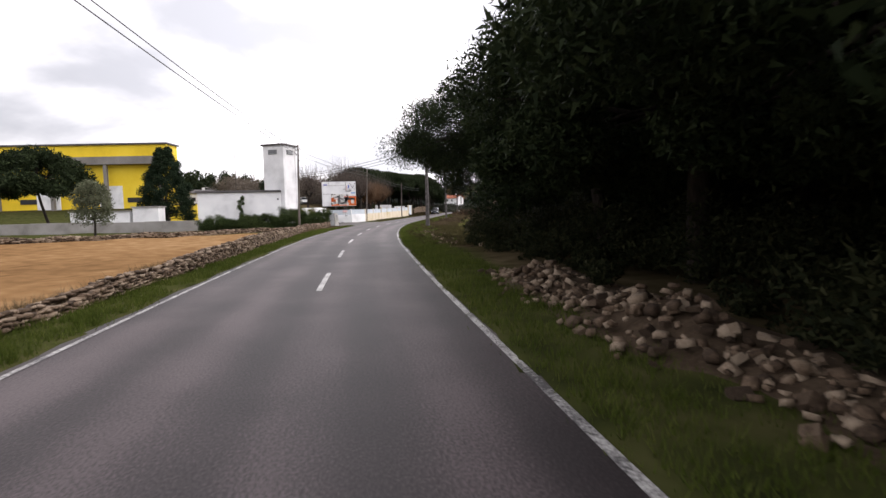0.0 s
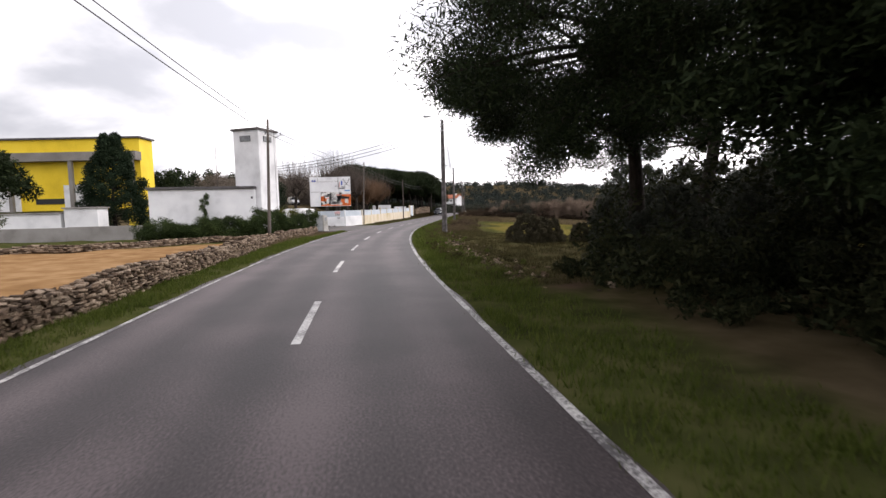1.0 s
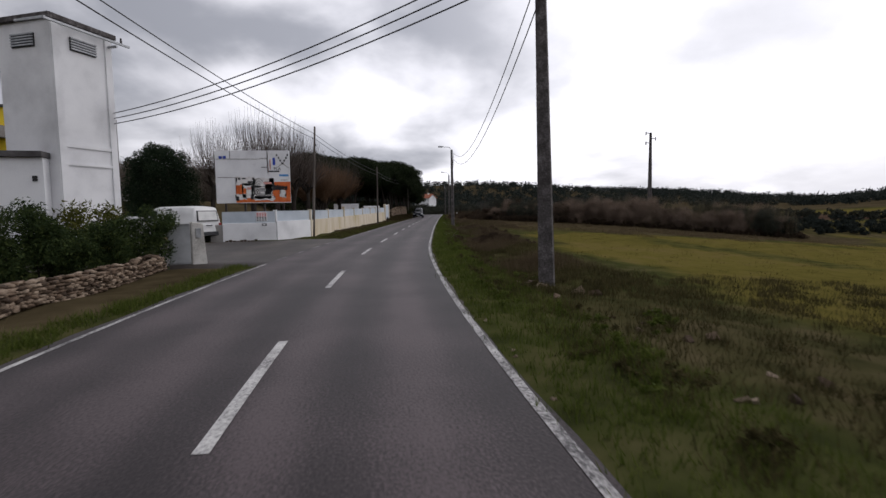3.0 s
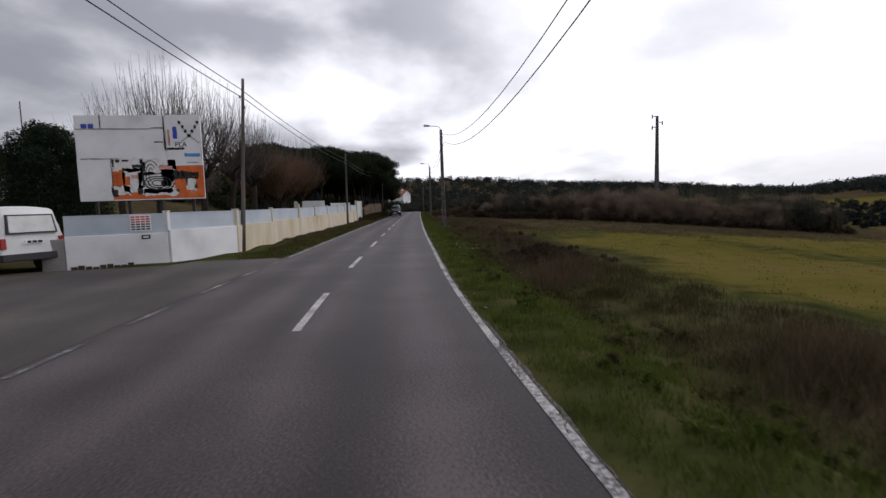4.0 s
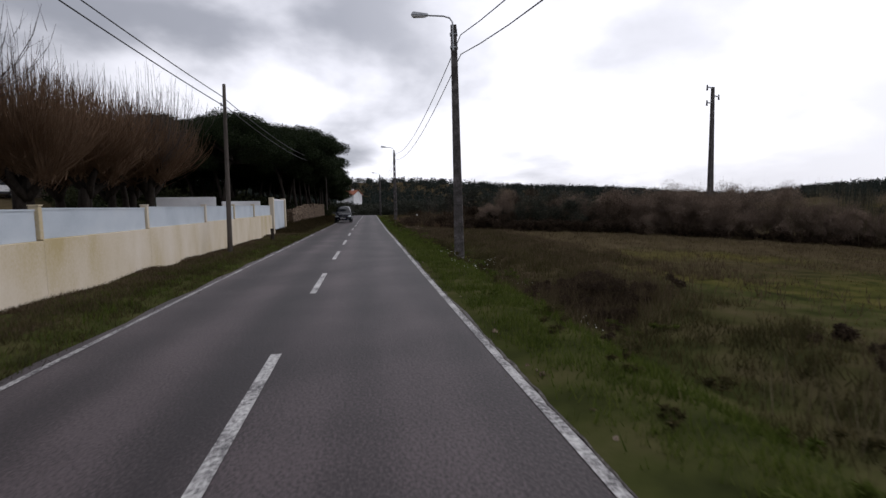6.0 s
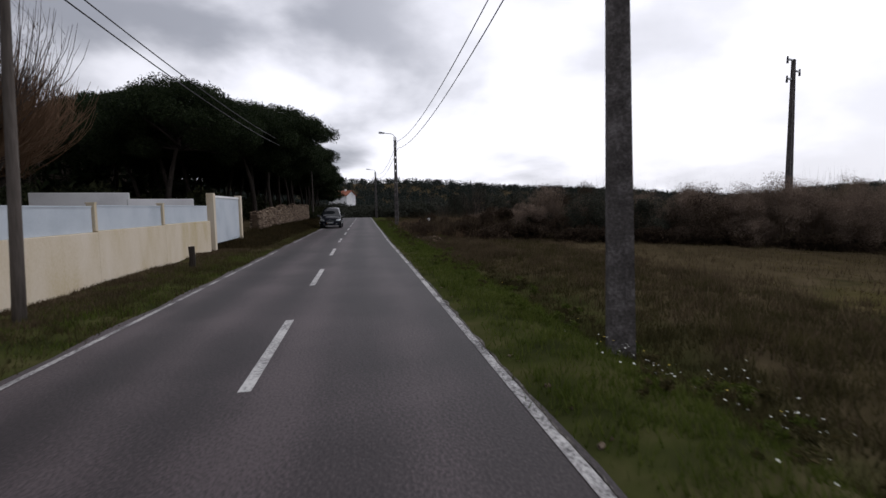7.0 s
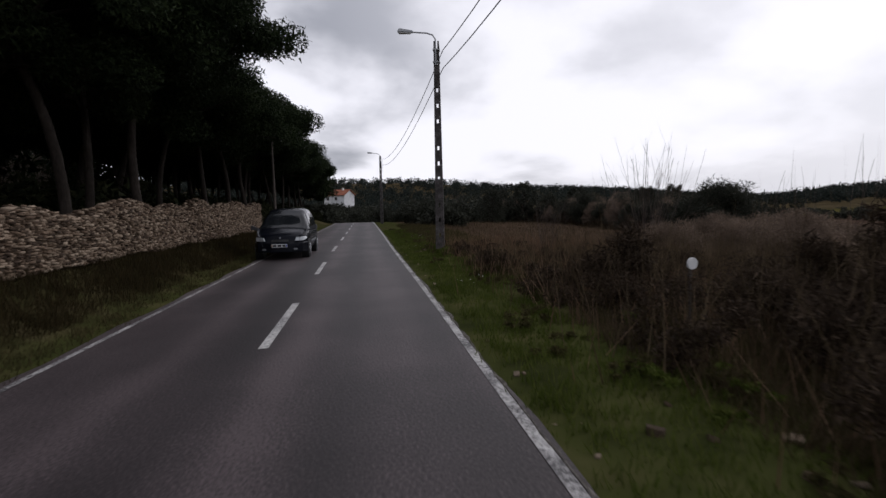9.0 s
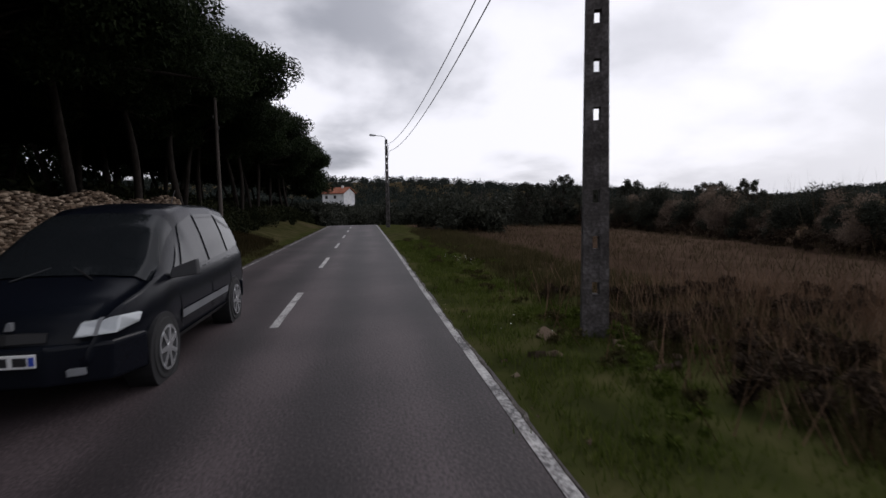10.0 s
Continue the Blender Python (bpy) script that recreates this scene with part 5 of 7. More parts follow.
g = random.Random(5)
hedge = thing("hedge", "overgrown dark green hedge along the yard", "hedge")
hedge_line = line_spots([(-19.2, 44.0), (-15.6, 47.2), (-11.3, 51.8), (-10.7, 52.5), (-10.45, 52.6)], 0.3)
for sec in range(6):
    cs, rs = [], []
    bm = bmesh.new()
    for x, y in hedge_line[sec * len(hedge_line) // 6:(sec + 1) * len(hedge_line) // 6]:
        tube(bm, [(x, y, gz(x, y) - 0.1), (x + g.uniform(-0.2, 0.2), y + g.uniform(-0.2, 0.2), gz(x, y) + 0.6)], (0.03, 0.012), 5)
        for _ in range(7):
            cs.append((x + g.uniform(-0.5, 0.5), y + g.uniform(-0.6, 0.6), gz(x, y) + g.uniform(0.15, 0.95 + 0.075 * (x + 19) + 0.22 * math.sin(2.3 * x))))
            rs.append(g.uniform(0.26, 0.48))
    part("stems", bm, M_BARK, hedge)
    fol = new("foliage", mesh_arrays("foliage", *leaf_cloud(cs, rs, 420, 0.055, 0.9, 51 + sec), [M_HEDGE]))
    fol.parent = hedge
M_YELLOWLEAF = leafy("yellow_green_leaf", [(0.05, 0.055, 0.012), (0.09, 0.095, 0.022), (0.15, 0.15, 0.04)])
for k, (x, y, h, mat, label) in enumerate(((-20.3, 55.7, 3.2, M_HEDGE, "thin dark climber on the white annex wall"), (-15.6, 54.8, 1.9, M_HEDGE, "round green shrub by the annex"),
                                           (-13.4, 53.4, 1.75, M_YELLOWLEAF, "bright yellow-green shrub by the driveway"), (-12.2, 52.9, 1.65, M_YELLOWLEAF, "bright yellow-green shrub by the driveway"))):
    cs, rs = [], []
    bm = bmesh.new()
    for j in range(16):
        t = j / 15
        cs.append((x + g.uniform(-0.25, 0.25), y + g.uniform(-0.2, 0.2), h * t))
        rs.append(g.uniform(0.16, 0.28) if h > 3 else g.uniform(0.35, 0.55))
    limb(bm, (x, y, -0.1), (x, y, 0.8 * h), 0.04, 0.012, g, 0.08, 5, 4)
    shrub = thing("shrub", label, "shrub")
    part("stem", bm, M_BARK, shrub)
    fol = new("foliage", mesh_arrays("foliage", *leaf_cloud(cs, rs, 160, 0.08, 0.9, 152 + k), [mat]))
    fol.parent = shrub


# scrub, canes and far woods
def scrub(spots, hmin, hmax, per, size, mat, name, label, seed, flat=0.8):
    gg = random.Random(seed)
    cs, rs = [], []
    for s in spots:
        x, y = s[:2]
        h = gg.uniform(hmin, hmax) * (s[2] if len(s) > 2 else 1.0)
        z = gz(x, y)
        w = 0.35 * h + 0.1
        for _ in range(5):
            cs.append((x + gg.uniform(-w, w), y + gg.uniform(-w, w), z + h * gg.uniform(0.1, 0.75)))
            rs.append(h * gg.uniform(0.18, 0.34))
    v, f = leaf_cloud(cs, rs, per, size, flat, seed)
    return tagged(new(name, mesh_arrays(name, v, f, [mat])), label, "scrub", kind="stuff")


def stems(spots, hmin, hmax, n, spread_, mat, name, label, seed, width=0.012, tilt=0.32):
    """Thin upright stems and blades in tufts."""
    gg = np.random.default_rng(seed)
    sp = np.repeat(np.asarray(spots, float), n, axis=0)
    m = len(sp)
    p = np.zeros((m, 3))
    p[:, :2] = sp + gg.normal(scale=spread_, size=(m, 2))
    p[:, 2] = ground_z(p[:, 0], p[:, 1]) - 0.02
    h = (hmin + (hmax - hmin) * gg.random(m))[:, None]
    lean = gg.normal(scale=tilt, size=(m, 3)) * h
    lean[:, 2] = 0
    a = gg.random(m) * 6.283
    w = np.stack([np.cos(a), np.sin(a), 0 * a], 1) * width
    v = np.stack([p - w, p + w, p + lean + np.array([0, 0, 1]) * h], 1).reshape(-1, 3)
    return tagged(new(name, mesh_arrays(name, v, np.arange(3 * m).reshape(-1, 3), [mat])), label, "grass", kind="stuff")


g = random.Random(9)


def far_bushes(x0, x1, y0, y1, n):
    """Bushes and small trees of very different heights, each a heap of smaller clumps."""
    out = []
    for _ in range(n):
        x, y, h = g.uniform(x0, x1), g.uniform(y0, y1), g.choice((1.4, 1.8, 2.4, 3.0, 3.6, 4.8))
        for _ in range(4):
            a, r = g.uniform(0, 6.283), 0.45 * h * math.sqrt(g.random())
            out.append((x + r * math.cos(a), y + r * math.sin(a), h * g.uniform(0.55, 1.0) * (1.1 - 0.5 * r / h)))
    return out


def front(x):
    """Where the scrub begins behind the meadow."""
    return float(np.interp(x, (5, 8, 14, 20, 26, 35, 47), (117, 111, 110, 109.5, 106.5, 101, 95)))


def tall_at(x):
    return float(np.interp(x, (7, 12, 15, 19, 23, 27, 36, 48), (1.3, 2.1, 3.3, 3.9, 3.9, 4.3, 4.4, 4.0)))


def mounds(spots, per, size, mat, name, label, seed):
    """Rounded bushes, each a dome of many small clumps over its own foot: x, y, height, half width."""
    gg = random.Random(seed)
    cs, rs = [], []
    for x, y, h, w in spots:
        z = gz(x, y)
        for _ in range(int(8 + 2.4 * w * h)):
            a, e = gg.uniform(0, 6.283), math.asin(gg.random() ** 0.8)
            q = gg.uniform(0.6, 0.9)
            cs.append((x + q * w * math.cos(e) * math.cos(a), y + q * w * math.cos(e) * math.sin(a), z + 0.15 * h + q * 0.85 * h * math.sin(e)))
            rs.append(min(0.8, gg.uniform(0.2, 0.34) * min(h, 1.4 * w)))
    return tagged(new(name, mesh_arrays(name, *leaf_cloud(cs, rs, per, size, 0.85, seed, 2.3, 0.2), [mat])), label, "scrub", kind="stuff")


band = []
for k in range(150):
    x = 7 + 41 * (k + g.random()) / 150
    lump = 0.8 + 0.55 * noise.noise((x * 0.3, 3.0, 0.0)) + 0.4 * noise.noise((x * 0.9, 7.0, 0.0))
    h = tall_at(x) * min(1.05, lump * g.uniform(0.75, 1.15))
    band.append((x, front(x) + 1.2 + 6 * g.random(), max(0.7, h), max(0.8, h * g.uniform(0.36, 0.56))))
mounds([s for k, s in enumerate(band) if s[0] < 12 or (s[0] < 22 and k % 4 == 0)], 330, 0.065, M_BRAMBLE, "bramble", "dark brown bramble mounds at the end of the meadow", 60)
mounds([s for k, s in enumerate(band) if (12 <= s[0] < 22 and k % 4 == 1) or (s[0] > 40 and k % 2)], 330, 0.07, M_DARKSHRUB, "scrub", "lumpy dark green bushes at the end of the meadow", 61)
mounds([s for k, s in enumerate(band) if (12 <= s[0] < 22 and k % 4 > 1) or (s[0] >= 22 and not (s[0] > 40 and k % 2))], 600, 0.05, M_THICKET, "thicket", "brown winter thicket of rounded bushes behind the meadow", 63)
# low dark skirt of brambles, standing in for shade at the thicket's foot
scrub([(x, front(x) + g.uniform(-0.3, 1.2)) for x in [g.uniform(8, 48) for _ in range(150)]], 0.4, 1.3, 130, 0.075, M_BRAMBLE, "bramble", "low dark brambles put in for the shade at the thicket's foot", 62)
canes = []
for x, y, h, w in band:
    if x > 30:
        canes += [(x + g.gauss(0, 0.5), y + g.gauss(0, 0.5)) for _ in range(2)]
stems(canes, 2.8, 5.2, 14, 0.35, M_CANE, "cane", "tall pale canes rising out of the thicket", 59, 0.016, 0.1)
stems([(s[0], s[1]) for s in band if 13.5 < s[0] < 31], 2.3, 4.4, 16, 0.6, M_DEAD, "cane", "thin brown canes standing over the thicket", 45, 0.009, 0.09)
stems([(s[0], s[1]) for s in band if s[0] < 30], 0.9, 2.6, 10, 0.5, M_DEAD, "dry_stems", "thin brown stems standing in the scrub", 58, 0.008, 0.16)
near_s = [(centre(y) + g.uniform(4.4, 10.5), y, float(np.interp(y, (111, 116, 121, 126, 133), (0.9, 1.1, 0.75, 0.5, 0.35)))) for y in [g.uniform(111.5, 133) for _ in range(210)]]
scrub(near_s, 0.6, 1.15, 300, 0.036, M_BRAMBLE, "bramble", "brown winter brambles beside the verge", 64)
stems([(x + 0.3, y) for x, y, h in near_s if y < 124], 0.5, 1.5, 40, 0.5, M_DEAD, "dry_stems", "dry brown stems standing in the brambles", 65, 0.009)
stems([(x + 0.3, y) for x, y, h in near_s], 0.3, 0.8, 60, 0.6, M_REDTWIG, "dry_stems", "reddish dry stalks at the edge of the fallow field", 57, 0.008)
stems([(x, y) for x, y in [(g.uniform(5, 60), g.uniform(121, 178)) for _ in range(3200)] if x - centre(y) > 6.2], 0.1, 0.4, 18, 0.9, M_DEAD, "dry_stems", "reddish dry stalks on the fallow field", 56, 0.014)
# brambles along the ditch beside the meadow
ditch_s = []
while len(ditch_s) < 320:
    y, s = g.uniform(51, 84), g.gauss(5.8, 0.6)
    thick_ = noise.noise((y * 0.13, s * 0.3, 4.0))
    if thick_ > -0.12:
        ditch_s.append((centre(y) + s, y, 0.85 + 1.0 * thick_))
scrub([d for d in ditch_s if d[1] > 63], 0.16, 0.44, 330, 0.026, M_BRAMBLE, "bramble", "low dark brown brambles along the meadow ditch", 55)
stems([(x, y) for x, y, h in ditch_s], 0.12, 0.5, 110, 0.5, M_DEAD, "dry_stems", "thin dry brown stalks along the meadow ditch", 54, 0.004)
stems([(centre(y) + s, y) for y, s in ((76.5, 5.0), (76.9, 5.3), (77.3, 5.1), (70.2, 5.4))], 0.5, 1.0, 9, 0.2, M_CANE, "dry_stems", "pale dead stalks standing at the ditch", 53, 0.008, 0.12)
scrub(far_bushes(12, 75, 174, 188, 120), 0.9, 1.25, 90, 0.18, M_DARKSHRUB, "hedgerow", "dark hedgerow of bushes at the far side of the fallow field", 66)
scrub([(centre(y) + g.uniform(6.5, 12), y) for y in [g.uniform(158, 200) for _ in range(80)]], 1.2, 3.4, 110, 0.24, M_DARKSHRUB, "hedgerow", "dark bushes along the far road", 67)
scrub([(g.uniform(46, 70), g.uniform(98, 118)) for _ in range(120)], 0.7, 1.7, 110, 0.16, M_FARWOOD, "hedgerow", "dark bushes at the corner of the field", 68)

# the bushy hedge that closes the fallow field on its far side
side_line = line_spots([(21.5, 133.5), (24.0, 138.0), (27.0, 147.0), (30.0, 159.0), (31.5, 171.0), (29.0, 181.0), (24.0, 190.0)], 0.75)
side = []
for k, (x, y) in enumerate(side_line):
    h = max(1.5, 2.9 + 1.5 * noise.noise((x * 0.21, y * 0.21, 5.0)) + g.uniform(-0.6, 0.8))
    side.append((x + g.uniform(0.6, 3.2), y + g.uniform(-0.5, 0.5), h, h * g.uniform(0.36, 0.5)))
mounds([s for k, s in enumerate(side) if k % 5 < 3], 300, 0.085, M_DARKSHRUB, "hedgerow", "dark green bushes in the hedge beside the fallow field", 166)
mounds([s for k, s in enumerate(side) if k % 5 > 2], 340, 0.07, M_THICKET, "hedgerow", "brown leafless bushes in the hedge beside the fallow field", 167)
scrub([(x + g.uniform(-0.6, 1.0), y) for x, y in side_line], 0.5, 1.1, 120, 0.08, M_BRAMBLE, "bramble", "low brambles along the foot of the field hedge", 168)
stems([(s[0], s[1]) for s in side], 2.4, 4.0, 14, 0.6, M_DEAD, "cane", "thin brown shoots standing over the field hedge", 169, 0.012, 0.1)
# a tall bramble thicket at the near corner of the fallow field
corner = [(x, y, 1.55 + 0.5 * noise.noise((x * 0.4, y * 0.4, 9.0)) + g.uniform(-0.3, 0.3), g.uniform(0.8, 1.3)) for x, y in [(g.uniform(12.6, 19.5), g.uniform(120.5, 128.5)) for _ in range(34)]]
mounds([c for c in corner if c[1] < 124.5 + 0.55 * (c[0] - 12)], 420, 0.045, M_THICKET, "bramble", "tall tangled brown brambles at the corner of the field", 170)

# small trees standing up out of the hedge beyond the fallow field
EDGE_TREES = ((24.6, 3.9), (27.2, 4.1), (30.7, 4.9), (33.2, 3.3), (36.0, 4.3), (38.4, 3.8), (40.6, 3.1), (46.9, 3.9), (48.8, 4.1), (51.0, 4.3), (55.2, 2.7), (56.9, 2.4), (60.0, 2.6), (68.9, 2.5), (72.8, 2.1))
edge_spots = [(x, 173 + 2.2 * math.sin(x * 1.7), 67 * k % 360, (top - float(gz(x, 173))) / 5.3) for k, (x, top) in enumerate(EDGE_TREES)]
spread(evergreen(41, 5.4, 2.7, "small dark ragged tree in the hedge of a fallow field", 200, 0.13, M_DARKSHRUB, 0.3, 0.0), edge_spots[0::2])
spread(evergreen(43, 5.4, 2.4, "dark bushy tree in the hedge of a fallow field", 200, 0.13, M_DARKSHRUB, 0.15, 0.0), edge_spots[1::2])

far_c, far_r = [], []
for _ in range(7500):
    a = g.uniform(-2.0, 2.0)
    d = (235 if a < 0.3 else 340) * math.exp(g.random() * 1.2)
    x, y = d * math.sin(a), 80 + d * math.cos(a)
    if abs(x - centre(min(y, 300))) < 9 and y < 262:
        continue
    if -175 < x < -55 and y < 185:
        continue
    far_c.append((x, y, gz(x, y) + g.uniform(1.0, 3.6)))
    far_r.append(g.uniform(2.4, 4.2) * (0.8 + d / 900))
tagged(new("far_wood", mesh_arrays("far_wood", *leaf_cloud(far_c, far_r, 56, 1.3, 0.75, 71), [M_FARWOOD])), "dark pine woods on the distant hills", "woodland", kind="stuff")
pine_c, pine_r, brush_c, brush_r = [], [], [], []
for _ in range(760):
    x, y = g.uniform(-150, -19), g.uniform(134, 190)
    if x < -56 and y < 150:
        continue
    bare = -62 < x < -25
    for k in range(2):
        (brush_c if bare else pine_c).append((x + g.uniform(-2, 2), y + g.uniform(-2, 2), gz(x, y) + g.uniform(1.5, 6.5 if bare else (9.5 if x < -62 else 9.0))))
        (brush_r if bare else pine_r).append(g.uniform(1.6, 3.0))
for _ in range(420):
    x, y = g.uniform(-150, -34), g.uniform(188, 216)
    pine_c.append((x, y, gz(x, y) + g.uniform(2.0, 10.5) + 1.5 * noise.noise((x * 0.08, 1.0, 0.0))))
    pine_r.append(g.uniform(2.2, 3.4))
tagged(new("far_wood", mesh_arrays("far_wood", *leaf_cloud(pine_c, pine_r, 110, 0.6, 0.8, 72), [M_PINE])), "dark pine wood behind the yards", "woodland", kind="stuff")
tagged(new("bare_wood", mesh_arrays("bare_wood", *leaf_cloud(brush_c, brush_r, 150, 0.5, 0.9, 79, 2.6, 0.1), [M_BRUSH])), "tan leafless brushwood on the slope behind the yard", "woodland", kind="stuff")

scrub([(centre(y) - g.uniform(3.2, 14), y) for y in [g.uniform(186, 246) for _ in range(150)]], 1.5, 4.0, 110, 0.3, M_DARKSHRUB, "hedgerow", "dark bushes along the far bend of the road", 75)
scrub([(g.uniform(8, 26), g.uniform(296, 305)) for _ in range(90)], 3.0, 6.5, 60, 0.6, M_DARKSHRUB, "hedgerow", "dark bushes hiding the foot of the red-roofed house", 77)
scrub([(75 + 0.3 * k * g.random(), 182 - 0.7 * k) for k in range(120)], 1.0, 2.2, 80, 0.25, M_DARKSHRUB, "hedgerow", "dark hedgerow along the side of the fallow field", 78)
scrub([(g.uniform(4, 30), g.uniform(246, 262)) for _ in range(120)], 2.0, 5.0, 80, 0.35, M_DARKSHRUB, "hedgerow", "dark bushes below the red-roofed house", 76)

# undergrowth in the two woods, its leaves coloured dark for the shade there
scrub([(centre(y) + g.uniform(5.6, 16), y) for y in [g.uniform(-6, 23) for _ in range(210)]], 0.8, 2.4, 140, 0.075, M_UNDER_SHADED, "undergrowth", "undergrowth between the pines, coloured dark for the shade", 73)
scrub([p for p in [(centre(y) - g.uniform(8.6, 34), y) for y in [g.uniform(119, 195) for _ in range(420)]] if p[0] > -2.6 - 0.36 * (p[1] - 67)], 1.0, 3.2, 45, 0.25, M_UNDER_SHADED, "undergrowth", "undergrowth behind the stone wall, coloured dark for the shade", 74)

scrub([(centre(y) - g.uniform(4.6, 9.5), y) for y in [g.uniform(144, 190) for _ in range(150)]], 0.5, 1.7, 110, 0.09, M_UNDER_SHADED, "undergrowth", "dark scrub on the bank beside the road", 97)
scrub([(centre(y) + g.uniform(9.5, 19), y) for y in [g.uniform(3, 27) for _ in range(60)]], 2.6, 4.8, 170, 0.11, M_UNDER_SHADED, "undergrowth", "tall undergrowth deep among the pines, coloured dark for the shade", 98)
scrub([(centre(y) + g.uniform(5.4, 9.5), y) for y in [g.uniform(12, 25) for _ in range(130)]], 0.15, 0.5, 80, 0.05, M_UNDER_SHADED, "undergrowth", "low weeds on the woodland floor, coloured dark for the shade", 99)

weeds = [(centre(y) + RIGHT_HALF + g.uniform(0.7, 3.0), y) for y in [g.uniform(26, 150) for _ in range(420)]]
scrub(weeds[::2], 0.1, 0.3, 60, 0.03, M_GRASS, "weeds", "low leafy green weeds on the verge", 46, 0.5)
scrub(weeds[1::2], 0.1, 0.34, 60, 0.03, M_TUSSOCK, "weeds", "low olive weeds on the verge", 47, 0.5)

# verges
def verge(n, y0, y1, s0, s1, hmin, hmax, per, mat, name, label, seed, width=0.008, side=1):
    gg = random.Random(seed)
    spots = []
    while len(spots) < n:
        y = gg.uniform(y0, y1)
        s = gg.uniform(s0, s1)
        x = centre(y) + (RIGHT_HALF + s if side > 0 else -left_half(y) - s)
        if side < 0 and (52.5 < y < 66.0 or (44 < y < 53 and s > 0.7)):
            continue
        spots.append((x, y))
    return stems(spots, hmin, hmax, per, 0.12, mat, name, label, seed, width)


verge(5200, 0, 150, 0.2, 1.9, 0.05, 0.16, 26, M_GRASS, "verge_grass", "short green grass on the road verge", 81)
verge(2000, 2, 66, 0.2, 1.8, 0.05, 0.17, 26, M_GRASS, "verge_grass", "short green grass on the road verge", 82, side=-1)
verge(500, 66, 107, 0.2, 1.8, 0.05, 0.15, 26, M_GRASS, "verge_grass", "thin green grass under the white wall", 182, side=-1)
verge(1000, 66, 107, 0.2, 1.8, 0.05, 0.17, 26, M_TUSSOCK, "verge_grass", "short olive grass under the white wall", 183, side=-1)
verge(900, 107, 150, 0.2, 1.2, 0.04, 0.14, 26, M_TUSSOCK, "verge_grass", "short olive grass on the shaded verge", 80, side=-1)
verge(2200, 46, 92, 1.8, 5.2, 0.06, 0.24, 24, M_TUSSOCK, "rough_grass", "rough olive grass between verge and meadow", 83)
verge(3000, 88, 115, 1.7, 8.0, 0.04, 0.2, 24, M_TUSSOCK, "rough_grass", "short olive grass beside the scrub", 95)
verge(1500, 102, 118, 1.7, 4.6, 0.05, 0.26, 26, M_DEAD, "dry_grass", "brown dead grass and litter on the bank below the brambles", 196)
verge(1100, 84, 114, 2.4, 9.0, 0.06, 0.3, 22, M_DEAD, "dry_grass", "brown dead tufts beside the scrub", 96)
verge(2600, 76, 108, 1.1, 2.7, 0.03, 0.12, 24, M_DEAD, "dry_grass", "brown litter and dead grass under the white wall", 94, side=-1)
verge(2200, 108, 152, 0.9, 3.0, 0.1, 0.32, 30, M_OCHRE_SHADED, "dry_grass", "ochre dead grass on the bank, darkened in colour for the wood's shade", 84, side=-1)
verge(1600, 112, 160, 1.9, 5.0, 0.1, 0.4, 26, M_TUSSOCK, "rough_grass", "rough olive and brown grass beside the fallow field", 85)
verge(700, 2, 44, 1.3, 2.2, 0.1, 0.35, 22, M_DRY, "dry_grass", "dry grass at the foot of the stone wall", 86, side=-1)
verge(3400, 22, 50, 0.9, 12.0, 0.05, 0.2, 22, M_TUSSOCK, "rough_grass", "rough dry grass on the open ground", 87)
gf = np.random.default_rng(88)
spots = np.stack([gf.uniform(2, 46, 9000), gf.uniform(40, 114, 9000)], 1)
spots = [(x, y) for x, y in spots if x - centre(y) > 6.5 and y < front(x) + 1.5]
stems(spots[::2], 0.03, 0.08, 18, 0.6, M_MEADOW, "field_grass", "short olive grass of the winter meadow", 89, 0.012)
stems([(x, y) for x, y in spots[1::2] if y > 84 + 6 * math.sin(x * 0.6)], 0.1, 0.32, 18, 0.5, M_DEAD, "dry_grass", "brown dead grass at the end of the meadow", 90, 0.01)


# bare shrubs and a sapling in the scrub
def bare_shrub(seed, height, n, reach, label, mat):
    gg = np.random.default_rng(seed)
    ang = gg.random(n) * 6.283
    base = np.stack([0.12 * np.cos(ang), 0.12 * np.sin(ang), 0 * ang - 0.05], 1)
    out = reach * gg.random(n) ** 0.8
    tip = np.stack([out * np.cos(ang), out * np.sin(ang), height * (0.6 + 0.4 * gg.random(n))], 1)
    chunks = []
    mid = base * 0.5 + tip * 0.5 + gg.normal(scale=0.22, size=(n, 3))
    w = np.stack([-np.sin(ang), np.cos(ang), 0 * ang], 1)
    w2 = np.stack([np.cos(ang), np.sin(ang), 0 * ang], 1)
    q = np.arange(4 * n).reshape(-1, 4)
    two = np.concatenate([q[:, :3], q[:, [0, 2, 3]]])
    for ww in (w, w2):
        chunks.append((np.stack([base - ww * 0.011, base + ww * 0.011, mid + ww * 0.007, mid - ww * 0.007], 1).reshape(-1, 3), two))
        chunks.append((np.stack([mid - ww * 0.007, mid + ww * 0.007, tip + ww * 0.003, tip - ww * 0.003], 1).reshape(-1, 3), two))
    for k in range(5):
        t = 0.3 + 0.65 * gg.random((n, 1))
        p = np.where(t < 0.5, base + (mid - base) * t * 2, mid + (tip - mid) * (t * 2 - 1))
        d = gg.normal(scale=0.3, size=(n, 3)) + np.array([0, 0, 0.3])
        chunks.append((np.stack([p - w * 0.005, p + w * 0.005, p + d], 1).reshape(-1, 3), np.arange(3 * n).reshape(-1, 3)))
    v, f = merge(chunks)
    return tagged(new("bare_shrub", mesh_arrays("bare_shrub", v, f, [mat])), label, "shrub")


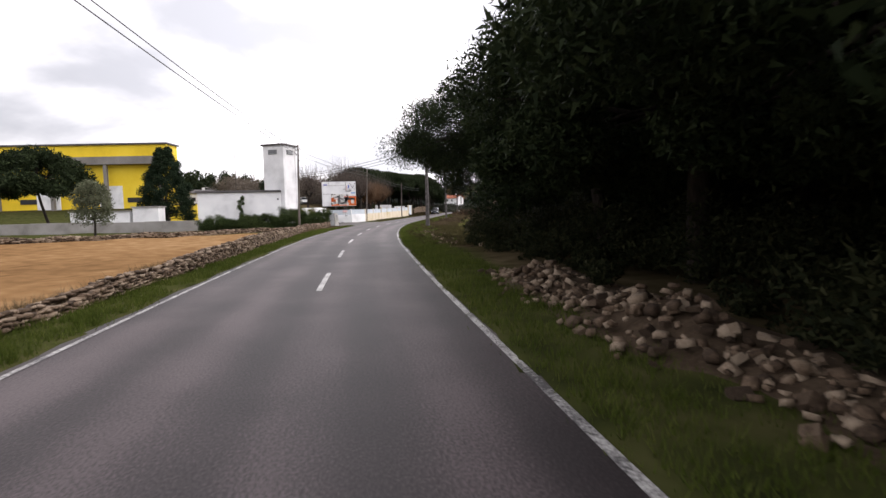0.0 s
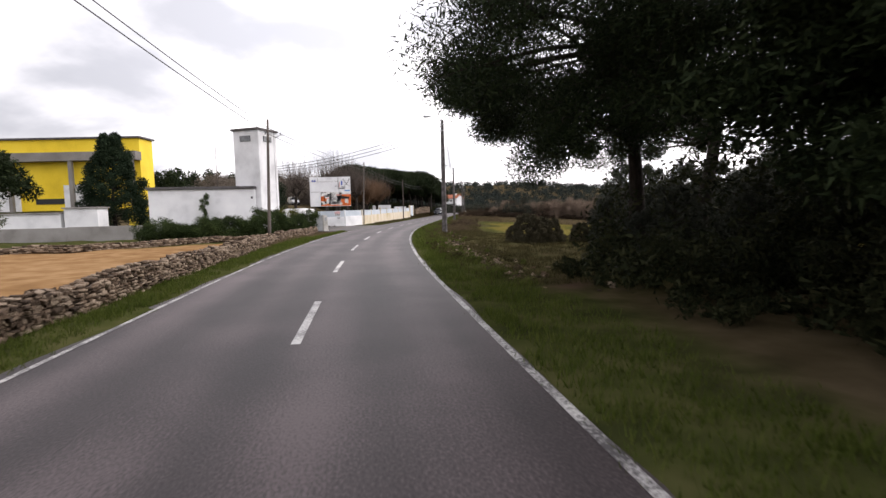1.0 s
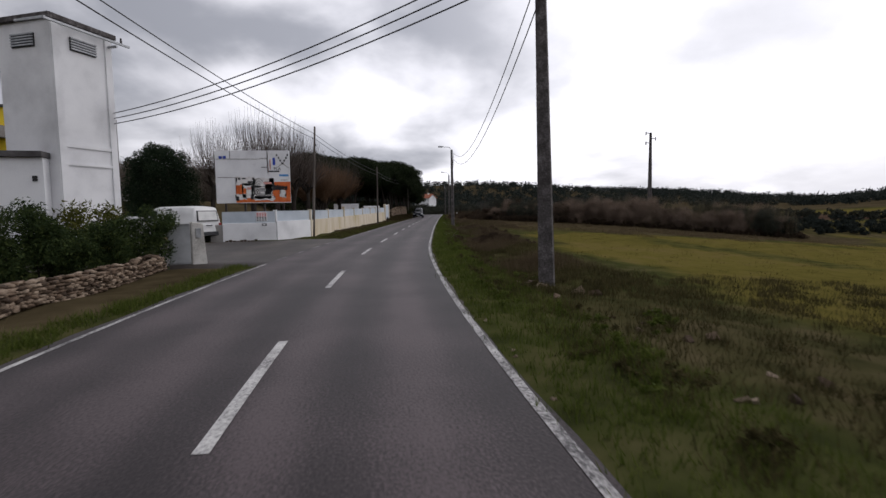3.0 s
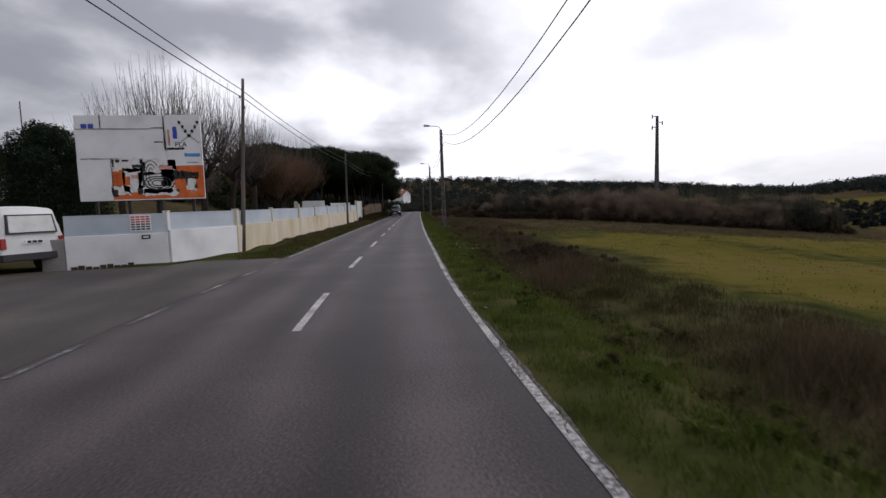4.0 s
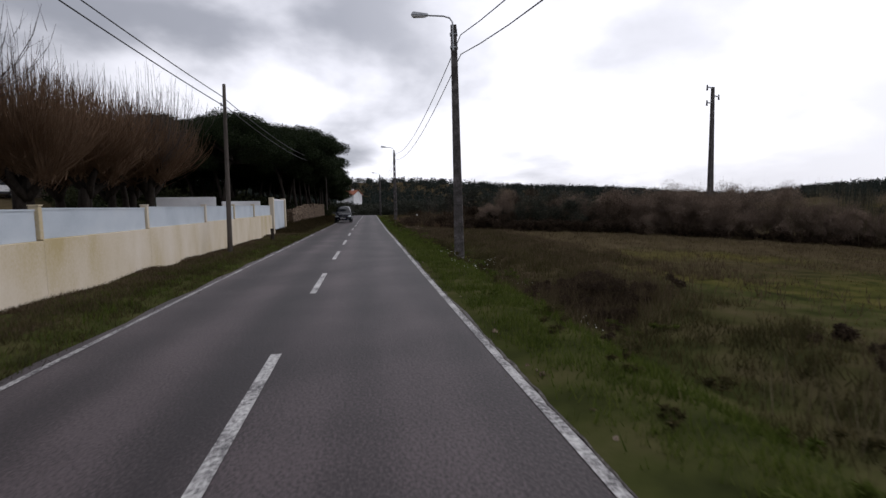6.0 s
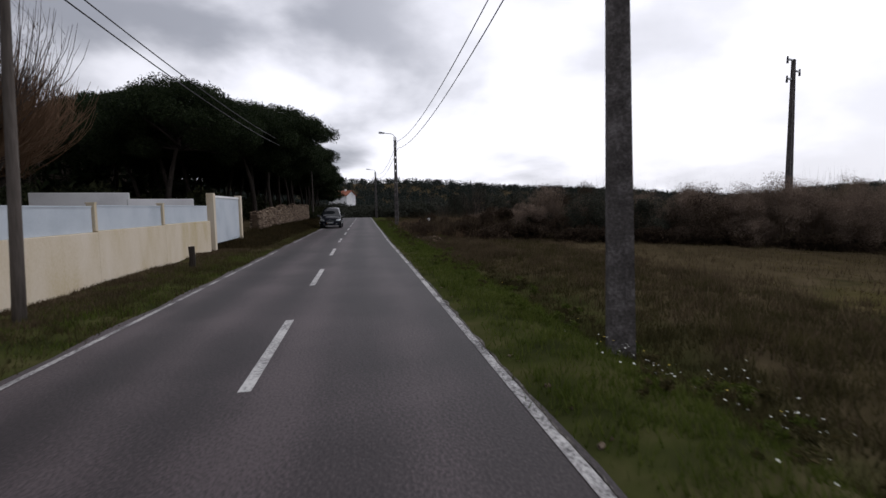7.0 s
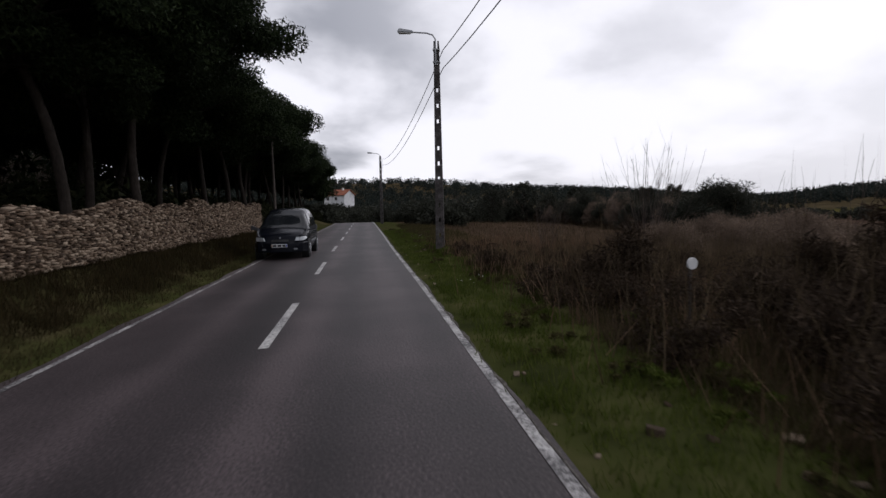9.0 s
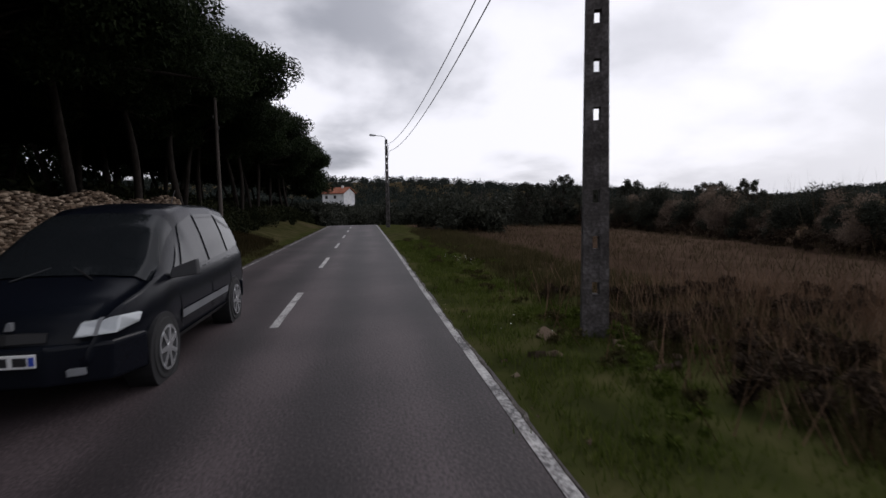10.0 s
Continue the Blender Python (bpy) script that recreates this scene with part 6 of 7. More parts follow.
for k, (x, y, h, n, r) in enumerate(((13.0, 125.9, 4.1, 44, 1.7), (17.0, 122.6, 4.0, 5, 1.0), (18.6, 121.0, 3.8, 4, 1.0), (15.8, 123.0, 3.2, 9, 0.9), (10.6, 128.5, 2.2, 26, 1.1), (22.0, 178.0, 4.6, 50, 1.7), (30.0, 175.0, 4.2, 40, 1.5))):
    o = bare_shrub(600 + k, h, n, r, "leafless shrub with thin upright twigs in the scrub", M_TWIG)
    o.location = (x, y, gz(x, y))

# flowers in the verge
def flowers(n, y0, y1, s0, s1, mat, label, seed):
    gg = np.random.default_rng(seed)
    knots = max(3, n // 14)
    pick = gg.integers(0, knots, n)
    y = (y0 + (y1 - y0) * gg.random(knots))[pick] + gg.normal(scale=0.4, size=n)
    off = (s0 + (s1 - s0) * gg.random(knots))[pick] + gg.normal(scale=0.22, size=n)
    x = np.interp(y, _ty, _tx) + RIGHT_HALF + np.maximum(off, 0.3)
    p = np.stack([x, y, ground_z(x, y) + 0.08 + 0.14 * gg.random(n)], 1)
    a = gg.random(n) * 6.283
    r = 0.004 + 0.006 * gg.random(n)
    u = np.stack([np.cos(a), np.sin(a), 0.5 * np.sin(3 * a)], 1) * r[:, None]
    w = np.stack([-np.sin(a), np.cos(a), 0.5 * np.cos(2 * a)], 1) * r[:, None]
    v = np.stack([p - u - w, p + u - w, p + u + w, p - u + w], 1).reshape(-1, 3)
    return tagged(new("wild_flower", mesh_arrays("wild_flower", v, np.arange(4 * n).reshape(-1, 4), [mat])), label, "flower", kind="stuff")


M_PETAL = plain("white_petal", (0.7, 0.7, 0.62), 0.7)
M_PETAL_Y = plain("yellow_petal", (0.6, 0.45, 0.05), 0.7)
flowers(170, 58, 100, 0.9, 3.2, M_PETAL, "tiny white wild flowers in the verge", 91)
flowers(36, 84, 98, 0.8, 2.4, M_PETAL_Y, "tiny yellow wild flowers in the verge", 92)
flowers(70, 86, 92, 0.9, 2.4, M_PETAL, "small pale wild flowers by the pole", 52)
flowers(70, 110, 150, 0.6, 2.2, M_PETAL, "tiny white wild flowers in the verge", 93)

# ---- loose stone: walls and heaps ----
def stone_mesh(seed):
    g = random.Random(seed)
    bm = bmesh.new()
    for cx in (-1, 1):
        for cy in (-1, 1):
            for cz in (-1, 1):
                bm.verts.new((0.5 * cx * g.uniform(0.62, 1.05), 0.5 * cy * g.uniform(0.62, 1.05), 0.5 * cz * g.uniform(0.6, 1.05)))
    for _ in range(3):
        d = Vector((g.gauss(0, 1), g.gauss(0, 1), g.gauss(0, 1))).normalized()
        bm.verts.new(d * 0.56)
    bmesh.ops.convex_hull(bm, input=bm.verts)
    for v in [v for v in bm.verts if not v.link_faces]:
        bm.verts.remove(v)
    bmesh.ops.triangulate(bm, faces=bm.faces)
    return mesh_of("stone", bm, M_STONE)


STONES = [stone_mesh(300 + k) for k in range(10)]
STONE_DATA = []
for me_ in STONES:
    co = np.array([v.co[:] for v in me_.vertices])
    tri = np.array([p.vertices[:] for p in me_.polygons])
    STONE_DATA.append((co, tri))


def lay_stones(parent, places, single):
    """places: pose and size for each stone; those for which single() holds become pieces, the rest one joined part."""
    chunks, count = [], 0
    for k, (m, size) in enumerate(places):
        mm = m @ Matrix.Diagonal((*size, 1))
        if single(m.translation) and count < 300:
            o = new("stone", STONES[k % 10])
            o.parent = parent
            o.matrix_basis = mm
            count += 1
        else:
            co, tri = STONE_DATA[k % 10]
            a = np.array(mm)
            chunks.append((co @ a[:3, :3].T + a[:3, 3], tri))
    if chunks:
        v, f = merge(chunks)
        o = new("stonework", mesh_arrays("stonework", v, f, [M_STONE_J]))
        o.parent = parent
        tagged(o, "the rest of the loose stones", kind="stuff")


def stone_wall(name, pts, heights, thick, stone, seed, label, single, base=None):
    g = random.Random(seed)
    ob = thing(name, label, "stone wall", kind="structure")
    spots = line_spots(pts, stone * 1.05)
    n = len(spots)
    lens = np.linspace(0, 1, n)
    bm = bmesh.new()
    places, prev = [], None
    for k, (x, y) in enumerate(spots):
        nxt, prv = spots[min(k + 1, n - 1)], spots[max(k - 1, 0)]
        d = Vector((nxt[0] - prv[0], nxt[1] - prv[1], 0)).normalized()
        side = Vector((-d.y, d.x, 0))
        h = float(np.interp(lens[k], np.linspace(0, 1, len(heights)), heights)) * (0.85 + 0.3 * noise.noise((x * 0.6, y * 0.6, seed)) + 0.1)
        z0 = gz(x, y) if base is None else base
        c = Vector((x, y, z0 - 0.1))
        w = thick * 0.32
        ring = [bm.verts.new(c - side * w), bm.verts.new(c + side * w), bm.verts.new(c + side * w * 0.7 + Vector((0, 0, h * 0.9))), bm.verts.new(c - side * w * 0.7 + Vector((0, 0, h * 0.9)))]
        if prev:
            for j in range(4):
                bm.faces.new((prev[j], prev[(j + 1) % 4], ring[(j + 1) % 4], ring[j]))
        else:
            bm.faces.new(ring)
        prev = ring
        rows = max(1, int(h / (stone * 0.52)))
        for r in range(rows + 1):
            top = r == rows
            for sd in ((-1, 1) if not top else (0,)):
                off = sd * thick * (0.42 - 0.08 * r / rows) + (g.uniform(-0.12, 0.12) if top else g.uniform(-0.03, 0.03))
                p = c + side * off + d * g.uniform(-0.3, 0.3) * stone + Vector((0, 0, 0.1 + stone * 0.26 + r * h / (rows + 0.3)))
                m = Matrix.Translation(p) @ Matrix.Rotation(math.atan2(d.y, d.x) + g.uniform(-0.35, 0.35), 4, 'Z') @ Matrix.Rotation(g.uniform(-0.35, 0.35), 4, 'X') @ Matrix.Rotation(g.uniform(-0.15, 0.15), 4, 'Y')
                places.append((m, (stone * g.uniform(0.7, 2.3), stone * g.uniform(0.8, 1.6), stone * g.uniform(0.35, 0.75))))
    if prev:
        bm.faces.new(list(reversed(prev)))
    bmesh.ops.recalc_face_normals(bm, faces=bm.faces)
    part("core", bm, M_CORE, ob)
    lay_stones(ob, places, single)
    return ob


stone_wall("field_wall", [(-4.4, -8), (-5.9, 4), (-6.7, 11), (-7.5, 18.8), (-8.25, 24.5), (-8.85, 31), (-9.5, 36.5), (-10.0, 42.5), (-10.25, 51.6)], (0.14, 0.16, 0.30, 0.56, 0.56, 0.5, 0.38), 0.55, 0.112, 401, "low tumbled dry stone wall along the field", lambda p: 18 < p.y < 24)
stone_wall("field_row", [(-34, 30.5), (-25, 32.5), (-19, 36), (-14.5, 40.5), (-11.0, 44.0)], (0.25, 0.3, 0.3, 0.2), 0.7, 0.15, 402, "overgrown row of field stones behind the ploughed soil", lambda p: p.x > -22)
stone_wall("wood_wall", [(-3.75, 117.6), (-2.7, 126), (-1.75, 134), (-0.7, 143.5)], (1.05, 1.28, 1.48, 1.62), 0.6, 0.1, 403, "pale dry stone wall at the edge of the pine wood", lambda p: p.y < 121)


def heap(name, label, spots, seed, smin, smax, limit=300):
    g = random.Random(seed)
    ob = thing(name, label, "stones", kind="structure")
    places = []
    for x, y, z in spots:
        s = g.uniform(smin, smax) * (1.3 if g.random() < 0.12 else 1.0)
        m = Matrix.Translation((x, y, gz(x, y) + z + s * 0.06)) @ Euler((g.uniform(-0.6, 0.6), g.uniform(-0.6, 0.6), g.uniform(0, 6.28))).to_matrix().to_4x4()
        places.append((m, (s * g.uniform(0.9, 1.5), s * g.uniform(0.8, 1.2), s * g.uniform(0.5, 0.85))))
    lay_stones(ob, places, lambda p: True)
    return ob


g = random.Random(78)
spots = [(4.95 + 0.14 * k + g.uniform(-0.25, 0.25), 109.0 + 0.42 * k + g.uniform(-0.2, 0.2), 0.02) for k in range(4)]
spots += [(5.35 + g.uniform(-0.45, 0.5), 111.6 + g.uniform(-1.3, 1.6), g.uniform(0.0, 0.1)) for _ in range(34)]
heap("stone_heap", "small heap of broken stones and rubble on the verge", spots, 507, 0.08, 0.24)
g = random.Random(77)
spots = []
for _ in range(1200):
    y = g.uniform(-3, 12.8)
    s = g.gauss(0, 0.42)
    crest = centre(y) + RIGHT_HALF + 2.2
    hh = max(0, 0.5 - 0.45 * abs(s)) * (0.75 + 0.4 * math.sin(y * 1.3)) * min(1, (13.2 - y) / 3)
    spots.append((crest + s, y, hh * g.uniform(0.5, 1.0)))
heap("stone_heap", "collapsed pale stone wall at the foot of the wood", spots, 501, 0.05, 0.165)
bm = bmesh.new()
prev = None
for k in range(36):
    y = -4 + 0.48 * k
    crest = centre(y) + RIGHT_HALF + 2.2
    hh = 0.4 * min(1, (13.4 - y) / 3) * (0.8 + 0.3 * math.sin(y * 1.3))
    row = [bm.verts.new((crest + o, y, gz(crest + o, y) - 0.05 + hh * q)) for o, q in ((-1.0, 0), (-0.55, 0.35), (-0.1, 0.9), (0.3, 0.95), (0.9, 0.5), (1.6, 0))]
    if prev:
        for j in range(5):
            bm.faces.new((prev[j], prev[j + 1], row[j + 1], row[j]))
    prev = row
lone("earth_bank", bm, M_CORE, "dark earth bank under the fallen stones", "bank", kind="structure", smooth=True)
spots = [(centre(y) + RIGHT_HALF + g.gauss(2.1, 0.35), y, 0.0) for y in [g.uniform(23, 39) for _ in range(190)]] + [(centre(y) + RIGHT_HALF + g.uniform(1.6, 3.4), y, 0.0) for y in [g.uniform(21, 46) for _ in range(50)]]
heap("verge_stones", "scattered pale stones in the rough grass", spots, 502, 0.05, 0.15)
spots = [(5.4 + g.gauss(0, 0.7) + 0.13 * (y - 111), y, 0.0) for y in [g.uniform(108.5, 115) for _ in range(80)]]
heap("verge_stones", "small heap of grey stones beside the verge", spots, 503, 0.05, 0.13)
spots = [(centre(y) + RIGHT_HALF + 0.12 + abs(g.gauss(0, 0.12)), y, -0.02) for y in [g.uniform(40, 150) for _ in range(230)]]
heap("edge_stones", "small loose chippings along the asphalt edge", spots, 504, 0.025, 0.07)
spots = [(-0.3 + g.gauss(0, 0.4), 47.3 + g.gauss(0, 0.5), 0.0) for _ in range(16)] + [(7.1 + g.gauss(0.3, 0.7), 130.2 + g.gauss(0, 0.8), 0.0) for _ in range(26)]
heap("verge_stones", "few pale stones round the foot of the poles", spots, 505, 0.06, 0.19)

# reflector post in the scrub
rp = thing("marker_post", "thin marker post with a round white reflector", "post", m=at_m(6.75, 116.8, 0, gz(6.75, 116.8)))
bm = bmesh.new()
tube(bm, [(0, 0, -0.2), (0, 0, 0.95)], 0.025, 8)
part("post", bm, M_WOODPOLE, rp)
bm = bmesh.new()
tube(bm, [(0, -0.03, 0.92), (0, -0.05, 0.92)], 0.075, 18)
part("reflector", bm, M_SIGNWHITE, rp)
# stump by the white wall
bm = bmesh.new()
tube(bm, [(-4.1, 101.5, 0), (-4.08, 101.5, 0.3), (-4.1, 101.52, 0.62)], (0.1, 0.085, 0.09), 9)
lone("tree_stump", bm, M_BARK, "short dark stump on the verge", "stump")


# ---- billboard ----
board = thing("billboard", "large white billboard with torn paper posters on steel posts", "billboard")
BX0, BX1, BY, BZ0, BZ1 = -14.65, -10.05, 70.35, 2.18, 5.5
BW, BH = BX1 - BX0, BZ1 - BZ0
M_BOARD = mottled("board_white", [(0.55, 0.55, 0.56), (0.70, 0.70, 0.71), (0.78, 0.78, 0.78)], 1.2, 0.7, 0, 0.3, 0.1, 20.0, 0.3)
M_ORANGE = mottled("poster_orange", [(0.45, 0.08, 0.02), (0.62, 0.13, 0.03), (0.68, 0.2, 0.06)], 3.0, 0.7, 0, 0.3, 0.1, 20.0, 0.3)
M_BLUE = plain("poster_blue", (0.03, 0.07, 0.42), 0.6)
M_SKYBLUE = plain("poster_sky_blue", (0.06, 0.25, 0.55), 0.6)
M_INK = plain("poster_black", (0.02, 0.02, 0.022), 0.6)
M_PAPER = mottled("torn_paper", [(0.5, 0.48, 0.46), (0.68, 0.66, 0.64), (0.76, 0.75, 0.74)], 6.0, 0.8, 0, 0.2, 0.2, 30.0, 0.4)
M_PINK = plain("poster_pink", (0.62, 0.30, 0.26), 0.6)
bm = bmesh.new()
box(bm, BX0, BY, BZ0, BX1, BY + 0.12, BZ1, None, 0.01)
part("panel", bm, M_BOARD, board)
for j in range(4):
    bm = bmesh.new()
    x = BX0 + 0.5 + j * (BW - 1.0) / 3
    box(bm, x - 0.055, BY + 0.13, -0.2, x + 0.055, BY + 0.25, BZ1 - 0.1, None, 0.008)
    part("post", bm, M_DARKSTEEL, board)


def u_v(u, v):
    return BX0 + u * BW, BZ1 - v * BH


def sheet(u0, v0, u1, v1, mat, layer, name="poster", torn=0.0, seed=1, label=""):
    """A pasted sheet; torn edges wander."""
    g = random.Random(seed)
    bm = bmesh.new()
    y = BY - 0.006 - 0.005 * layer
    ring = []
    n = 9
    for (a0, b0), (a1, b1) in zip(((u0, v1), (u1, v1), (u1, v0), (u0, v0)), ((u1, v1), (u1, v0), (u0, v0), (u0, v1))):
        for k in range(n):
            x, z = u_v(a0 + (a1 - a0) * k / n + g.uniform(-torn, torn), b0 + (b1 - b0) * k / n + g.uniform(-torn, torn))
            ring.append((x, z))
    prism(bm, [(x, y, z) for x, z in ring], [(x, y + 0.004, z) for x, z in ring])
    bmesh.ops.triangulate(bm, faces=[f for f in bm.faces if len(f.verts) > 4])
    bmesh.ops.recalc_face_normals(bm, faces=bm.faces)
    return part(name, bm, mat, board, label)


sheet(0.265, 0.60, 1.0, 0.985, M_ORANGE, 0, "orange_poster", 0.004, 3, "orange poster with torn white patches")
for k, (a, b, c, d) in enumerate(((0.265, 0.50, 0.52, 0.66), (0.26, 0.83, 0.40, 0.93), (0.36, 0.62, 0.50, 0.90), (0.50, 0.52, 0.77, 0.70), (0.47, 0.68, 0.74, 0.92), (0.85, 0.74, 0.93, 0.90), (0.66, 0.60, 0.76, 0.84), (0.52, 0.86, 0.78, 0.95))):
    sheet(a, b, c, d, M_PAPER, 1, "torn_patch", 0.015, 10 + k)
sheet(0.0, 0.50, 0.262, 0.995, M_BOARD, 1, "white_sheet", 0.002, 20)
sheet(0.715, 0.10, 0.995, 0.60, M_BOARD, 1, "white_sheet", 0.003, 21)
for k, (a, b, c, d, mt) in enumerate((
        (0.055, 0.10, 0.095, 0.15, M_BLUE), (0.11, 0.10, 0.15, 0.15, M_BLUE), (0.775, 0.14, 0.806, 0.28, M_BLUE), (0.72, 0.385, 0.86, 0.41, M_INK),
        (0.86, 0.455, 0.98, 0.495, M_SKYBLUE), (0.733, 0.17, 0.745, 0.36, M_PINK), (0.70, 0.25, 0.712, 0.40, M_PINK), (0.0, 0.155, 0.70, 0.163, M_GREYWALL),
        (0.20, 0.0, 0.205, 0.15, M_GREYWALL), (0.03, 0.50, 0.32, 0.512, M_GREYWALL), (0.70, 0.01, 0.706, 0.42, M_GREYWALL), (0.62, 0.312, 0.69, 0.322, M_INK),
        (0.60, 0.145, 0.69, 0.152, M_INK), (0.875, 0.56, 0.97, 0.567, M_GREYWALL), (0.27, 0.515, 0.286, 0.60, M_INK), (0.30, 0.515, 0.33, 0.55, M_INK), (0.35, 0.52, 0.40, 0.54, M_INK),
        (0.43, 0.58, 0.50, 0.615, M_INK), (0.505, 0.53, 0.515, 0.85, M_INK), (0.28, 0.67, 0.30, 0.80, M_ORANGE), (0.32, 0.64, 0.345, 0.80, M_ORANGE), (0.36, 0.72, 0.40, 0.82, M_ORANGE),
        (0.42, 0.70, 0.47, 0.74, M_PINK), (0.265, 0.87, 0.30, 0.95, M_INK), (0.46, 0.86, 0.50, 0.93, M_INK), (0.64, 0.60, 0.75, 0.64, M_PINK))):
    sheet(a, b, c, d, mt, 2, "printed_bar", 0.004, 40 + k)
for k in range(5):
    sheet(0.755 + 0.042 * k, 0.655 + 0.006 * k, 0.79 + 0.042 * k, 0.755, M_INK, 2, "printed_letter_bar", 0.009, 90 + k)
# a thin chequered ribbon figure, drawn as a leaning V with crossed ends
for sgn in (-1, 1):
    for k in range(7):
        u = 0.905 + sgn * (0.004 + 0.0115 * k)
        v = 0.245 - 0.026 * k
        sheet(u - 0.009, v - 0.018, u + 0.009, v + 0.018, M_INK if k % 2 == 0 else M_BOARD, 2, "printed_mark", 0.003, 70 + k)
    for k in range(4):
        u, v = 0.905 + sgn * 0.018 * (k + 1), 0.265 + 0.02 * k
        sheet(u - 0.010, v - 0.006, u + 0.010, v + 0.006, M_GREYWALL, 2, "printed_mark", 0.002, 80 + k)


def ribbon(cu, cv, ru, rv, a0, a1, w, mat, layer):
    bm = bmesh.new()
    lo, hi = [], []
    y = BY - 0.006 - 0.005 * layer
    for k in range(25):
        a = a0 + (a1 - a0) * k / 24
        lo.append(u_v(cu + ru * math.cos(a), cv + rv * math.sin(a)))
        hi.append(u_v(cu + (ru - w) * math.cos(a), cv + (rv - w * 1.3) * math.sin(a)))
    va = [bm.verts.new((x, y, z)) for x, z in lo]
    vb = [bm.verts.new((x, y, z)) for x, z in hi]
    for k in range(24):
        bm.faces.new((va[k], va[k + 1], vb[k + 1], vb[k]))
    solid = bmesh.ops.extrude_face_region(bm, geom=list(bm.faces))
    bmesh.ops.translate(bm, vec=(0, 0.003, 0), verts=[e for e in solid["geom"] if isinstance(e, bmesh.types.BMVert)])
    bmesh.ops.recalc_face_normals(bm, faces=bm.faces)
    part("printed_curve", bm, mat, board)


for j in (0, 2, 4):
    ribbon(0.575, 0.70, 0.07 - 0.012 * j, 0.17 - 0.022 * j, 1.6, 5.6, 0.007, M_INK, 3)
    ribbon(0.625, 0.80, 0.115 - 0.016 * j, 0.085 - 0.012 * j, 0.0, 6.28, 0.009, M_INK, 3)


def lettering(text, u, v, height, mat, name="lettering"):
    cu = bpy.data.curves.new(name, 'FONT')
    cu.body, cu.size, cu.extrude = text, height * 1.35, 0.002
    tmp = new(name, cu)
    me = bpy.data.meshes.new_from_object(tmp.evaluated_get(bpy.context.evaluated_depsgraph_get()))
    bpy.data.objects.remove(tmp)
    me.materials.clear()
    me.materials.append(mat)
    o = new(name, me)
    x, z = u_v(u, v)
    o.parent = board
    o.matrix_basis = Matrix.Translation((x, BY - 0.024, z)) @ Matrix.Rotation(radians(90), 4, 'X')
    return o


lettering("PLA", 0.785, 0.375, 0.2, M_INK)


# ---- vehicles ----
def loft_vehicle(ob, length_pts, width_pts, belt, floor, tumble, paint):
    """Body shell lofted along its length; returns a function that gives points of its skin: station, 0 at the sill to 1 at the roof's middle."""
    lx, lz = [p[0] for p in length_pts], [p[1] for p in length_pts]
    wx, wz = [p[0] for p in width_pts], [p[1] for p in width_pts]

    def section(x):
        zt = float(np.interp(x, lx, lz))
        w = float(np.interp(x, wx, wz))
        b = min(belt, zt - 0.05)
        rise = max(0.0, zt - b)
        wr = w * 0.93 - tumble * min(1.0, rise / 0.65)
        zf = floor + max(0, 0.12 * (abs(x) - max(lx) + 0.5))
        return [(0.0, zf), (w * 0.86, zf), (w * 0.985, zf + 0.12), (w, min(0.6, b - 0.05)), (w * 0.985, b - 0.01), (w * 0.96, b + 0.03), ((w * 0.96 + wr) / 2 + 0.01, b + rise * 0.5), (wr, zt - 0.07), (wr * 0.86, zt - 0.012), (wr * 0.45, zt + 0.012), (0.0, zt + 0.018)]
    stations = np.linspace(min(lx), max(lx), 46)
    bm = bmesh.new()
    rings = []
    for x in stations:
        half = section(x)
        pts = [(x, y, z) for y, z in half] + [(x, -y, z) for y, z in reversed(half[1:-1])]
        rings.append([bm.verts.new(p) for p in pts])
    n = len(rings[0])
    for a, b in zip(rings, rings[1:]):
        for j in range(n):
            bm.faces.new((a[j], a[(j + 1) % n], b[(j + 1) % n], b[j]))
    bm.faces.new(rings[0])
    bm.faces.new(list(reversed(rings[-1])))
    bmesh.ops.recalc_face_normals(bm, faces=bm.faces)
    part("body", bm, paint, ob, smooth=True)

    def skin(x, t, side=1, out=0.008):
        half = section(x)
        k = t * (len(half) - 1)
        i = min(int(k), len(half) - 2)
        f = k - i
        y = half[i][0] + (half[i + 1][0] - half[i][0]) * f
        z = half[i][1] + (half[i + 1][1] - half[i][1]) * f
        return Vector((x, side * (y + out), z + (out if t > 0.72 else 0)))
    return skin


def patch(ob, name, skin, corners, mat, side=1, out=0.008, label="", n=8):
    """A thin panel lying on the skin between four corners (station, height parameter), counted round."""
    bm = bmesh.new()
    c = [Vector(p) for p in corners]
    grid = []
    for i in range(n + 1):
        row = []
        for j in range(n + 1):
            u, v = i / n, j / n
            q = c[0] * (1 - u) * (1 - v) + c[1] * u * (1 - v) + c[2] * u * v + c[3] * (1 - u) * v
            row.append(bm.verts.new(skin(q.x, q.y, side, out)))
        grid.append(row)
    for i in range(n):
        for j in range(n):
            bm.faces.new((grid[i][j], grid[i + 1][j], grid[i + 1][j + 1], grid[i][j + 1]))
    return part(name, bm, mat, ob, label, smooth=True)


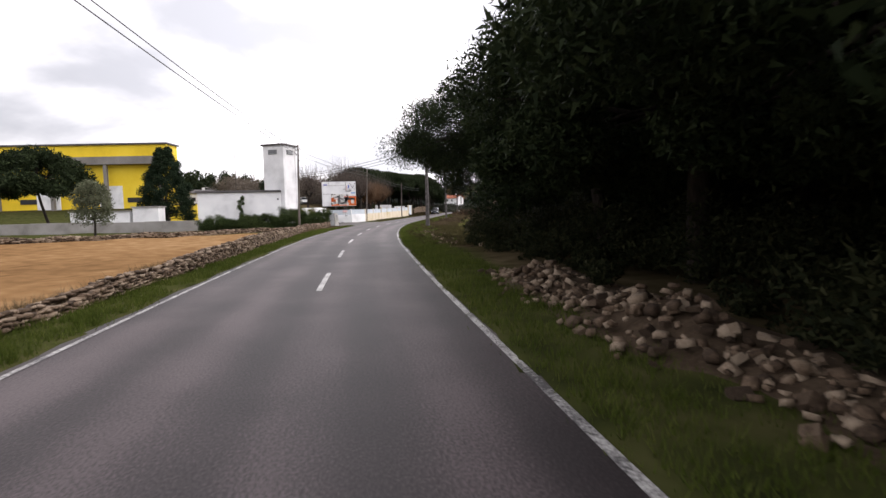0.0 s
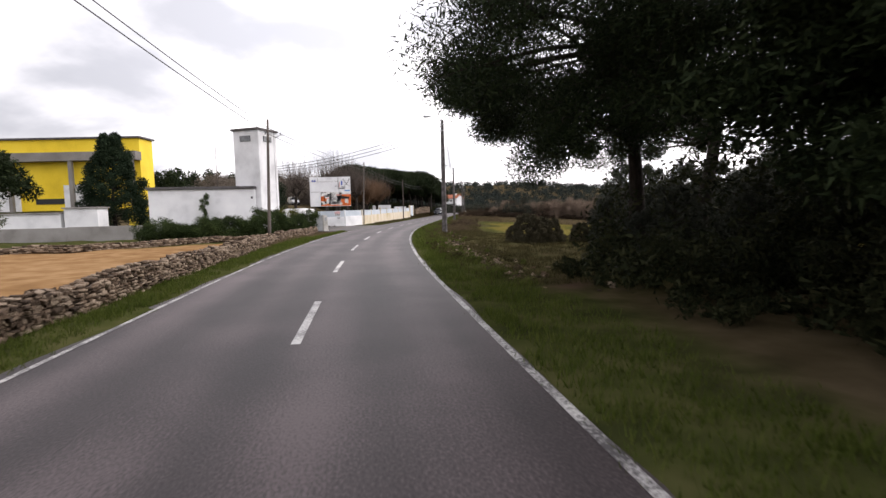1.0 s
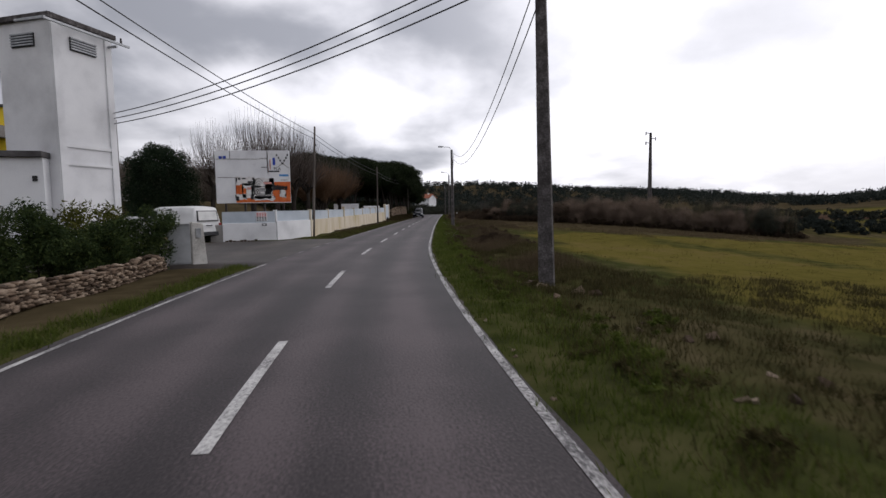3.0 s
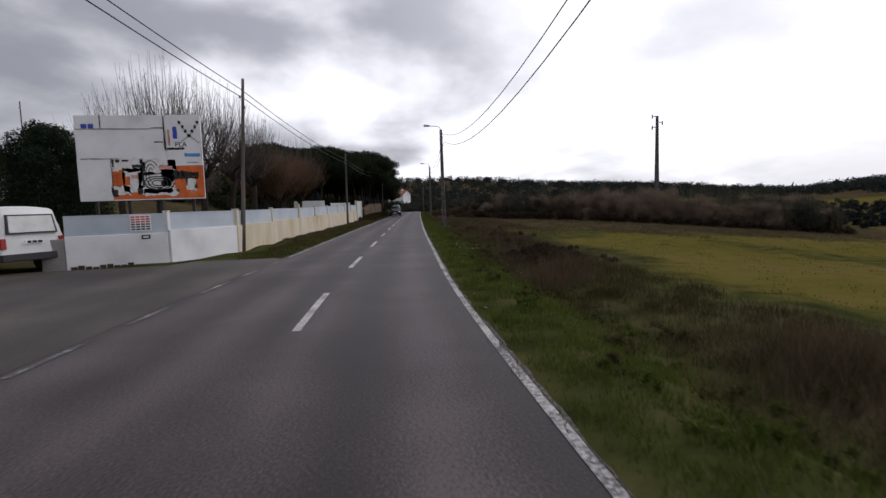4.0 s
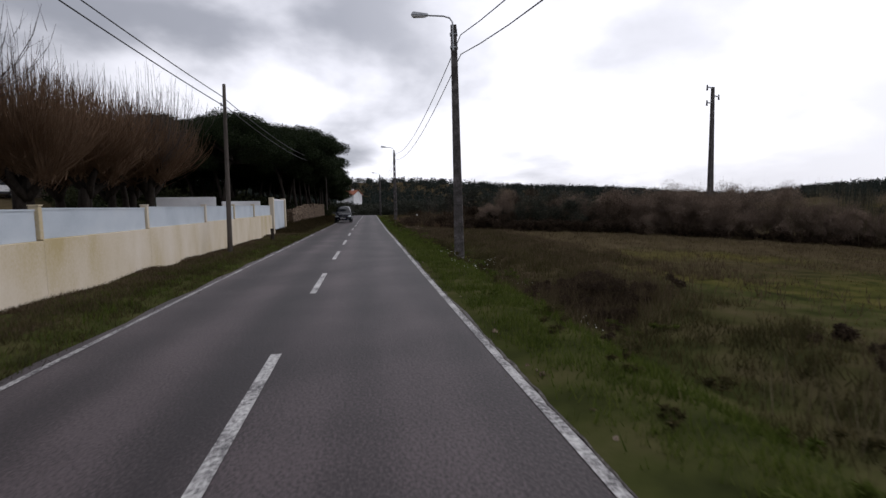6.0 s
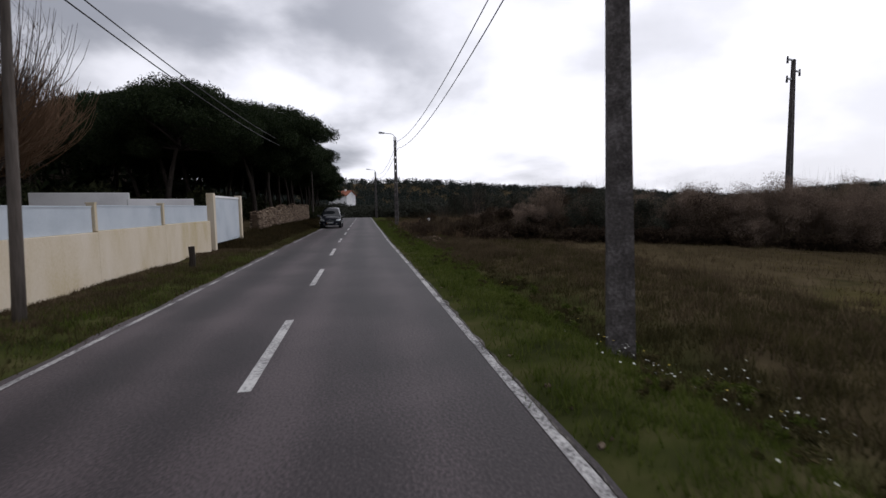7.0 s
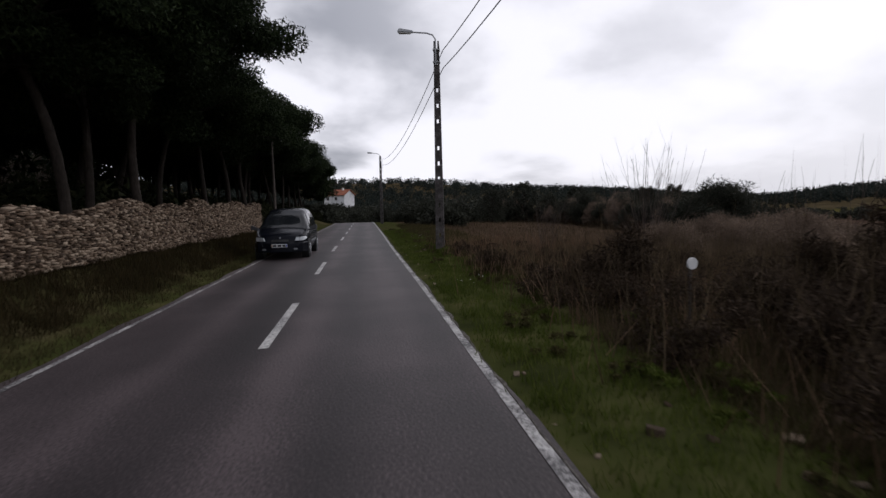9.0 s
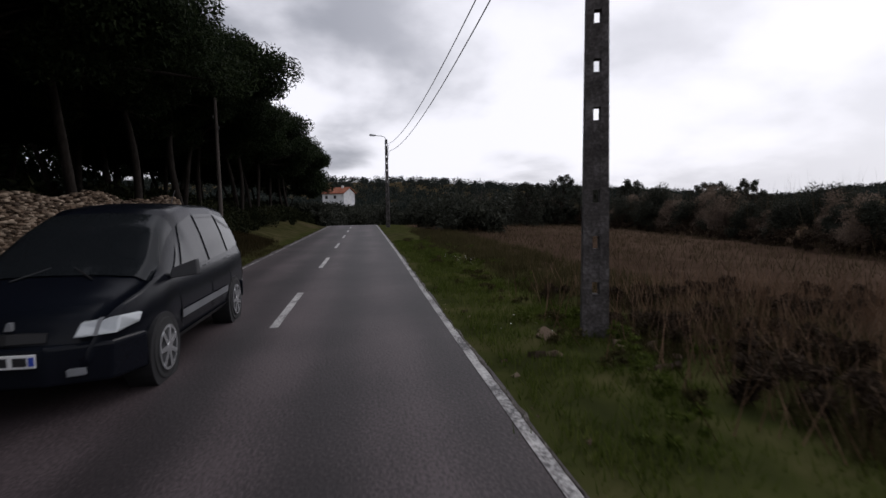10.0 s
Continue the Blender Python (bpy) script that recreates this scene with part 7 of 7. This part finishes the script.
def across(ob, name, skin, x0, x1, t0, mat, out=0.01, n=10, label=""):
    """A panel over the middle of the vehicle, from side to side (t0 to t0 through the centre line), between two stations."""
    bm = bmesh.new()
    grid = []
    for i in range(n + 1):
        x = x0 + (x1 - x0) * i / n
        row = []
        for j in range(-n, n + 1):
            t = 1 - (1 - t0) * abs(j) / n
            p = skin(x, t, 1 if j >= 0 else -1, 0.0)
            row.append(bm.verts.new(p + Vector((out * 0.6, 0, out))))
        grid.append(row)
    for a, b in zip(grid, grid[1:]):
        for j in range(2 * n):
            bm.faces.new((a[j], b[j], b[j + 1], a[j + 1]))
    return part(name, bm, mat, ob, label, smooth=True)


def wheel(ob, x, y, r, width, spokes, rim_mat):
    w = new("wheel")
    w.parent = ob
    s = 1 if y > 0 else -1
    bm = bmesh.new()
    tube(bm, [(x, y - s * width, r), (x, y - s * 0.02, r), (x, y, r)], (r, r, r * 0.94), 32)
    part("tyre", bm, M_RUBBER, w)
    bm = bmesh.new()
    tube(bm, [(x, y + s * 0.003, r), (x, y + s * 0.006, r)], (r * 0.68, r * 0.68), 28)
    part("rim_well", bm, M_BLACK, w)
    bm = bmesh.new()
    tube(bm, [(x, y + s * 0.007, r), (x, y + s * 0.022, r)], (r * 0.2, r * 0.16), 16)
    for k in range(spokes):
        a = 2 * math.pi * k / spokes
        ca, sa = math.cos(a), math.sin(a)
        wd = r * 0.085
        pts = [(0.1 * r, -wd), (0.66 * r, -wd * 0.8), (0.66 * r, wd * 0.8), (0.1 * r, wd)]
        ring = [(x + ca * u - sa * v, r + sa * u + ca * v) for u, v in pts]
        prism(bm, [(p[0], y + s * 0.007, p[1]) for p in ring], [(p[0], y + s * 0.02, p[1]) for p in ring])
    for k in range(28):
        a, b = 2 * math.pi * k / 28, 2 * math.pi * (k + 1) / 28
        ring = [(math.cos(q) * rr * r + x, math.sin(q) * rr * r + r) for q, rr in ((a, 0.63), (b, 0.63), (b, 0.71), (a, 0.71))]
        prism(bm, [(p[0], y + s * 0.005, p[1]) for p in ring], [(p[0], y + s * 0.016, p[1]) for p in ring])
    bmesh.ops.recalc_face_normals(bm, faces=bm.faces)
    part("rim", bm, rim_mat, w, "silver spoked rim")
    return w


def arch(ob, x, y, r):
    s = 1 if y > 0 else -1
    bm = bmesh.new()
    tube(bm, [(x, y - s * 0.25, r * 0.92), (x, y + s * 0.004, r * 0.92)], (r * 1.17, r * 1.17), 28)
    part("wheel_arch", bm, M_BLACK, ob)


def glass_material():
    m, n, l, b = material("dark_car_glass", 0.05, 0, 0.22)
    b.inputs["Base Color"].default_value = (0.012, 0.014, 0.016, 1)
    return m


M_CARGLASS = glass_material()
M_NAVY = mottled("dark_blue_paint", [(0.004, 0.005, 0.008), (0.005, 0.006, 0.01), (0.007, 0.009, 0.013)], 1.0, 0.22, 0.0, 0.16, 0.0, 40.0, 0.2)
M_VANWHITE = mottled("van_white_paint", [(0.55, 0.55, 0.54), (0.66, 0.66, 0.65), (0.72, 0.72, 0.71)], 1.2, 0.4, 0, 0.5, 0.02, 40.0, 0.25)
M_GREYTRIM = plain("grey_trim", (0.16, 0.165, 0.175), 0.5)
M_DARKTRIM = plain("dark_trim", (0.03, 0.03, 0.033), 0.6)
M_CHROME = plain("polished_alloy", (0.62, 0.63, 0.64), 0.25, 0.85)
M_LENS = plain("headlight_glass", (0.42, 0.44, 0.45), 0.1, 0.35, 0.6)
M_TAIL = plain("tail_light_red", (0.3, 0.02, 0.015), 0.25)
M_AMBER = plain("amber_lens", (0.55, 0.2, 0.03), 0.25)


def moulded(ob, name, corners_low, corners_high, mat, bevel=0.02, label=""):
    bm = bmesh.new()
    prism(bm, corners_low, corners_high)
    bmesh.ops.recalc_face_normals(bm, faces=bm.faces)
    bmesh.ops.bevel(bm, geom=list(bm.edges), offset=bevel, segments=3, affect='EDGES', profile=0.6)
    return part(name, bm, mat, ob, label, smooth=False)


def people_carrier(m):
    ob = thing("car", "dark blue people carrier with silver spoked wheels on the road", "car", m=m)
    prof = [(-2.24, 0.72), (-2.2, 1.08), (-2.1, 1.46), (-1.92, 1.68), (-1.2, 1.74), (-0.3, 1.75), (0.25, 1.69), (0.7, 1.49), (1.2, 1.15), (1.5, 1.0), (1.85, 0.9), (2.02, 0.82), (2.12, 0.68), (2.16, 0.5)]
    wid = [(-2.24, 0.8), (-2.0, 0.88), (-1.2, 0.905), (1.2, 0.905), (1.7, 0.86), (2.0, 0.76), (2.16, 0.6)]
    skin = loft_vehicle(ob, prof, wid, 0.98, 0.24, 0.20, M_NAVY)
    for sd in (1, -1):
        patch(ob, "side_window", skin, [(-0.22, 0.505), (0.72, 0.505), (0.30, 0.66), (-0.22, 0.68)], M_CARGLASS, sd, 0.012)
        patch(ob, "side_window", skin, [(-1.14, 0.515), (-0.32, 0.505), (-0.32, 0.68), (-1.12, 0.68)], M_CARGLASS, sd, 0.012)
        patch(ob, "side_window", skin, [(-1.95, 0.535), (-1.24, 0.515), (-1.22, 0.68), (-1.82, 0.67)], M_CARGLASS, sd, 0.012)
        patch(ob, "quarter_glass", skin, [(0.80, 0.505), (1.18, 0.47), (0.78, 0.56), (0.55, 0.62)], M_CARGLASS, sd, 0.012)
        patch(ob, "side_moulding", skin, [(-0.95, 0.262), (0.88, 0.262), (0.88, 0.298), (-0.95, 0.298)], M_GREYTRIM, sd, 0.018, "pale grey side moulding")
        patch(ob, "sill", skin, [(-0.98, 0.12), (0.95, 0.12), (0.95, 0.2), (-0.98, 0.2)], M_DARKTRIM, sd, 0.012)
        bm = bmesh.new()
        for xx in (0.86, -0.27, -1.2):
            prism(bm, [skin(xx - 0.006, t, sd, 0.009) for t in (0.22, 0.3, 0.4, 0.48)][:2] + [skin(xx + 0.006, t, sd, 0.009) for t in (0.48, 0.22)], [skin(xx - 0.006, t, sd, 0.011) for t in (0.22, 0.3)] + [skin(xx + 0.006, t, sd, 0.011) for t in (0.48, 0.22)])
        part("door_seam", bm, M_BLACK, ob)
        for xx in (-0.12, -1.05):
            patch(ob, "door_handle", skin, [(xx - 0.09, 0.435), (xx + 0.09, 0.435), (xx + 0.09, 0.455), (xx - 0.09, 0.455)], M_DARKTRIM, sd, 0.03, n=2)
        y = sd * 0.9
        moulded(ob, "mirror", [(0.98, y, 0.96), (1.14, y, 0.97), (1.10, y + sd * 0.26, 1.0), (0.98, y + sd * 0.26, 1.0)], [(0.98, y, 1.06), (1.10, y, 1.07), (1.07, y + sd * 0.24, 1.16), (0.98, y + sd * 0.24, 1.16)], M_DARKTRIM, 0.02)
        moulded(ob, "headlight", [(1.80, sd * 0.872, 0.672), (2.06, sd * 0.785, 0.63), (2.19, sd * 0.5, 0.625), (1.9, sd * 0.42, 0.64)], [(1.72, sd * 0.872, 0.755), (1.98, sd * 0.79, 0.775), (2.13, sd * 0.54, 0.742), (1.8, sd * 0.46, 0.765)], M_LENS, 0.022, "clear wraparound headlight")
        moulded(ob, "lamp_divider", [(2.12, sd * 0.66, 0.63), (2.135, sd * 0.63, 0.63), (1.95, sd * 0.60, 0.63), (1.95, sd * 0.64, 0.63)], [(2.05, sd * 0.68, 0.763), (2.065, sd * 0.65, 0.763), (1.9, sd * 0.62, 0.763), (1.9, sd * 0.66, 0.763)], M_GREYTRIM, 0.004)
        moulded(ob, "fog_lamp", [(2.23, sd * 0.46, 0.32), (2.18, sd * 0.58, 0.32), (2.0, sd * 0.58, 0.32), (2.0, sd * 0.46, 0.32)], [(2.23, sd * 0.46, 0.38), (2.17, sd * 0.575, 0.38), (2.0, sd * 0.57, 0.38), (2.0, sd * 0.46, 0.38)], M_GREYTRIM, 0.008)
        for xx in (1.36, -1.36):
            arch(ob, xx, sd * 0.905, 0.32)
            wheel(ob, xx, sd * 0.92, 0.315, 0.2, 7, M_CHROME)
        patch(ob, "tail_light", skin, [(-2.2, 0.3), (-2.08, 0.3), (-2.05, 0.6), (-2.12, 0.6)], M_TAIL, sd, 0.012, n=4)
    across(ob, "windscreen", skin, 0.42, 1.42, 0.66, M_CARGLASS, 0.012)
    moulded(ob, "bumper", [(1.72, -0.9, 0.24), (2.1, -0.74, 0.24), (2.24, -0.3, 0.24), (2.24, 0.3, 0.24), (2.1, 0.74, 0.24), (1.72, 0.9, 0.24)], [(1.72, -0.9, 0.58), (2.08, -0.76, 0.58), (2.22, -0.3, 0.57), (2.22, 0.3, 0.57), (2.08, 0.76, 0.58), (1.72, 0.9, 0.58)], M_NAVY, 0.035)
    moulded(ob, "grille", [(2.15, -0.28, 0.595), (2.18, 0, 0.595), (2.15, 0.28, 0.595), (2.05, 0.28, 0.595), (2.05, -0.28, 0.595)], [(2.12, -0.28, 0.67), (2.15, 0, 0.68), (2.12, 0.28, 0.67), (2.05, 0.28, 0.67), (2.05, -0.28, 0.67)], M_BLACK, 0.006)
    moulded(ob, "badge", [(2.135, -0.028, 0.70), (2.135, 0.028, 0.70), (2.09, 0.028, 0.70), (2.09, -0.028, 0.70)], [(2.11, -0.018, 0.765), (2.11, 0.018, 0.765), (2.07, 0.018, 0.765), (2.07, -0.018, 0.765)], M_GREYTRIM, 0.004)
    npl = new("number_plate")
    npl.parent = ob
    bm = bmesh.new()
    box(bm, 2.245, -0.26, 0.42, 2.262, 0.26, 0.53, None, 0.004)
    part("plate", bm, M_SIGNWHITE, npl)
    for y0, y1, mt in ((-0.22, -0.1, M_INK), (-0.06, 0.06, M_INK), (0.1, 0.2, M_INK), (0.215, 0.255, M_BLUE), (-0.255, -0.235, M_AMBER)):
        bm = bmesh.new()
        box(bm, 2.264, y0, 0.44, 2.269, y1, 0.51)
        part("plate_bar", bm, mt, npl)
    moulded(ob, "rear_bumper", [(-2.34, -0.8, 0.28), (-2.34, 0.8, 0.28), (-1.85, 0.91, 0.28), (-1.85, -0.91, 0.28)], [(-2.32, -0.8, 0.56), (-2.32, 0.8, 0.56), (-1.85, 0.91, 0.56), (-1.85, -0.91, 0.56)], M_NAVY, 0.04)
    bm = bmesh.new()
    for k in (-1, 1):
        tube(bm, [(1.5, k * 0.35, 1.03), (1.3, k * 0.1, 1.13)], 0.008, 5)
    part("wiper", bm, M_BLACK, ob)
    bm = bmesh.new()
    tube(bm, [(-1.5, 0, 1.69), (-1.75, 0, 1.98)], 0.006, 5)
    part("aerial", bm, M_BLACK, ob)
    return ob


people_carrier(at_m(1.44, 131.75, 263.6))


def panel_van(m, label):
    ob = thing("van", label, "van", m=m)
    prof = [(-2.38, 0.5), (-2.36, 1.0), (-2.3, 1.55), (-2.18, 1.88), (-1.6, 1.94), (0.6, 1.94), (0.95, 1.86), (1.55, 1.2), (1.7, 1.08), (2.2, 0.9), (2.32, 0.72), (2.36, 0.5)]
    wid = [(-2.38, 0.86), (-2.2, 0.91), (1.4, 0.92), (2.0, 0.86), (2.36, 0.74)]
    skin = loft_vehicle(ob, prof, wid, 1.08, 0.3, 0.13, M_VANWHITE)
    for sd in (1, -1):
        patch(ob, "side_window", skin, [(0.55, 0.51), (1.5, 0.505), (1.05, 0.64), (0.55, 0.67)], M_CARGLASS, sd, 0.012)
        patch(ob, "side_moulding", skin, [(-0.95, 0.25), (0.95, 0.25), (0.95, 0.285), (-0.95, 0.285)], M_GREYTRIM, sd, 0.016)
        moulded(ob, "mirror", [(1.3, sd * 0.9, 1.1), (1.4, sd * 0.9, 1.1), (1.38, sd * 1.12, 1.12), (1.3, sd * 1.12, 1.12)], [(1.3, sd * 0.9, 1.3), (1.38, sd * 0.9, 1.3), (1.36, sd * 1.1, 1.32), (1.3, sd * 1.1, 1.32)], M_DARKTRIM, 0.015)
        moulded(ob, "tail_light", [(-2.41, sd * 0.72, 0.72), (-2.41, sd * 0.86, 0.72), (-2.3, sd * 0.9, 0.72), (-2.3, sd * 0.72, 0.72)], [(-2.39, sd * 0.72, 1.02), (-2.39, sd * 0.85, 1.02), (-2.3, sd * 0.89, 1.02), (-2.3, sd * 0.72, 1.02)], M_TAIL, 0.01)
        for xx in (1.45, -1.45):
            arch(ob, xx, sd * 0.92, 0.33)
            wheel(ob, xx, sd * 0.93, 0.32, 0.2, 5, M_STEEL)
    across(ob, "windscreen", skin, 0.98, 1.52, 0.66, M_CARGLASS, 0.012)
    moulded(ob, "window_rubber", [(-2.395, -0.68, 1.14), (-2.395, 0.68, 1.14), (-2.30, 0.68, 1.14), (-2.30, -0.68, 1.14)], [(-2.30, -0.63, 1.70), (-2.30, 0.63, 1.70), (-2.2, 0.63, 1.70), (-2.2, -0.63, 1.70)], M_BLACK, 0.008, "black rubber round the rear window")
    # the pane's pale colour paints in the reflected sky
    moulded(ob, "rear_window", [(-2.40, -0.62, 1.18), (-2.40, 0.62, 1.18), (-2.30, 0.62, 1.18), (-2.30, -0.62, 1.18)], [(-2.31, -0.58, 1.66), (-2.31, 0.58, 1.66), (-2.2, 0.58, 1.66), (-2.2, -0.58, 1.66)], M_GLAZE, 0.008, "rear window with the sky's reflection put into its pale colour")
    moulded(ob, "rear_bumper", [(-2.46, -0.86, 0.36), (-2.46, 0.86, 0.36), (-2.2, 0.94, 0.36), (-2.2, -0.94, 0.36)], [(-2.45, -0.86, 0.56), (-2.45, 0.86, 0.56), (-2.2, 0.94, 0.56), (-2.2, -0.94, 0.56)], M_DARKTRIM, 0.02)
    npl = new("number_plate")
    npl.parent = ob
    bm = bmesh.new()
    box(bm, -2.43, -0.26, 0.84, -2.405, 0.26, 0.95, None, 0.004)
    part("plate", bm, M_SIGNWHITE, npl)
    for y0, y1 in ((-0.2, -0.08), (-0.05, 0.07), (0.1, 0.2)):
        bm = bmesh.new()
        box(bm, -2.437, y0, 0.86, -2.432, y1, 0.93)
        part("plate_bar", bm, M_INK, npl)
    moulded(ob, "bumper", [(2.0, -0.92, 0.34), (2.38, -0.74, 0.34), (2.38, 0.74, 0.34), (2.0, 0.92, 0.34)], [(2.0, -0.92, 0.58), (2.38, -0.74, 0.58), (2.38, 0.74, 0.58), (2.0, 0.92, 0.58)], M_DARKTRIM, 0.03)
    for sd in (1, -1):
        moulded(ob, "headlight", [(2.28, sd * 0.5, 0.62), (2.2, sd * 0.8, 0.62), (2.1, sd * 0.8, 0.62), (2.1, sd * 0.5, 0.62)], [(2.31, sd * 0.5, 0.78), (2.22, sd * 0.79, 0.78), (2.1, sd * 0.79, 0.78), (2.1, sd * 0.5, 0.78)], M_LENS, 0.01)
    return ob


vx, vy, vh = -13.0, 66.0, 150.0
_h = Vector((math.cos(radians(vh)), math.sin(radians(vh)), 0))
_right = Vector((_h.y, -_h.x, 0))
_c = Vector((vx, vy, 0)) + _h * 2.38 - _right * 0.92
parked = panel_van(at_m(_c.x, _c.y, vh, 0.03), "white panel van parked beside the white wall")
o = copy_thing(parked, at_m(-33.4, 136.2, -60, gz(-33.4, 136.2)))
tagged(o, "white van parked far behind the bare trees")
o = copy_thing(parked, at_m(-57.0, 133.0, 10, gz(-57.0, 133.0)))
tagged(o, "pale van parked beside the distant low house")
